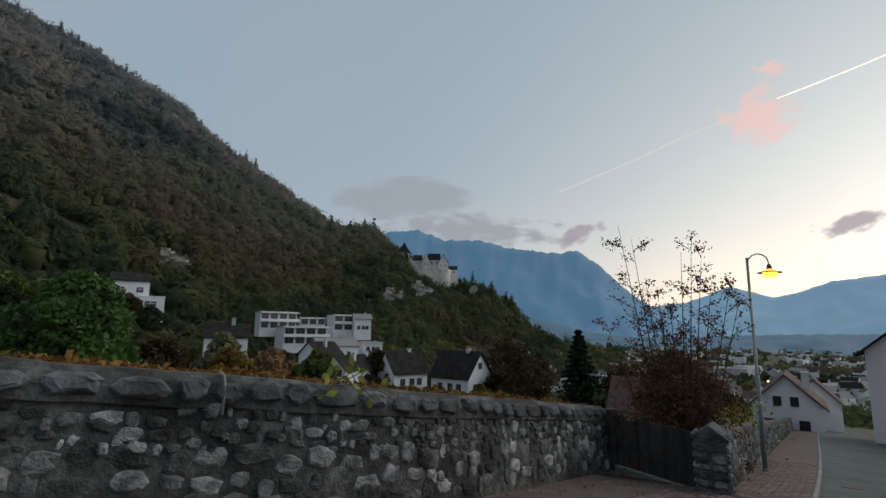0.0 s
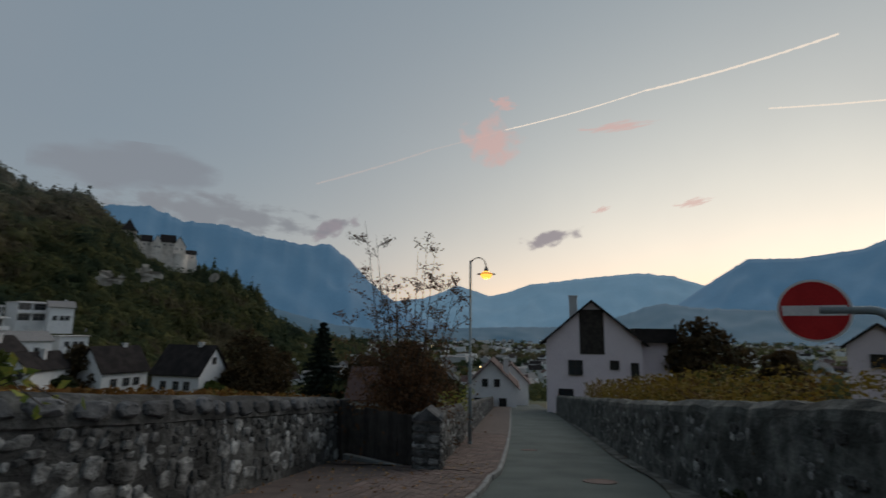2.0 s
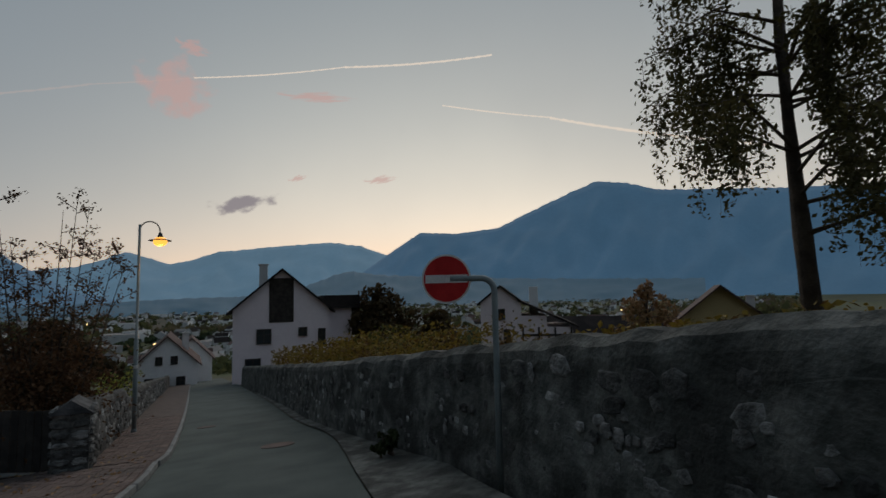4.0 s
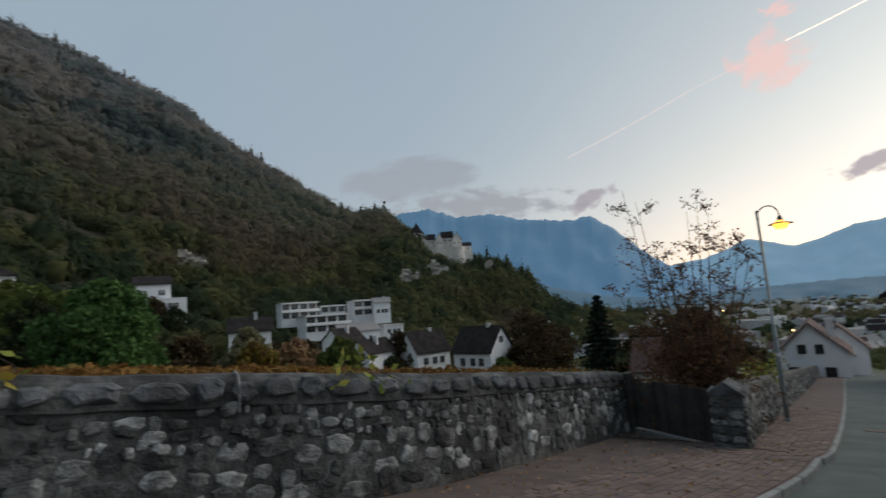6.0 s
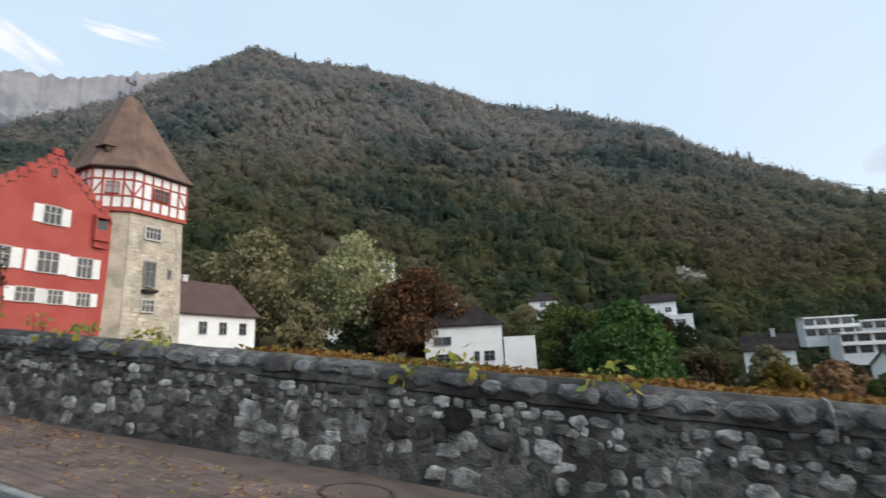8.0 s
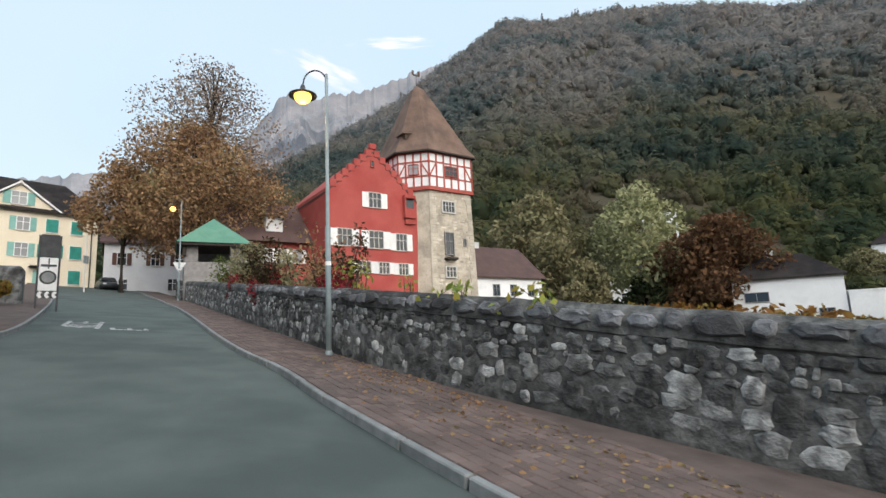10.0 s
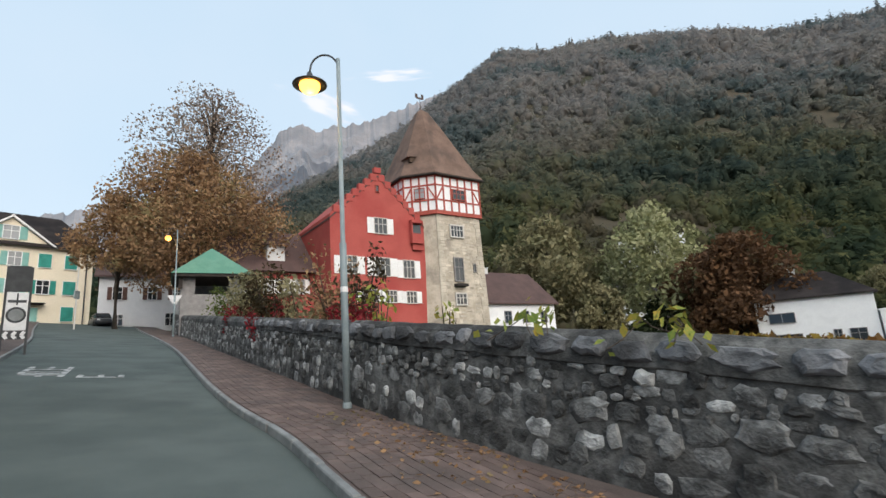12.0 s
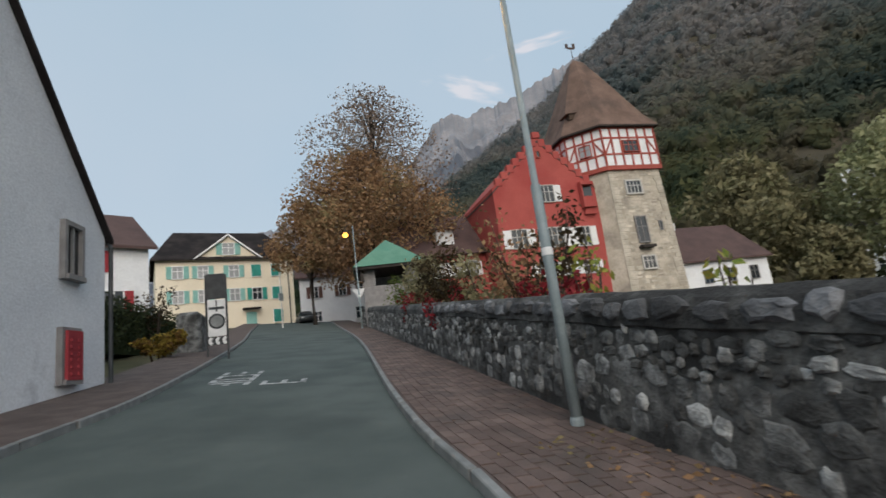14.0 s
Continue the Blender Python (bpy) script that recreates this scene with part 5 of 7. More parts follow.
house(35.2, 54.2, -10.0, -36, 6.2, 9, 4.4, 7.4, "y", WHITE, TILE_MAROON, "white gabled house at the foot of the lane", [("f", -0.8, 4.4, 0.6, 0.8), ("f", 0.7, 4.4, 0.6, 0.8), ("f", -1.7, 1.8, 0.8, 1.1), ("f", 1.4, 1.8, 0.8, 1.1)], frame_m=WOOD_DARK, chimney=(1.8, 3, 7.6))
house(44, 62, -11.5, -36, 5, 7, 5.2, 7.8, "y", WHITE, TILE_MAROON, "narrow white house at the lane's end", [("f", 0, 2.6, 0.8, 1.2), ("f", 0, 0.8, 0.7, 1.0)])
house(24, 62, -11.6, -30, 9, 8, 4.2, 7.6, "x", GREYWALL, TILE_MAROON, "grey house with maroon roof below the lane", [("f", 1.5, 1.8, 0.9, 1.0)], chimney=(2, 4, 8.4))

# uphill side, south of the street
lh = house(-14.2, -10.4, 1.9, 0, 10.0, 12.0, 3.8, 8.9, "y", WHITE_OLD, TILE_DARK, "weathered white gabled house with flaking render", [], over=0.12, roof_t=0.09)
lh.matrix_basis = pose(-12.95, -9.85, 1.75, 0, 0, 180 + 22.6)
for u, z, ww, hh, sh in ((3.72, 2.78, 0.46, 0.9, False), (3.66, 0.95, 0.42, 0.8, True)):
    window(lh, pose(u, 0, z), ww, hh, FRAME_GREY, PANE, SHUT_RED if sh else None, 1, t=0.09, closed=sh)
part("downpipe", tube(bmesh.new(), [(5.08, -0.08, -0.5), (5.08, -0.08, 3.6), (5.25, 0.1, 3.95)], [0.045] * 3, 8), STEEL_DARK, lh, "dark rain pipe")
house(-31.7, -27.4, 5.2, 150, 5.0, 9, 5.6, 8.6, "x", WHITE, TILE_MAROON, "white house with red shutters and maroon roof", [("f", 0.7, 1.7, 0.9, 1.2, True), ("f", -0.2, 4.0, 0.7, 1.2, True)], shutters=SHUT_RED, over=0.4, name="shuttered_house")
cream = house(-58.5, -38.8, 7.7, 134, 14.4, 11, 8.4, 12.6, "x", CREAM, TILE_DARK, "cream three-storey house with green shutters and dark roof", [], over=0.5, hip=2.5)
for row, z in enumerate((6.1, 3.4)):
    for u in (-5.1, -2.6, 0.6, 3.0, 5.2):
        left = u < 1
        window(cream, pose(u, 0, z), 1.0, 1.35, FRAME_WHITE, PANE_PALE if left else PANE, SHUT_PALE if left else SHUT_GREEN, 1, closed=not left and (row == 0 or u > 4))
window(cream, pose(5.2, 0, 0.7), 1.0, 1.4, FRAME_WHITE, PANE, SHUT_GREEN, 1, closed=True)
gb = bmesh.new()
vv = [gb.verts.new(q) for q in ((-3.1, -0.12, 8.3), (3.3, -0.12, 8.3), (0.1, -0.12, 10.8), (-3.1, 5, 8.3), (3.3, 5, 8.3), (0.1, 5, 10.8))]
for f in ((0, 1, 2), (0, 2, 5, 3), (1, 4, 5, 2), (3, 5, 4), (0, 3, 4, 1)):
    gb.faces.new([vv[i] for i in f])
gable = part("front_gable", gb, CREAM, cream, "triangular cream gable")
for s in (-1, 1):
    b = bmesh.new()
    add_box(b, -2.4, 2.4, -0.5, 5.0, -0.02, 0.14, m=Matrix.Translation((0.1 + s * 1.75, 0, 9.55)) @ Matrix.Rotation(radians(s * 38), 4, "Y"))
    part("gable_eave", b, FRAME_WHITE, gable, "white moulded gable edge")
window(cream, pose(0.1, -0.13, 8.7), 1.2, 1.3, FRAME_WHITE, PANE_PALE, SHUT_PALE, 1)
part("door", boxes((1.7, 2.8, -0.06, 0.02, 0.0, 2.0)), SHUT_PALE, cream, "pale green door")
part("door_hood", boxes((1.3, 3.2, -0.9, 0.02, 2.3, 2.42)), TILE_DARK, cream)
part("downpipe", tube(bmesh.new(), [(6.6, -0.1, -0.5), (6.6, -0.1, 8.2)], [0.06, 0.06], 8), STEEL_DARK, cream)
house(-63.6, -28.1, 7.0, 116, 8.5, 9, 6.0, 9.0, "x", WHITE, TILE_MAROON, "white house with brown shutters at the street's bend", [("f", u, 3.4, 0.8, 1.3, True) for u in (-2.6, 0.6, 3.0)] + [("f", -2.4, 0.7, 0.8, 1.1), ("f", 2.4, 0.6, 0.9, 1.3)], shutters=SHUT_BROWN)


def pavilion():
    e = thing("garden_pavilion", pose(-44.4, -14.9, 4.6, 0, 0, 112), "small garden pavilion with green copper pyramid roof", "pavilion")
    part("wall", boxes((-2.0, 2.0, -1.6, 2.2, -1.5, 2.9), (-2.0, -1.1, -1.6, -0.9, 2.9, 4.1), (1.1, 2.0, -1.6, -0.9, 2.9, 4.1), (-2.0, 2.0, 1.9, 2.2, 2.9, 4.1), bevel=0.02), FRAME_GREY, e, "grey stone parapet and pillars")
    b = bmesh.new()
    v = [b.verts.new(p) for p in ((-2.6, -2.4, 4.25), (2.6, -2.4, 4.25), (2.6, 2.9, 4.25), (-2.6, 2.9, 4.25), (0, 0.25, 6.6))]
    for f in ((0, 1, 4), (1, 2, 4), (2, 3, 4), (3, 0, 4), (3, 2, 1, 0)):
        b.faces.new([v[i] for i in f])
    part("roof", b, COPPER, e, "green patinated copper roof")
    part("eave_board", boxes((-2.5, 2.5, -2.3, 2.8, 4.05, 4.24)), WOOD_DARK, e)
    for x in (-2.0, 2.0):
        part("post", boxes((x - 0.12, x + 0.12, -1.9, -1.66, 3.3, 4.1)), WOOD_DARK, e)


pavilion()


def give_way():
    e = thing("give_way_sign", on(-41.2, -16.1, 0, 112), "white triangular road sign on a thin post", "road sign")
    part("post", tube(bmesh.new(), [(0, 0, -0.1), (0, 0, 2.6)], [0.03, 0.03], 8), STEEL, e)
    b = bmesh.new()
    lathe(b, [(0.5, 0), (0.5, 0.03)], 3, Matrix.Translation((0, -0.05, 2.4)) @ Matrix.Rotation(radians(90), 4, "X") @ Matrix.Rotation(radians(-90), 4, "Z"))
    part("plate", b, SIGN_WHITE, e, "white triangular plate")


give_way()
CAR_PAINT = mat("dark_car_paint", (0.02, 0.022, 0.025), (0.03, 0.032, 0.036), 2, 0.35, 0, 40, 0.5)
TYRE = mat("tyre_rubber", (0.012, 0.012, 0.012), (0.02, 0.02, 0.02), 8, 0.9, 0.2, 60)


def parked_car(x, y, yaw):
    """A small hatchback: lofted body with cabin, wheels, lights."""
    e = thing("parked_car", pose(x, y, float(terrain(x, y)) + 0.02, 0, 0, yaw), "dark small car parked at the street's bend", "car")

    def loft(rows, half_low, half_high):
        b = bmesh.new()
        rings = [[b.verts.new(p) for p in ((-half_low, u, z0), (half_low, u, z0), (half_high, u, z1), (-half_high, u, z1))] for u, z0, z1 in rows]
        for r0, r1 in zip(rings, rings[1:]):
            for i in range(4):
                b.faces.new((r0[i], r0[(i + 1) % 4], r1[(i + 1) % 4], r1[i]))
        b.faces.new(rings[0][::-1])
        b.faces.new(rings[-1])
        bmesh.ops.recalc_face_normals(b, faces=b.faces)
        bmesh.ops.bevel(b, geom=b.edges[:], offset=0.04, segments=2, affect="EDGES")
        return b
    part("body", loft([(-2.0, 0.3, 0.62), (-1.8, 0.22, 0.78), (-0.8, 0.2, 0.92), (1.6, 0.2, 0.95), (1.95, 0.28, 0.85)], 0.86, 0.82), CAR_PAINT, e, smooth=True)
    cab = part("cabin", loft([(-0.85, 0.88, 0.95), (-0.2, 0.88, 1.42), (1.0, 0.9, 1.46), (1.75, 0.9, 1.0)], 0.78, 0.62), PANE, e, "dark tinted glass cabin")
    part("roof_panel", boxes((-0.58, 0.58, -0.15, 0.98, 1.43, 1.48), bevel=0.02), CAR_PAINT, cab)
    for wx in (-0.82, 0.82):
        for wy in (-1.3, 1.25):
            m = Matrix.Translation((wx, wy, 0.3)) @ Matrix.Rotation(radians(90), 4, "Y")
            b = bmesh.new()
            lathe(b, [(0.2, -0.1), (0.3, -0.09), (0.3, 0.09), (0.2, 0.1)], 18, m)
            t = part("wheel", b, TYRE, e)
            b = bmesh.new()
            lathe(b, [(0.2, -0.09), (0.2, 0.09), (0.05, 0.1)], 14, m)
            part("rim", b, STEEL, t)
        part("headlight", boxes((wx * 0.75 - 0.14, wx * 0.75 + 0.14, -2.0, -1.86, 0.58, 0.72), bevel=0.02), SIGN_WHITE, e)


parked_car(-60.6, -30.8, 128)
st = thing("stone_post", on(-24.6, -15.6, 0, 30), "rough grey stone block at the garden's edge", "stone block")
part("block", boxes((-0.55, 0.55, -0.4, 0.4, -0.2, 1.35), bevel=0.12), STONE_I, st)
gp = thing("sign_post", on(-47, -25.5, 0, 0), "slim grey post with small plate by the cream house", "post")
part("pole", tube(bmesh.new(), [(0, 0, -0.2), (0, 0, 4.6)], [0.06, 0.05], 8), FRAME, gp)
part("plate", boxes((-0.3, 0.3, -0.05, 0.05, 2.2, 2.8)), STEEL, gp)


# ---- trees and shrubs ----
def crown_points(blobs, n, rng, shell=0.45):
    """Leaf places spread over the outer parts of overlapping blobs: rows of x, y, z, rx, rz."""
    b = np.asarray(blobs, float)
    vol = b[:, 3] ** 2
    pick = rng.choice(len(b), n, p=vol / vol.sum())
    d = rng.normal(size=(n, 3))
    d /= np.linalg.norm(d, axis=1)[:, None]
    r = (shell + (1 - shell) * rng.random(n) ** 0.5) * rng.uniform(0.8, 1.12, n)
    return b[pick, :3] + d * r[:, None] * np.stack([b[pick, 3], b[pick, 3], b[pick, 4]], 1)


def tree(x, y, h, spread, leaf, label, leaves=5000, size=0.3, seed=1, trunk=0.28, blobs=16, clear=0.25, z=None, name="tree", bark=BARK, wide=1.0, droop=0.0, group=""):
    """A tapered trunk with limbs that reach into a crown of many small leaves."""
    rng = np.random.default_rng(seed)
    z = float(terrain(x, y)) if z is None else z
    e = thing(name, pose(x, y, z - 0.1), label, "tree", group)
    rows = []
    for i in range(blobs):
        f = (i + 0.5) / blobs
        zz = h * (clear + (0.94 - clear) * f)
        env = math.sin(math.pi * min(0.97, 0.16 + 0.84 * f) ** 0.85) ** 0.7
        a, q = i * 2.4 + rng.uniform(-0.5, 0.5), spread * env * rng.uniform(0.35, 0.85)
        s = spread * rng.uniform(0.26, 0.42) * (0.6 + 0.5 * env)
        rows.append((q * math.cos(a) * wide, q * math.sin(a), zz, s, s * rng.uniform(0.7, 0.95)))
    b = tube(bmesh.new(), [(0, 0, 0), (rng.uniform(-0.1, 0.1), rng.uniform(-0.1, 0.1), h * 0.3), (rng.uniform(-0.3, 0.3), rng.uniform(-0.3, 0.3), h * 0.62), (rng.uniform(-0.4, 0.4), rng.uniform(-0.4, 0.4), h * 0.9)], [trunk, trunk * 0.75, trunk * 0.42, trunk * 0.1], 9)
    t = part("trunk", b, bark, e, smooth=True)
    b = bmesh.new()
    for px, py, pz, s, _ in rows:
        z0 = max(h * clear * 0.8, pz - math.hypot(px, py) * 0.8 - h * 0.06)
        m = Vector((px * 0.5, py * 0.5, (z0 + pz) / 2 + 0.08 * h * (1 - droop)))
        tube(b, [(0, 0, z0), tuple(m), (px, py, pz)], [trunk * 0.3, trunk * 0.18, trunk * 0.05], 5)
        for k in range(3):
            d = Vector(rng.normal(size=3)).normalized() * s * 0.9
            tube(b, [tuple(m.lerp(Vector((px, py, pz)), 0.5)), (px + d.x, py + d.y, pz + d.z * 0.7 - droop * s)], [trunk * 0.1, trunk * 0.02], 4)
    part("branchwork", b, bark, t)
    pts = crown_points(rows, leaves, rng)
    leaf_cloud("crown", pts, size, leaf, e, seed)
    return e


def conifer(x, y, h, r, leaf, label, seed=1, n=6000, size=0.35, z=None):
    rng = np.random.default_rng(seed)
    z = float(terrain(x, y)) if z is None else z
    e = thing("conifer", pose(x, y, z - 0.1), label, "tree")
    part("trunk", tube(bmesh.new(), [(0, 0, 0), (0, 0, h * 0.98)], [r * 0.07, 0.02], 7), BARK, e)
    f = rng.random(n) ** 0.62
    tier = np.floor(f * 16) / 16
    rad = r * (1 - f * 0.0) * (1 - tier) ** 0.85 * rng.uniform(0.25, 1.08, n) * (0.75 + 0.35 * np.sin(rng.integers(0, 11, n) * 2.1))
    a = rng.uniform(0, math.tau, n)
    zz = h * (1 - (1 - tier)) + h / 16 * (0.9 - rad / max(r, 0.1) * 0.7)
    leaf_cloud("crown", np.stack([rad * np.cos(a), rad * np.sin(a), zz + 0.03 * h], 1), size, leaf, e, seed)
    return e


def shrub(x, y, h, r, leaf, label, n=1500, size=0.12, seed=1, z=None, name="shrub", stems=9, sparse=0.25):
    rng = np.random.default_rng(seed)
    z = float(terrain(x, y)) if z is None else z
    e = thing(name, pose(x, y, z - 0.1), label, "shrub")
    b = bmesh.new()
    tips = []
    for k in range(stems):
        a, q = rng.uniform(0, math.tau), r * rng.uniform(0.3, 1.0)
        tip = Vector((q * math.cos(a), q * math.sin(a), h * rng.uniform(0.5, 1.0)))
        tips.append(tip)
        tube(b, [(0.1 * math.cos(a), 0.1 * math.sin(a), 0), (tip.x * 0.5, tip.y * 0.5, tip.z * 0.6), tuple(tip)], [0.03, 0.02, 0.006], 5)
    part("stemwork", b, BARK_THIN, e)
    rows = [(t.x * k, t.y * k, t.z * (0.35 + 0.62 * k), r * 0.34, h * 0.17) for t in tips for k in (0.5, 0.95)]
    leaf_cloud("leaves", crown_points(rows, n, rng, sparse), size, leaf, e, seed)
    return e


tree(-82.5, 23, 20.5, 9.5, LEAF_OLIVE, "broad olive-brown autumn tree behind the white house", 9000, 0.42, 11, blobs=22)
tree(-76.5, 37, 22.5, 9.5, LEAF_SAGE, "tall pale sage-green tree with loose crown", 9000, 0.40, 12, blobs=24)
tree(-73.5, 26.5, 9.5, 4.2, LEAF_OLIVE, "small olive-brown tree below the pale one", 3500, 0.34, 13)
tree(-64, 40.5, 16.0, 7.6, LEAF_COPPER, "round dark copper beech", 11000, 0.36, 14, blobs=26)
tree(-35.2, 49.5, 10.6, 5.6, LEAF_GREEN, "dense bright green maple below the vineyard", 12000, 0.30, 15, blobs=26, clear=0.12)
tree(-52, 62, 12, 7.0, LEAF_MEADOW, "wide yellow-green tree behind the villa", 8000, 0.36, 16, clear=0.1, wide=1.3)
tree(-47, 55, 10, 4.0, LEAF_HEDGE, "dark narrow tree between villa and maple", 4000, 0.3, 17, clear=0.05)
tree(-70, 33, 7, 4.5, LEAF_HEDGE, "dark evergreen shrub tree before the white house", 4500, 0.3, 18, clear=0.02)
tree(-79, 30, 6, 4.0, LEAF_HEDGE, "dark evergreen garden tree by the white house", 3500, 0.3, 19, clear=0.02)
tree(-56.4, -19.2, 25.5, 9.0, LEAF_DUSTY, "large thinning autumn tree over the street", 11000, 0.16, 21, trunk=0.45, blobs=34, clear=0.45)
tree(-53.2, -19.6, 17.5, 7.8, LEAF_AUTUMN, "broad rust-brown autumn tree beside the pavilion", 26000, 0.17, 22, trunk=0.35, blobs=34, clear=0.3)
tree(-52.8, -25.6, 13.0, 4.2, LEAF_AUTUMN, "leaning rust-brown street tree", 9000, 0.15, 23, trunk=0.26, clear=0.42)
for i, (x, y, h, r, lf) in enumerate(((-33, 78, 8, 4.5, LEAF_OLIVE), (-27, 82, 6.5, 4.0, LEAF_AUTUMN), (-20.5, 84, 6.5, 4.0, LEAF_MEADOW), (-13, 106, 9, 5.0, LEAF_DARK), (12, 96, 12, 7.0, LEAF_DARK), (18, 104, 10, 6.0, LEAF_DARK), (6, 112, 11, 6.5, LEAF_OLIVE), (-31, 75, 5.5, 3.0, VINE_YELLOW), (-40, 72, 6, 4.5, LEAF_DARK), (31, 88, 8, 6, LEAF_DARK), (-14, 148, 9, 6, LEAF_OLIVE), (-60, 150, 12, 8, LEAF_DARK), (-48, 160, 10, 7, LEAF_DARK), (-26, 150, 9, 6, LEAF_HEDGE), (-64, 96, 9, 6, LEAF_DARK), (-82, 78, 10, 6, LEAF_HEDGE))):
    tree(x, y, h, r, lf, "autumn garden tree among the houses below the vineyard", 4200, 0.36, 40 + i, clear=0.06, group="trees among the lower houses")
for i, (x, y, h, r, lf) in enumerate(((-46, 170.5, 6.5, 3.6, LEAF_DARK), (-31.5, 172, 7, 3.6, LEAF_HEDGE), (-53.5, 176, 5, 3.4, LEAF_DARK), (-24, 163, 6, 3.4, LEAF_DARK), (-13, 91.5, 3.4, 2.4, LEAF_HEDGE), (6.2, 87, 3.0, 2.0, LEAF_MEADOW), (9.5, 91, 5.5, 3.6, LEAF_DARK))):
    tree(x, y, h, r, lf, "dark bushy tree before the hillside houses", 2600, 0.3, 140 + i, clear=0.03, group="trees before the hillside houses")
for i, (x, y, z, h, r, lf) in enumerate(((-95.0, 105.5, 9.4, 5.4, 4.2, LEAF_MEADOW), (-101.5, 101.0, 9.6, 5.4, 4.2, LEAF_OLIVE), (-72.5, 119.5, 3.4, 6.4, 3.6, LEAF_DARK), (-67.5, 120.0, 1.6, 5.6, 3.4, LEAF_HEDGE))):
    tree(x, y, h, r, lf, "rounded garden tree before a white hillside house", 3000, 0.3, 170 + i, clear=0.03, z=z, group="garden trees on the slope")
conifer(22.8, 86.5, 12.5, 3.9, LEAF_CONIFER, "dark spruce among the lower houses", 3, 9000, 0.42)
tree(43, 31, 8.5, 5.0, LEAF_DARK, "dark round tree beyond the pink house", 5000, 0.3, 61, clear=0.05)
tree(27, 15.5, 4.2, 2.0, LEAF_DARK, "dark garden tree behind the vines", 2500, 0.2, 62, clear=0.05)
tree(47, 5, 6.0, 2.6, LEAF_AUTUMN, "thin autumn tree before the ochre house", 1800, 0.2, 63, clear=0.2)
tree(25.5, 58, 8.0, 4.5, LEAF_DARK, "dark tree beside the lane", 4500, 0.3, 64, clear=0.05)
tree(17.5, 37, 4.2, 2.4, LEAF_DARK, "dark shrub tree behind the downhill wall", 2600, 0.2, 65, clear=0.05)


def sapling_clump():
    """Several thin upright stems with few leaves over a dense brown thicket."""
    rng = np.random.default_rng(7)
    x, y = 4.05, 12.3
    z = float(street(x, y))
    e = thing("young_tree", pose(x, y, z - 0.1), "slender young tree losing its leaves over a brown thicket", "tree")
    b, pts, low = bmesh.new(), [], []
    for k, (dx, dy, top) in enumerate(((-1.05, 0.55, 6.0), (-0.85, 0.25, 5.6), (-0.6, 0.15, 4.6), (-0.25, 0.3, 4.4), (0.15, -0.2, 5.2), (0.4, -0.25, 5.6), (0.6, -0.3, 5.3), (0.8, -0.3, 4.6), (1.0, -0.7, 4.5), (1.2, -0.7, 4.2), (-1.4, 0.8, 3.6), (0.1, 0.4, 4.0), (-0.5, -0.4, 3.8))):
        tip = Vector((dx, dy, top))
        base = Vector((dx * 0.12, dy * 0.12, 0))
        mid_ = Vector((dx * 0.62, dy * 0.62, top * 0.5))
        tube(b, [tuple(base), tuple(mid_), tuple(tip)], [0.03, 0.016, 0.004], 6)
        for j in range(16):
            f = rng.uniform(0.25, 0.98)
            o = mid_.lerp(tip, (f - 0.5) * 2) if f > 0.5 else base.lerp(mid_, f * 2)
            d = Vector((rng.normal() * 0.36, rng.normal() * 0.36, rng.uniform(0.15, 0.5))) * (1.25 - 0.6 * f)
            tube(b, [tuple(o), tuple(o + d)], [0.009, 0.003], 4)
            for q in range(24 if f > 0.45 else 32):
                w = o + d * rng.uniform(0.3, 1.05)
                pts.append((w.x + rng.normal() * 0.06, w.y + rng.normal() * 0.06, w.z + rng.normal() * 0.06))
    part("stemwork", b, BARK_THIN, e)
    leaf_cloud("leaves", pts, 0.037, LEAF_COPPER, e, 8)
    d = rng.normal(size=(4200, 3)) * np.array([0.62, 0.45, 0.62]) + np.array([0.0, 0.1, 1.35])
    d = d[(d[:, 2] > 0.1)]
    leaf_cloud("thicket", d, 0.05, LEAF_COPPER, e, 9)


sapling_clump()


def weeping_birch():
    """A birch whose thin hanging twigs reach over the wall."""
    rng = np.random.default_rng(17)
    x, y = 9.35, -1.45
    z = float(terrain(x, y))
    e = thing("birch", pose(x, y, z), "tall birch with hanging twigs behind the wall", "tree")
    t = part("trunk", tube(bmesh.new(), [(0, 0, -0.2), (0.1, 0.1, 3), (0, 0.2, 6.5), (0.2, 0.1, 11)], [0.2, 0.16, 0.1, 0.02], 10), BARK, e, smooth=True)
    b, pts = bmesh.new(), []
    for k in range(46):
        z0 = rng.uniform(2.6, 10.5)
        a = rng.uniform(0, math.tau)
        L = rng.uniform(1.8, 4.4) * (1.15 - 0.05 * z0)
        p1 = Vector((math.cos(a) * L * 0.6, math.sin(a) * L * 0.6, z0 + 0.5))
        p2 = Vector((math.cos(a) * L, math.sin(a) * L, z0 + 0.1))
        tube(b, [(0, 0.1, z0), tuple(p1), tuple(p2)], [0.04, 0.022, 0.01], 5)
        for j in range(9):
            o = p1.lerp(p2, rng.uniform(-0.5, 1.0)) + Vector((rng.normal() * 0.12, rng.normal() * 0.12, 0))
            hang = rng.uniform(0.6, 1.9)
            tube(b, [tuple(o), tuple(o + Vector((rng.normal() * 0.12, rng.normal() * 0.12, -hang)))], [0.006, 0.002], 3)
            for q in range(int(70 * hang)):
                f = rng.random()
                pts.append((o.x + rng.normal() * 0.09, o.y + rng.normal() * 0.09, o.z - hang * f))
    part("branchwork", b, BARK_THIN, t)
    leaf_cloud("leaves", pts, 0.052, LEAF_BIRCH, e, 18)


weeping_birch()


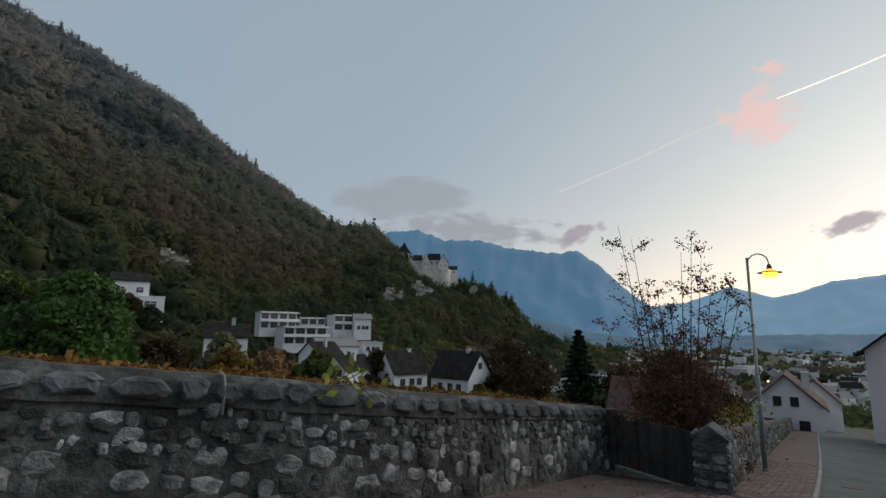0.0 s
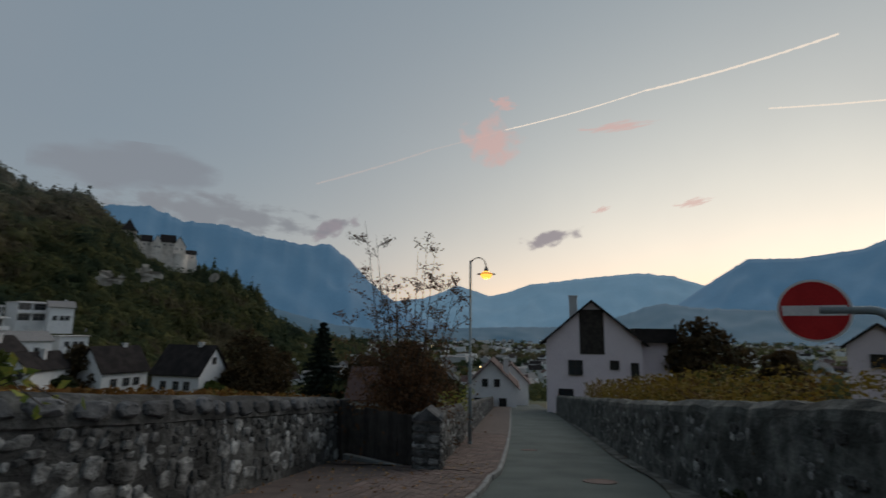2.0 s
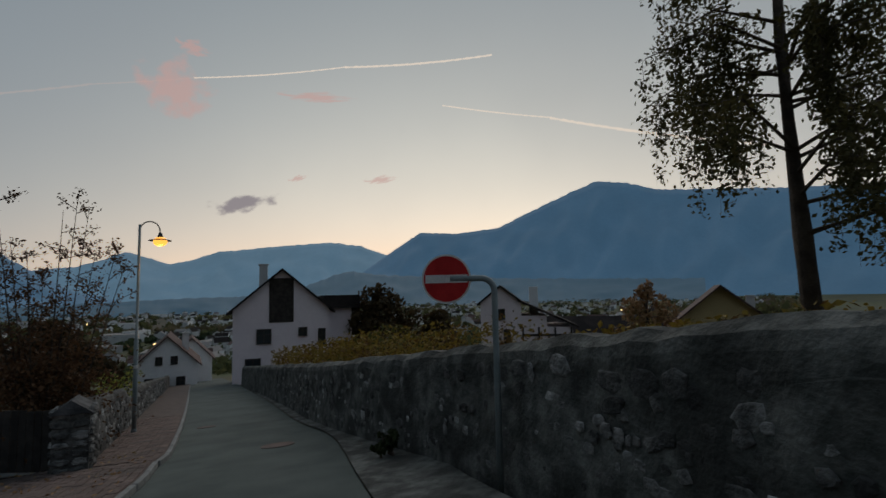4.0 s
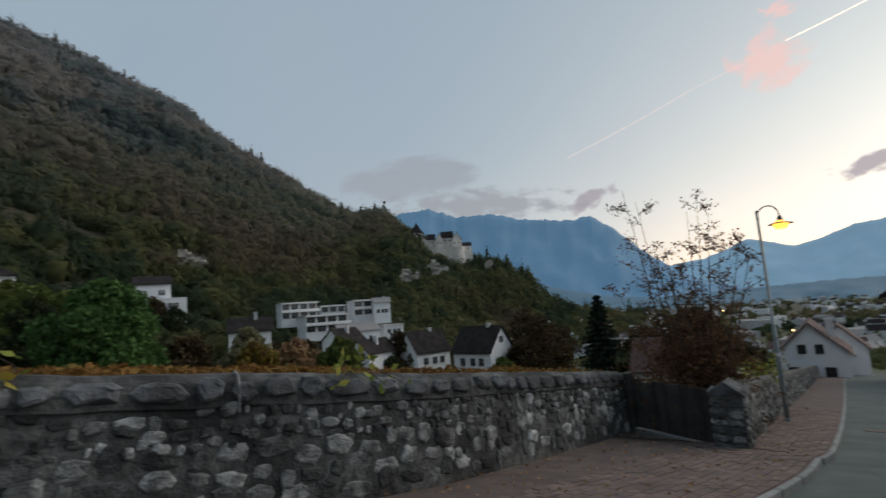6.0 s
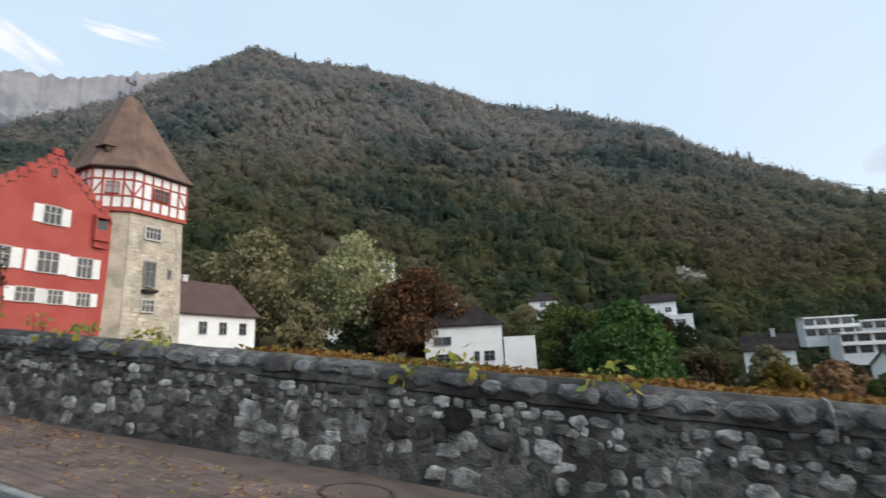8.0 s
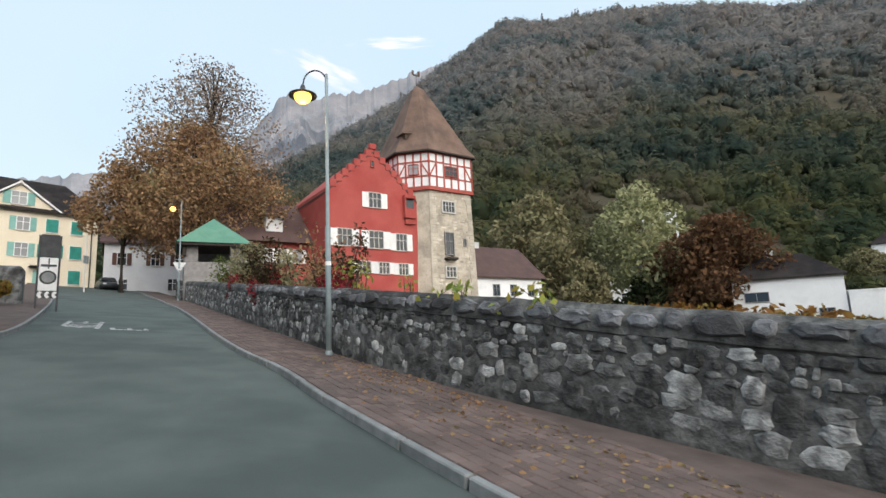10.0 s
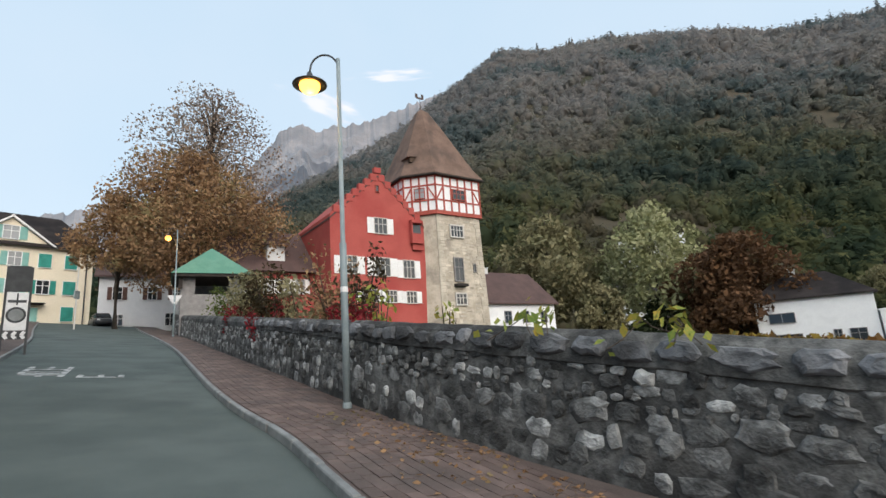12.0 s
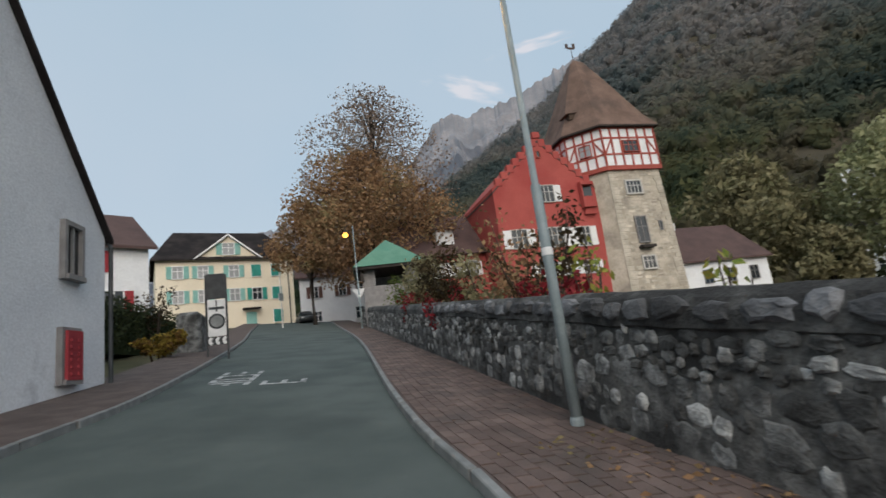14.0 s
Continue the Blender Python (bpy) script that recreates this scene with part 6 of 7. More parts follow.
def band_of_leaves(name, line, side, s0, s1, d0, d1, z0, z1, n, size, material, label, seed, category="vines", wavy=0.25):
    """Vine foliage along a wall: d metres behind its face, z above the street plane."""
    rng = np.random.default_rng(seed)
    pts = []
    for _ in range(n):
        s, d = rng.uniform(s0, s1), d0 + (d1 - d0) * rng.random() ** 1.5
        x, y, tx, ty = line.at(s)
        px, py = x - ty * d * side, y + tx * d * side
        lump = wavy * noise.noise((px * 0.9, py * 0.9, 2.0))
        pts.append((px, py, float(street(px, py)) + z0 + (z1 - z0) * rng.random() + lump))
    ob = leaf_cloud(name, pts, size, material, None, seed, 0.3)
    return tagged(ob, label, category, kind="stuff")


L1 = WALL_LINE.length
band_of_leaves("vine_foliage", WALL_LINE, 1, s_of(WALL_LINE, -10), L1, 0.55, 11, 0.7, 1.46, 42000, 0.055, VINE, "low orange-brown autumn vines behind the wall", 31, wavy=0.12)
band_of_leaves("far_vine_foliage", WALL_LINE, 1, s_of(WALL_LINE, -9), L1, 9, 34, 0.7, 1.5, 15000, 0.16, VINE, "orange-brown autumn vineyard rows", 32, wavy=0.2)
band_of_leaves("yellow_vine_foliage", WALL_LINE, 1, s_of(WALL_LINE, -12.5), s_of(WALL_LINE, -7.6), 4.5, 10, 0.7, 1.52, 6000, 0.08, VINE_YELLOW, "strip of yellow vines beyond the wall", 33, wavy=0.1)
band_of_leaves("vine_hedge", RIGHT_LINE, -1, s_of(RIGHT_LINE, 7.4), s_of(RIGHT_LINE, 21), 0.9, 6.0, 0.6, 2.1, 16000, 0.07, VINE_YELLOW, "yellow and rust vines behind the right-hand wall", 34, wavy=0.5)
band_of_leaves("vine_hedge_low", RIGHT_LINE, -1, s_of(RIGHT_LINE, 3.0), s_of(RIGHT_LINE, 6.4), 2.5, 7.5, 0.3, 1.42, 5000, 0.07, VINE_YELLOW, "thin rust vines behind the right-hand wall", 35, wavy=0.4)


def fallen_leaves():
    rng = np.random.default_rng(51)
    pts = []
    s0, s1 = s_of(KERB_LINE, -14), s_of(KERB_LINE, 5.5)
    for _ in range(1500):
        s = rng.uniform(s0, s1)
        x, y, tx, ty = KERB_LINE.at(s)
        d = 0.2 + 3.6 * rng.random() if x > -2 else 0.3 + 1.7 * rng.random() ** 0.5
        px, py = x - ty * d, y + tx * d
        pts.append((px, py, float(street(px, py)) + 0.012))
    tagged(leaf_cloud("fallen_leaves", pts, 0.035, LEAF_AUTUMN, None, 52, 0.9), "scattered brown leaves on the footway", "fallen leaves", kind="stuff")


fallen_leaves()


def creeper(s, seed, n, label, reach=0.45):
    """A vine shoot that hangs over the wall's edge."""
    rng = np.random.default_rng(seed)
    x, y, tx, ty = WALL_LINE.at(s)
    z = float(street(x, y)) + 1.38
    e = thing("vine_shoot", pose(x - ty * 0.1, y + tx * 0.1, z, 0, 0, math.degrees(math.atan2(ty, tx))), label, "vine")
    b, pts = bmesh.new(), []
    for k in range(3):
        p = Vector((rng.uniform(-0.1, 0.1), 0.3, 0.0))
        trail = [tuple(p)]
        for j in range(5):
            p = p + Vector((rng.uniform(-0.05, 0.16) * (1 if k else -1), -0.11, (0.08 if j < 2 else -0.09)))
            trail.append(tuple(p))
            for q in range(n):
                pts.append((p.x + rng.normal() * 0.07, p.y + rng.normal() * 0.05, p.z + 0.03 + rng.normal() * 0.05))
        tube(b, trail, [0.006] * len(trail), 5)
    part("stem", b, BARK_THIN, e)
    leaf_cloud("leaves", pts, 0.075, CREEPER, e, seed)


creeper(s_of(WALL_LINE, -7.15), 61, 3, "yellow-green vine shoot hanging over the wall")
creeper(s_of(WALL_LINE, -5.5), 62, 2, "small yellow vine leaves on the wall top")
creeper(s_of(WALL_LINE, -10.9), 63, 2, "yellow-green vine shoot trailing down the wall")
creeper(s_of(WALL_LINE, -12.2), 64, 2, "yellow vine leaves over the wall's edge")
creeper(s_of(WALL_LINE, -2.6), 65, 2, "yellow vine leaves at the wall top")

# garden shrubs between the wall and the red house
WZ = lambda x, y: float(street(x, y))
for i, (s_x, d, h, r, lf, n, lab) in enumerate((
    (-17.6, 0.8, 2.0, 0.55, LEAF_RED, 900, "crimson creeper shrub on the wall"), (-18.6, 1.4, 3.2, 1.0, LEAF_DARK, 700, "tall dark shrub with sparse leaves"), (-20.2, 1.6, 3.5, 1.3, LEAF_AUTUMN, 750, "tall thin shrub with rust leaves"),
    (-22.0, 1.4, 2.7, 1.2, LEAF_OLIVE, 900, "olive shrub above the wall"), (-24.5, 1.3, 3.0, 1.4, LEAF_DARK, 2200, "dark green shrub above the wall"), (-16.8, 1.2, 2.2, 0.6, CREEPER, 170, "yellow-green leafy shoot above the wall"),
    (-15.9, 0.7, 1.75, 0.5, LEAF_RED, 600, "low crimson shrub over the wall top"), (-22.5, 0.5, 1.85, 0.7, LEAF_RED, 800, "low crimson shrub along the wall"), (-26.5, 0.6, 1.9, 0.9, LEAF_RED, 900, "crimson hedge plants along the wall"),
    (-30, 1.6, 3.2, 1.8, LEAF_OLIVE, 2600, "rounded olive shrub before the pavilion"), (-34, 1.6, 3.4, 1.9, LEAF_MEADOW, 2600, "green shrub before the pavilion"), (-14.2, 1.0, 1.75, 0.4, CREEPER, 150, "yellow vine leaves above the wall"))):
    x, y, tx, ty = WALL_LINE.at(s_of(WALL_LINE, s_x))
    shrub(x - ty * d, y + tx * d, h, r, lf, lab, n, 0.07 if lf is not LEAF_OLIVE else 0.09, 70 + i, WZ(x, y), stems=10)
shrub(-22.6, -15.2, 1.0, 0.75, VINE_YELLOW, "rounded yellow-green shrub by the footway", 1700, 0.07, 91, WZ(-21.8, -14.6))
shrub(-27, -19.5, 2.6, 1.5, LEAF_DARK, "sparse dark garden shrub losing its leaves", 420, 0.08, 92, WZ(-27, -19.5))
shrub(5.0, 4.6, 0.3, 0.25, LEAF_HEDGE, "dark weed tuft at the wall's foot", 350, 0.05, 93, WZ(4.62, 4.3))
shrub(8.2, 16.9, 1.9, 0.8, CREEPER, "yellow-green shoots behind the downhill wall", 500, 0.06, 94, WZ(7.5, 17.3))
hd = thing("hedge", on(-24.5, -19.0, 0, 205), "dark clipped hedge along the footway", "hedge")
rng = np.random.default_rng(95)
hp = rng.uniform(-1, 1, size=(9000, 3)) * np.array([6.2, 0.8, 0.95]) + np.array([0, 0, 0.95])
leaf_cloud("leaves", hp, 0.08, LEAF_HEDGE, hd, 96)
part("stemwork", boxes((-6, 6, -0.45, 0.45, -0.1, 1.6)), LEAF_HEDGE, hd)


# ---- wooded mountain ----
def forest():
    """Rounded and pointed crowns all over the slope, each a rough lump with leafy flakes."""
    rng = np.random.default_rng(101)
    b = bmesh.new()
    bmesh.ops.create_icosphere(b, subdivisions=1, radius=1)
    base = np.array([v.co[:] for v in b.verts])
    tris = np.array([[v.index for v in f.verts] for f in b.faces])
    b.free()
    N = 26000
    az = rng.uniform(-20, 128, N)
    t = rng.random(N) ** 0.8 * 1.02
    foot, crest = table(FOOT, az), table(CREST, az)
    r = foot + (crest - foot) * t
    a = np.radians(az)
    x, y = -r * np.sin(a), r * np.cos(a)
    keep = np.ones(N, bool)
    for cx, cy, rad in ((-48, 188, 26), (-24, 170, 14), (-102, 106, 13), (-70, 128, 9), (-51, 150, 9), (-128, 66, 9), (-8, 566, 32)):
        keep &= np.hypot(x - cx, y - cy) > rad
    x, y, r, t, az = x[keep], y[keep], r[keep], t[keep], az[keep]
    n = len(x)
    z = terrain(x, y)
    stand = np.array([noise.noise((px * 0.009, py * 0.009, 4.0)) + 0.5 * noise.noise((px * 0.03, py * 0.03, 9.0)) for px, py in zip(x, y)])
    size = (3.0 + r * 0.0040) * np.clip(rng.lognormal(0, 0.38, n), 0.4, 2.0)
    pointed = rng.random(n) < np.where(stand > 0.3, 0.42, 0.04) + np.where(t > 0.93, 0.12, 0.0)
    hgt = size * np.where(pointed, rng.uniform(1.2, 1.8, n), rng.uniform(0.8, 1.3, n))
    wid = size * np.where(pointed, 0.5, 1.0)
    k = len(base)
    v = base[None] * (0.66 + rng.normal(0, 0.2, (n, k, 1)))
    taper = np.where(pointed[:, None], np.clip(0.95 - 0.75 * base[None, :, 2], 0.1, 1.6), 1.0)
    v = v * np.stack([wid[:, None] * taper, wid[:, None] * taper, np.broadcast_to(hgt[:, None], taper.shape)], -1)
    v += np.stack([x, y, z + hgt * 0.3], 1)[:, None, :]
    f = tris[None] + (np.arange(n) * k)[:, None, None]
    m = 62
    d = rng.normal(size=(n, m, 3))
    d /= np.linalg.norm(d, axis=2)[..., None]
    d[..., 2] = np.abs(d[..., 2]) * 1.05 - 0.05
    lump = 1 + 0.3 * np.sin(d @ rng.normal(size=(3, 3)) * 5.0 + rng.uniform(0, 6, (n, 1, 3))).mean(axis=2, keepdims=True)
    tip = np.where(pointed[:, None], np.clip(1.0 - 0.85 * d[..., 2], 0.08, 1.0), 1.0)
    c = np.stack([x, y, z + hgt * 0.3], 1)[:, None, :] + d * np.stack([wid[:, None] * tip, wid[:, None] * tip, np.broadcast_to(hgt[:, None], tip.shape)], -1) * lump * rng.uniform(0.7, 1.12, (n, m, 1))
    side_ = np.cross(d, rng.normal(size=(n, m, 3)))
    side_ /= np.linalg.norm(side_, axis=2)[..., None] + 1e-9
    u = side_ + 0.2 * rng.normal(size=(n, m, 3))
    u /= np.linalg.norm(u, axis=2)[..., None]
    w = np.cross(d, side_)
    s = (size * 0.2)[:, None, None] * rng.uniform(0.6, 1.4, (n, m, 1)) * np.where(pointed, 0.8, 1.0)[:, None, None]
    q = np.stack([c - u * s, c + w * s, c + u * s - w * s * 0.4], 2).reshape(-1, 3)
    verts = np.concatenate([v.reshape(-1, 3), q])
    fl = np.concatenate([f.reshape(-1, 3), (np.arange(n * m * 3) + n * k).reshape(-1, 3)])
    me = bpy.data.meshes.new("forest")
    me.vertices.add(len(verts))
    me.vertices.foreach_set("co", verts.ravel())
    me.loops.add(fl.size)
    me.loops.foreach_set("vertex_index", fl.ravel())
    me.polygons.add(len(fl))
    me.polygons.foreach_set("loop_start", np.arange(0, fl.size, 3))
    me.update(calc_edges=True)
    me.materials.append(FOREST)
    tagged(new("forest", me), "dense mixed autumn forest on the mountainside", "forest", kind="stuff")


forest()


def from_bearing(az, r, z=None):
    a = radians(az)
    x, y = -r * math.sin(a), r * math.cos(a)
    return x, y, float(terrain(x, y)) if z is None else z


def outcrop(az, el, r, w, h, label, seed, ahead=9):
    """A bare rock face breaking through the wood."""
    rng = random.Random(seed)
    x, y, _ = from_bearing(az, r)
    e = thing("rock_face", pose(x, y, 1.5 + r * math.tan(radians(el)), 0, 0, az), label, "rock face")
    b = bmesh.new()
    bmesh.ops.create_grid(b, x_segments=14, y_segments=9, size=0.5)
    for v in b.verts:
        u, q = v.co.x, v.co.y
        edge = 1 - 0.35 * abs(noise.noise((u * 3 + seed, q * 3, 1)))
        dz = 0.9 * noise.noise((u * 4 + seed, q * 5, 4)) + 0.5 * noise.noise((u * 9, q * 11, seed))
        v.co = Vector((u * w * edge, -dz * 0.12 * w - ahead, q * h * edge + 0.06 * h * noise.noise((u * 7, seed, 2))))
    gone = [f for f in b.faces if (f.calc_center_median().x / w) ** 2 + (f.calc_center_median().z / h) ** 2 > 0.15 + 0.34 * noise.noise((f.calc_center_median().x * 0.22, f.calc_center_median().z * 0.3, seed + 6.5))]
    bmesh.ops.delete(b, geom=gone, context="FACES")
    part("rock", b, ROCK, e)


outcrop(27.5, 6.9, 285, 15, 12, "pale quarried rock face among the trees", 1)
outcrop(5.0, 4.2, 330, 16, 9, "grey cliff below the castle", 2)
outcrop(1.6, 4.9, 330, 15, 12, "grey weathered cliff below the castle", 3)
outcrop(-4.2, 4.5, 360, 7, 9, "narrow cliff on the castle hill", 4)
outcrop(75.0, 26.3, 800, 34, 46, "pale crag high on the mountain", 6, 28)
outcrop(76.6, 24.6, 770, 46, 22, "broken pale rock band on the mountain", 7, 28)
outcrop(72.0, 28.6, 850, 40, 24, "small pale crag high on the mountain", 8, 26)
outcrop(78.4, 28.3, 860, 60, 34, "grey rock wall under the crest", 9, 26)


def castle():
    x, y, _ = from_bearing(1.0, 555)
    z = 1.5 + 555 * math.tan(radians(6.75))
    e = thing("castle", pose(x, y, z, 0, 0, 1.0), "pale medieval castle with dark roofs on a wooded spur", "castle")

    def block(x0, x1, y0, y1, z0, z1, peak, ridge):
        o = part("wing", body(x1 - x0, y1 - y0, z1 - z0, z1 - z0 + peak, ridge), CREAMSTONE, e)
        o.matrix_basis = pose((x0 + x1) / 2, y0, z0)
        r = part("roof", roof(x1 - x0, y1 - y0, z1 - z0, z1 - z0 + peak, ridge, 0.5, 0.5), TILE_DARK, o)
        for i in range(2):
            window(o, pose((x1 - x0) * (0.4 * i - 0.2), 0, z1 - z0 - 4), 1.2, 1.6, FRAME_GREY, PANE, None, 0)

    keep = part("keep", boxes((-32, -20, 2, 14, -8, 22)), CREAMSTONE, e, "square stone keep")
    b = bmesh.new()
    v = [b.verts.new(p) for p in ((-33.5, 0.5, 22), (-18.5, 0.5, 22), (-18.5, 15.5, 22), (-33.5, 15.5, 22), (-30, 4, 27), (-22, 4, 27), (-22, 12, 27), (-30, 12, 27), (-26, 8, 35))]
    for f in ((0, 1, 5, 4), (1, 2, 6, 5), (2, 3, 7, 6), (3, 0, 4, 7), (4, 5, 8), (5, 6, 8), (6, 7, 8), (7, 4, 8), (3, 2, 1, 0)):
        b.faces.new([v[i] for i in f])
    part("keep_roof", b, TILE_DARK, keep, "dark flared tent roof")
    for u in (-29, -23):
        window(e, pose(u, 2, 17), 1.2, 2, FRAME_GREY, PANE, None, 0)
    block(-28, -15, -4, 6, -8, 12, 6, "y")
    block(-15, -6, -2, 8, -8, 13, 6, "x")
    block(-6, 3, -5, 8, -9, 11, 8, "y")
    block(1, 14, -1, 9, -9, 14, 7, "x")
    block(12, 23, -6, 6, -12, 10, 9, "y")
    block(22, 33, -4, 6, -14, 3, 4, "x")
    part("bastion", tube(bmesh.new(), [(19, -6, -20), (19, -6, 2)], [7.5, 6.5], 16), CREAMSTONE, e, "round pale bastion")
    part("curtain_wall", boxes((8, 34, -8, -6.5, -18, -3)), CREAMSTONE, e)


castle()
mast = thing("radio_mast", pose(*from_bearing(38.0, 935), 0, 0, 0), "thin mast on the wooded ridge", "mast")
part("pole", tube(bmesh.new(), [(0, 0, 0), (0, 0, 34)], [0.9, 0.3], 6), STEEL_DARK, mast)


# ---- valley town ----
def far_town():
    rng = np.random.default_rng(201)
    verts, faces, mats = [], [], []
    for _ in range(1100):
        az = rng.uniform(-95, -9)
        r = 90 * (26 ** rng.random()) if az < -18 else rng.uniform(240, 1700)
        if r < 260:
            continue
        x, y = -r * math.sin(radians(az)), r * math.cos(radians(az))
        z = float(terrain(x, y))
        if -42 < az < -30 and r < 130:
            continue
        big = rng.random() < 0.12 and r > 350
        w, d, h = (rng.uniform(20, 46), rng.uniform(14, 24), rng.uniform(5, 9)) if big else (rng.uniform(8, 13), rng.uniform(7, 10), rng.uniform(5, 8))
        m = pose(x, y, z, 0, 0, rng.uniform(0, 180))
        pk = h + (0.3 if big else rng.uniform(2.2, 4.2))
        b = len(verts)
        verts += [tuple(m @ Vector(p)) for p in ((-w / 2, -d / 2, -3), (w / 2, -d / 2, -3), (w / 2, d / 2, -3), (-w / 2, d / 2, -3), (-w / 2, -d / 2, h), (w / 2, -d / 2, h), (w / 2, d / 2, h), (-w / 2, d / 2, h), (-w / 2, 0, pk), (w / 2, 0, pk))]
        faces += [tuple(b + i for i in f) for f in ((0, 1, 5, 4), (2, 3, 7, 6), (1, 2, 6, 9, 5), (3, 0, 4, 8, 7), (4, 5, 9, 8), (6, 7, 8, 9))]
        wm = int(rng.choice([0, 0, 1, 1]))
        rm = 3 if big else int(rng.choice([2, 2, 4, 3]))
        mats += [wm] * 4 + [rm] * 2
    ob = sheet("far_town", verts, faces, WHITE)
    for m in (GREYWALL, TILE_DARK, FRAME_GREY, TILE_MAROON):
        ob.data.materials.append(m)
    ob.data.polygons.foreach_set("material_index", mats)
    tagged(ob, "many small houses and halls across the valley floor", "town", kind="stuff")
    # trees between them
    pts = []
    for _ in range(3600):
        az = rng.uniform(-98, -6)
        r = 85 * (34 ** rng.random()) if az < -16 else 200 * (12 ** rng.random())
        x, y = -r * math.sin(radians(az)), r * math.cos(radians(az))
        if r < 120 and -50 < az < -24:
            continue
        s = 2.2 + r * 0.0028
        c = np.array([x, y, float(terrain(x, y)) + s * 0.7])
        pts.append(c + rng.normal(size=(26, 3)) * s * np.array([0.6, 0.6, 0.42]))
    pts = np.concatenate(pts)
    rad = np.hypot(pts[:, 0], pts[:, 1])
    near = rad < 420
    tagged(leaf_cloud("valley_trees", pts[near], 0.95, FOREST, None, 202), "dark trees between the valley houses", "trees", kind="stuff")
    tagged(leaf_cloud("far_valley_trees", pts[~near], 3.0, FOREST, None, 203), "dark woods across the valley floor", "trees", kind="stuff")
    for i in range(14):
        az, r = rng.uniform(-88, -20), rng.uniform(260, 900)
        x, y, z = from_bearing(az, r)
        lt = thing("distant_lamp", pose(x, y, z), "small lit street lamp in the valley", "street lamp", "valley lamps")
        part("pole", tube(bmesh.new(), [(0, 0, 0), (0, 0, 8)], [0.15, 0.1], 5), STEEL_DARK, lt)
        b = bmesh.new()
        bmesh.ops.create_icosphere(b, subdivisions=1, radius=0.0012 * r + 0.15, matrix=Matrix.Translation((0, 0, 8)))
        part("bulb", b, LAMP_FAR, lt, "glowing amber lamp")


far_town()
sp = thing("church_spire", pose(*from_bearing(-15.6, 420), 0, 0, 0), "thin dark church spire in the town", "church")
part("steeple", tube(bmesh.new(), [(0, 0, 0), (0, 0, 26), (0, 0, 42)], [3.2, 2.6, 0.15], 6), TILE_DARK, sp)


# ---- far ranges ----
def mountain_range(name, rows, r, material, label, foot=-60, depth=900, seed=0, jag=0.26, rugged=0.0):
    """A rough mountain mass whose crest follows bearings and elevations."""
    rows = sorted(rows)
    a0, a1 = rows[0][0], rows[-1][0]
    az = np.arange(a0, a1, 0.22)
    el = table(rows, az)
    verts, faces = [], []
    steps = 46 if rugged else 18
    for i, (a, e) in enumerate(zip(az, el)):
        base_top = r * math.tan(radians(e)) + 1.5
        e = e + jag * (noise.noise((a * 1.3, seed, 0)) + 0.6 * noise.noise((a * 4.1, seed, 3)) + 0.3 * noise.noise((a * 11, seed, 7)))
        top = r * math.tan(radians(e)) + 1.5
        for k in range(steps + 1):
            f = k / steps
            wild = abs(noise.noise((a * 0.14, f * 4.0, seed + 1))) - 0.35 + 0.5 * noise.noise((a * 0.42, f * 12, seed + 2)) + 0.3 * noise.noise((a * 1.1, f * 30, seed + 3))
            rr = r - depth * (1 - f) + (110 * noise.noise((a * 0.35, f * 3.0, seed)) + rugged * wild) * math.sin(math.pi * min(f + 0.06, 1))
            z = foot + (base_top - foot) * f ** 1.15 + (top - base_top) * f ** 5 + 0.09 * (top - foot) * noise.noise((a * 0.6 + f, f * 5, seed + 4)) * math.sin(math.pi * f)
            verts.append((-rr * math.sin(radians(a)), rr * math.cos(radians(a)), z))
        verts.append((-(r + 300) * math.sin(radians(a)), (r + 300) * math.cos(radians(a)), foot))
    w = steps + 2
    for i in range(len(az) - 1):
        for k in range(w - 1):
            faces.append((i * w + k, i * w + k + 1, (i + 1) * w + k + 1, (i + 1) * w + k))
    return tagged(sheet(name, verts, faces, material, smooth=not rugged), label, "mountains", kind="structure")


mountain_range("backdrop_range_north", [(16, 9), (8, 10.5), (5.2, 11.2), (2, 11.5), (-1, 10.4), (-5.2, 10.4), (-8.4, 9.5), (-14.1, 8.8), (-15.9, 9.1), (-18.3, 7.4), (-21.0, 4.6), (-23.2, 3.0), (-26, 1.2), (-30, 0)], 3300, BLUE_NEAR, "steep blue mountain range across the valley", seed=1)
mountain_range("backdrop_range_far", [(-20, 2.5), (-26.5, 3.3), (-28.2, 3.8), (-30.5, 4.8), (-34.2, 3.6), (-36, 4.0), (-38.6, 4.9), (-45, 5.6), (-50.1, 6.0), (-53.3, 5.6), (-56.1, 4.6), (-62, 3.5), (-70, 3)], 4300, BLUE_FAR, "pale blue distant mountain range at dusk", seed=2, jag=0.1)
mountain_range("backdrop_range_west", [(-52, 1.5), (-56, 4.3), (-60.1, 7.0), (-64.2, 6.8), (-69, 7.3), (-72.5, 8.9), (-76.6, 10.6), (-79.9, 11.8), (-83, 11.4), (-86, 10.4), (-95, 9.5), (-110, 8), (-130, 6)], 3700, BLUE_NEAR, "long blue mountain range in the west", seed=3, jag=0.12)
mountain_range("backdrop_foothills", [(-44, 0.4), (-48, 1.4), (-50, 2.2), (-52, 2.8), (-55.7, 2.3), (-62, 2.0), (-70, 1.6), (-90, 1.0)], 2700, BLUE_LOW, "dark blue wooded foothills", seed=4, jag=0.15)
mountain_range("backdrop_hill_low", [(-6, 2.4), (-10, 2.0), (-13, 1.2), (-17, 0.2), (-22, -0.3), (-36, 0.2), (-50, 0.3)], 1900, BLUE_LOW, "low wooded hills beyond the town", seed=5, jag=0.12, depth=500)
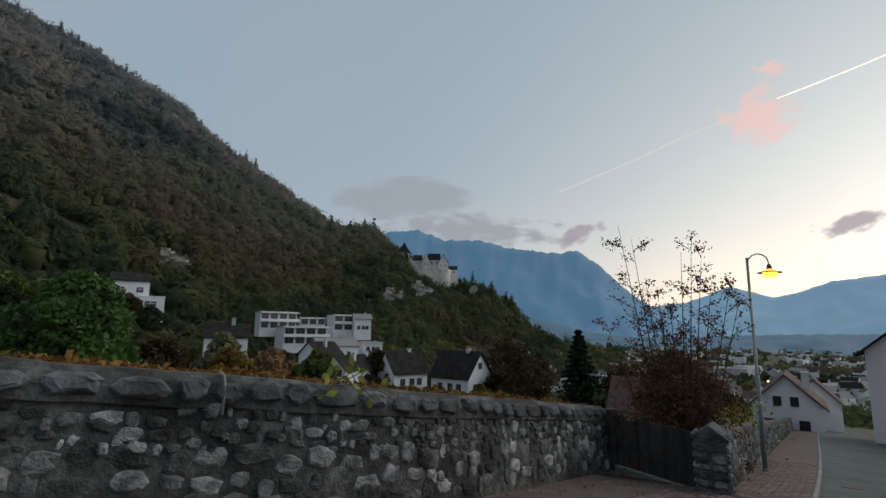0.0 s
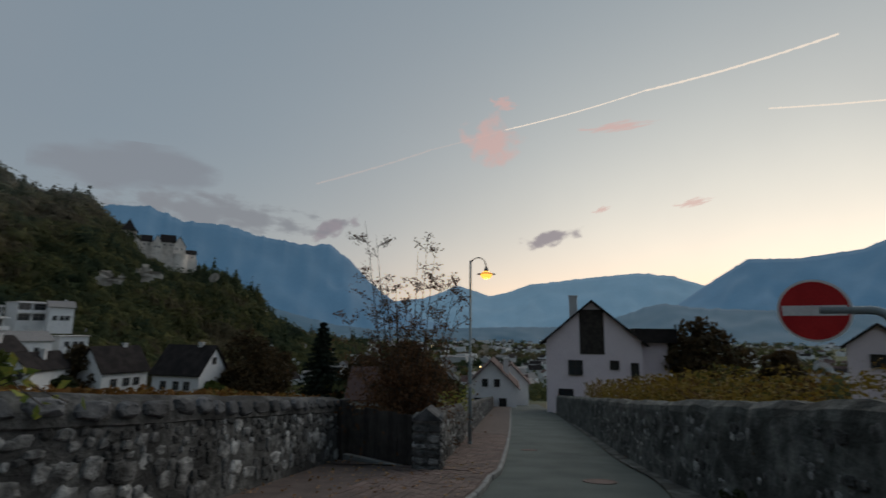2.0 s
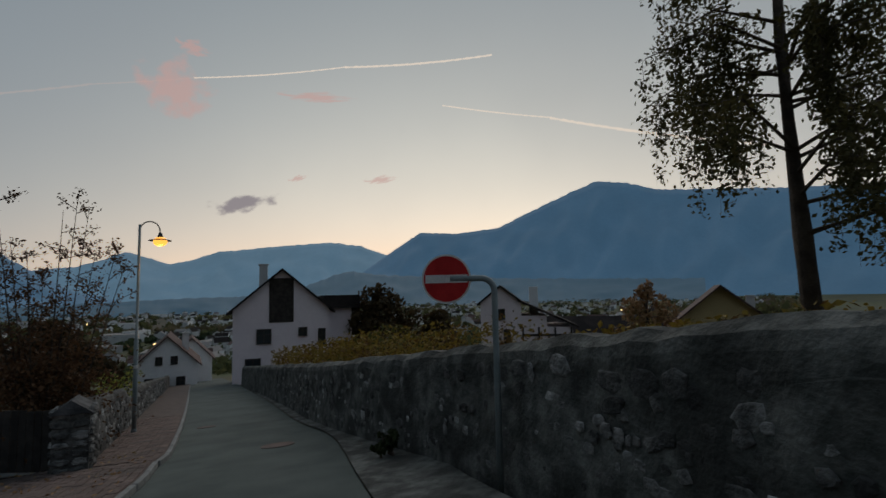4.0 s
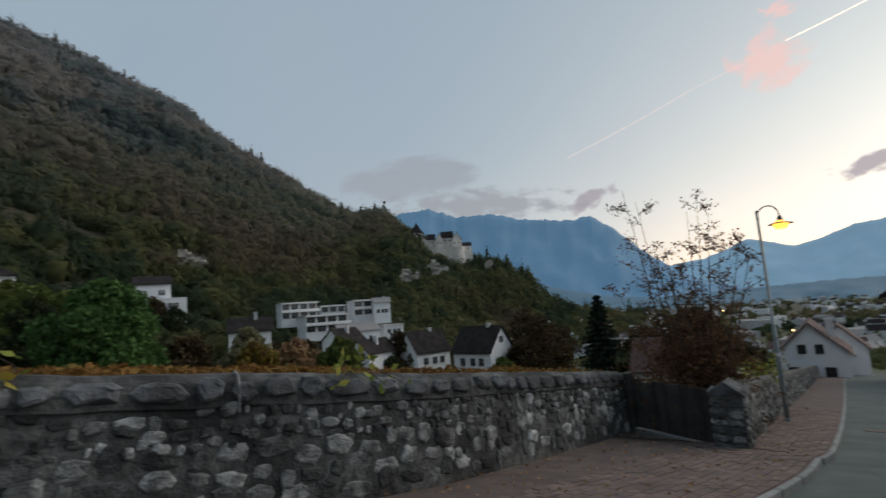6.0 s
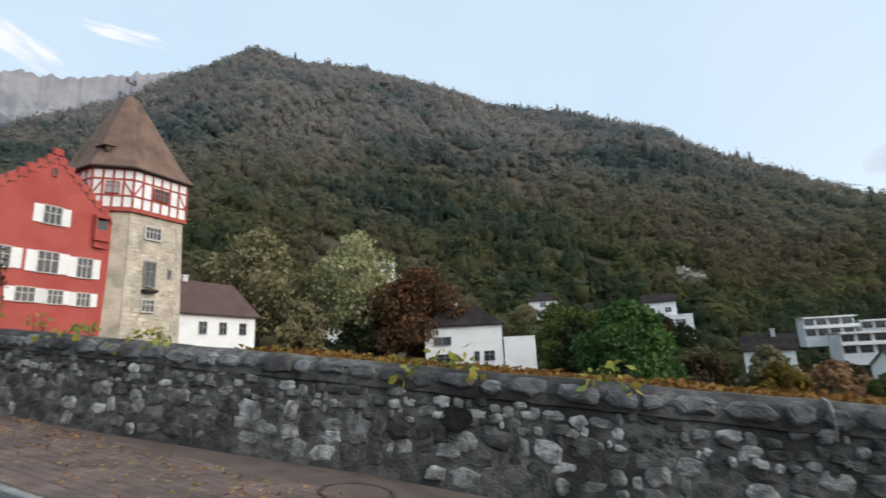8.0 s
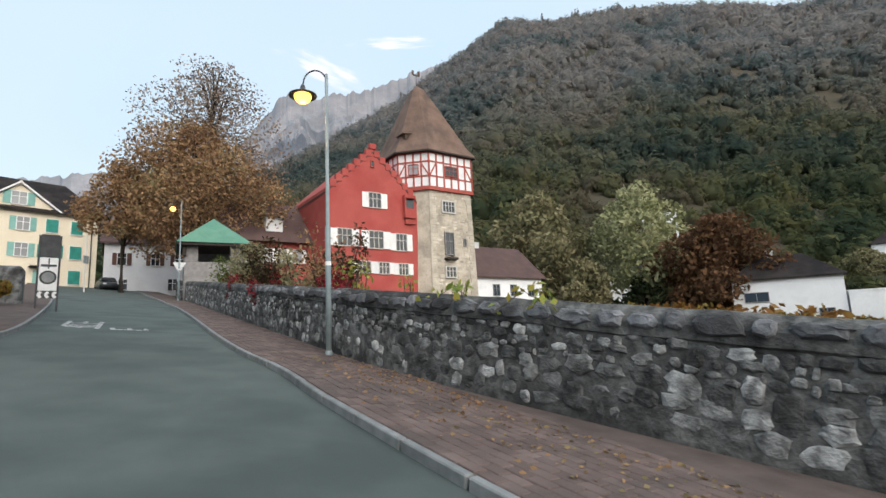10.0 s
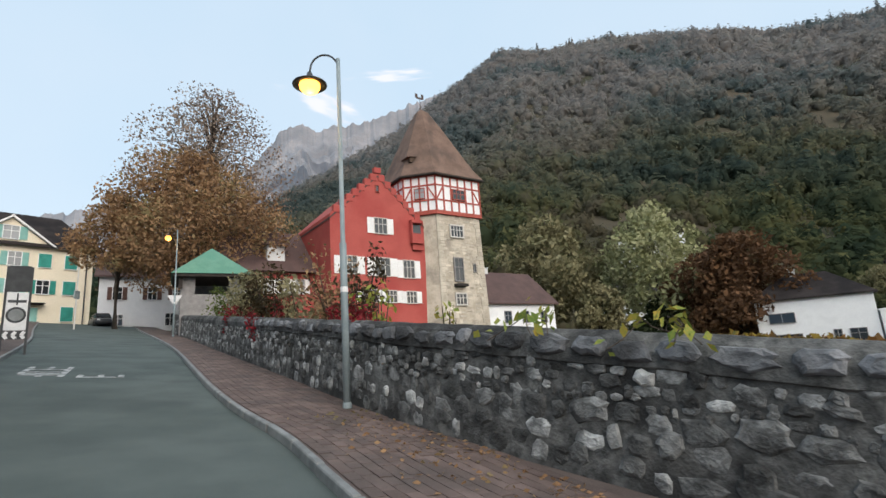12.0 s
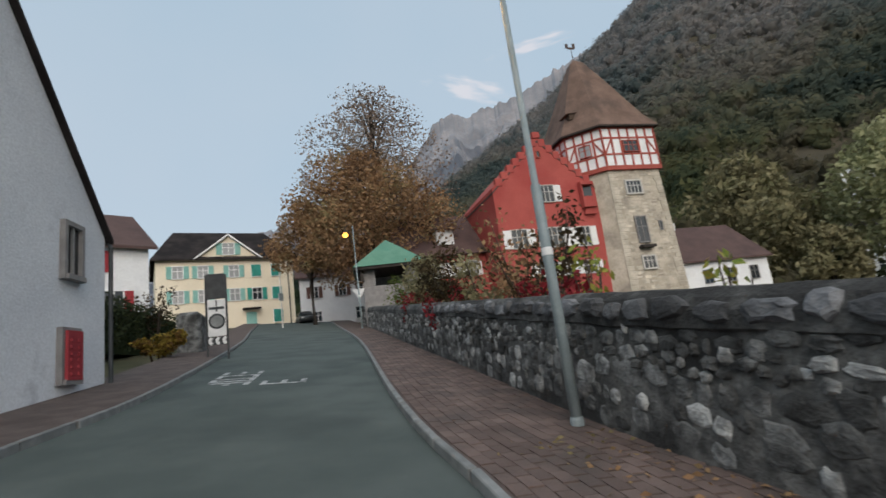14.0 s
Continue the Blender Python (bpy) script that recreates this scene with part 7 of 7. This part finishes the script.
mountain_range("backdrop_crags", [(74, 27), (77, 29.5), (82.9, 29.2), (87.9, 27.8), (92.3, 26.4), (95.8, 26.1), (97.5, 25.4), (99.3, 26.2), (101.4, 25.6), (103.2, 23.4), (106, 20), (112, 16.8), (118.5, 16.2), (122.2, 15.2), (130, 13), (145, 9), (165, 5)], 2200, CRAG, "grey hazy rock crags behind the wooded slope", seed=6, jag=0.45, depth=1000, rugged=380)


# ---- clouds and vapour trails, far off ----
def cloud_mat(name, col, density, sx, sy, cut, strength=1.0, trail=False):
    m = bpy.data.materials.new(name)
    m.use_nodes = True
    n, l = m.node_tree.nodes, m.node_tree.links
    n.remove(n["Principled BSDF"])
    uv = n.new("ShaderNodeUVMap")
    uv.uv_map = "flat"
    mp = n.new("ShaderNodeMapping")
    mp.inputs["Scale"].default_value = (sx, sy, 1)
    mp.inputs["Location"].default_value = (len(name) * 1.7, cut * 9, 0)
    l.new(uv.outputs[0], mp.inputs[0])
    t = n.new("ShaderNodeTexNoise")
    t.inputs["Scale"].default_value, t.inputs["Detail"].default_value = 1.0, 7
    l.new(mp.outputs[0], t.inputs[0])
    c = n.new("ShaderNodeVectorMath")
    c.operation = "SUBTRACT"
    l.new(uv.outputs[0], c.inputs[0])
    c.inputs[1].default_value = (0.5, 0.5, 0)
    sq = n.new("ShaderNodeVectorMath")
    sq.operation = "MULTIPLY"
    l.new(c.outputs[0], sq.inputs[0])
    sq.inputs[1].default_value = (0.15 if trail else 2.0, 2.0, 0)
    ln = n.new("ShaderNodeVectorMath")
    ln.operation = "LENGTH"
    l.new(sq.outputs[0], ln.inputs[0])
    a = n.new("ShaderNodeMath")
    a.operation = "MULTIPLY_ADD"
    l.new(ln.outputs["Value"], a.inputs[0])
    a.inputs[1].default_value = -0.5
    l.new(t.outputs[0], a.inputs[2])
    r = n.new("ShaderNodeMapRange")
    r.interpolation_type = "SMOOTHSTEP"
    l.new(a.outputs[0], r.inputs[0])
    r.inputs[1].default_value, r.inputs[2].default_value, r.inputs[4].default_value = cut, cut + 0.28, density
    # sunset tint and brightness are put in as emission; strips take no light
    em = n.new("ShaderNodeEmission")
    em.inputs[0].default_value, em.inputs[1].default_value = (*col, 1), strength
    tr = n.new("ShaderNodeBsdfTransparent")
    mx = n.new("ShaderNodeMixShader")
    l.new(r.outputs[0], mx.inputs[0])
    l.new(tr.outputs[0], mx.inputs[1])
    l.new(em.outputs[0], mx.inputs[2])
    l.new(mx.outputs[0], n["Material Output"].inputs[0])
    return m


def cloud(a0, e0, a1, e1, thick, material, label, r=4750):
    """A curved strip of cloud from one bearing and elevation to another, thick degrees high."""
    n = 24
    da, de = a1 - a0, e1 - e0
    L = math.hypot(da, de)
    na, ne = -de / L * thick / 2, da / L * thick / 2
    verts, uvs, faces = [], [], []
    for i in range(n + 1):
        for s in (-1, 1):
            a, e = radians(a0 + da * i / n + na * s), radians(e0 + de * i / n + ne * s)
            verts.append((-r * math.sin(a) * math.cos(e), r * math.cos(a) * math.cos(e), r * math.sin(e)))
            uvs.append((i / n, (s + 1) / 2))
    faces = [(2 * i, 2 * i + 1, 2 * i + 3, 2 * i + 2) for i in range(n)]
    ob = sheet("backdrop_cloud", verts, faces, material)
    lay = ob.data.uv_layers.new(name="flat")
    for lp in ob.data.loops:
        lay.data[lp.index].uv = uvs[lp.vertex_index]
    tagged(ob, label, "cloud", kind="structure")


PINKC = cloud_mat("pink_cloud", (1.0, 0.60, 0.54), 0.62, 4.2, 4.2, 0.15, 1.25)
PALEC = cloud_mat("pale_pink_cloud", (0.92, 0.80, 0.78), 0.4, 3, 3, 0.12)
GREYC = cloud_mat("grey_cloud", (0.42, 0.455, 0.52), 0.75, 2.2, 1.6, -0.06)
MAUVEC = cloud_mat("mauve_cloud", (0.50, 0.44, 0.50), 0.85, 4, 2, 0.02)
WISP = cloud_mat("wispy_cloud", (0.42, 0.44, 0.49), 0.8, 11, 4, 0.1)
TRAIL = cloud_mat("vapour_trail", (1.0, 0.86, 0.72), 0.85, 30, 1, 0.0, 1.75, True)
TRAILF = cloud_mat("faint_vapour_trail", (0.95, 0.80, 0.74), 0.42, 20, 1, 0.03, 1.15, True)
cloud(-29.5, 20.6, -39, 21.2, 8.5, PINKC, "small pink sunset cloud")
cloud(-43, 21.4, -54, 21.7, 1.6, PINKC, "faint pink cloud streak")
cloud(-33.6, 25.2, -38, 24.6, 2.2, PINKC, "faint pink cloud tuft")
cloud(-37.2, 9.4, -44.8, 10.7, 2.3, MAUVEC, "small mauve cloud low in the west")
cloud(-12.8, 9.8, -19.5, 12.0, 2.6, MAUVEC, "ragged mauve cloud")
cloud(12.0, 14.6, -4.5, 15.6, 4.8, GREYC, "lens-shaped grey cloud above the ridge")
cloud(12, 12.3, -20, 10.8, 5.0, WISP, "rippled wispy clouds above the range")
cloud(-14.2, 15.6, -27.3, 20.0, 0.24, TRAILF, "faint vapour trail")
cloud(-27.3, 20.0, -36.0, 22.1, 0.16, TRAILF, "faint vapour trail")
cloud(-36.0, 22.1, -52.0, 24.8, 0.17, TRAIL, "bright vapour trail")
cloud(-51.8, 24.75, -69, 25.9, 0.26, TRAIL, "bright vapour trail lit by the low sun")
cloud(-63, 21.0, -75.5, 19.0, 0.18, TRAIL, "bright vapour trail")
cloud(-75.3, 19.0, -97, 13.2, 0.34, TRAIL, "bright vapour trail lit by the low sun")
cloud(-45.2, 12.5, -47.9, 13.4, 0.9, PINKC, "tiny pink cloud")
cloud(-53.2, 12.6, -58.2, 13.4, 1.3, PINKC, "tiny pink cloud")
cloud(103, 30.6, 90.5, 26.4, 3.4, PALEC, "pale pink cloud streak over the crags")
cloud(95, 31.2, 82, 31.6, 1.8, PALEC, "pale pink cloud wisp")


# ---- pieces of walls and pavements ----
lay_stones(wall_1, WALL_LINE, 1.36, 1, 0.5, WALL_LINE.length - 0.2, (s_of(WALL_LINE, -10.6), s_of(WALL_LINE, -2.4)), 11, skip=0.03, proud=0.024)
coping(wall_1, WALL_LINE, 1.36, 1, s_of(WALL_LINE, -24), WALL_LINE.length - 0.3, 12)
lay_stones(wall_2, DOWN_LINE, 1.15, 1, 0.3, 40, None, 13, skip=0.15, proud=0.02)
lay_stones(wall_3, RIGHT_LINE, 1.38, -1, 5.5, 34, (s_of(RIGHT_LINE, 2.0), s_of(RIGHT_LINE, 9.0)), 14, skip=0.55, proud=0.009, big=0.85)
paver_rows()


def wall_details():
    # round drain opening low in the vineyard wall; a near-black plug paints its shade
    x, y, tx, ty = WALL_LINE.at(s_of(WALL_LINE, -7.05))
    m = Matrix.Translation((x - ty * 0.02, y + tx * 0.02, float(street(x, y)) + 0.78)) @ Matrix.Rotation(math.atan2(ty, tx), 4, "Z") @ Matrix.Rotation(radians(90), 4, "X") @ Matrix.Diagonal((1.25, 0.9, 1, 1))
    b = bmesh.new()
    lathe(b, [(0.17, -0.12), (0.17, 0.02), (0.1, 0.026), (0.012, 0.025)], 18, m)
    for v in b.verts:
        v.co += Vector((noise.noise(v.co * 9), noise.noise(v.co * 9 + Vector((5, 0, 0))), noise.noise(v.co * 9 + Vector((0, 5, 0))))) * 0.03
    part("drain_opening", b, HOLE_SHADE, wall_1, "dark round drain opening, its shade painted")
    # thin cable let down the wall face
    x, y, tx, ty = WALL_LINE.at(s_of(WALL_LINE, -3.75))
    g = float(street(x, y))
    pts = [(x - ty * d, y + tx * d, g + z) for d, z in ((0.25, 1.42), (0.06, 1.39), (0.0, 1.3), (-0.012, 1.18), (0.04, 1.02))]
    part("cable", tube(bmesh.new(), pts, [0.014] * len(pts), 6), FRAME_GREY, wall_1, "short grey cable end over the wall edge")


wall_details()
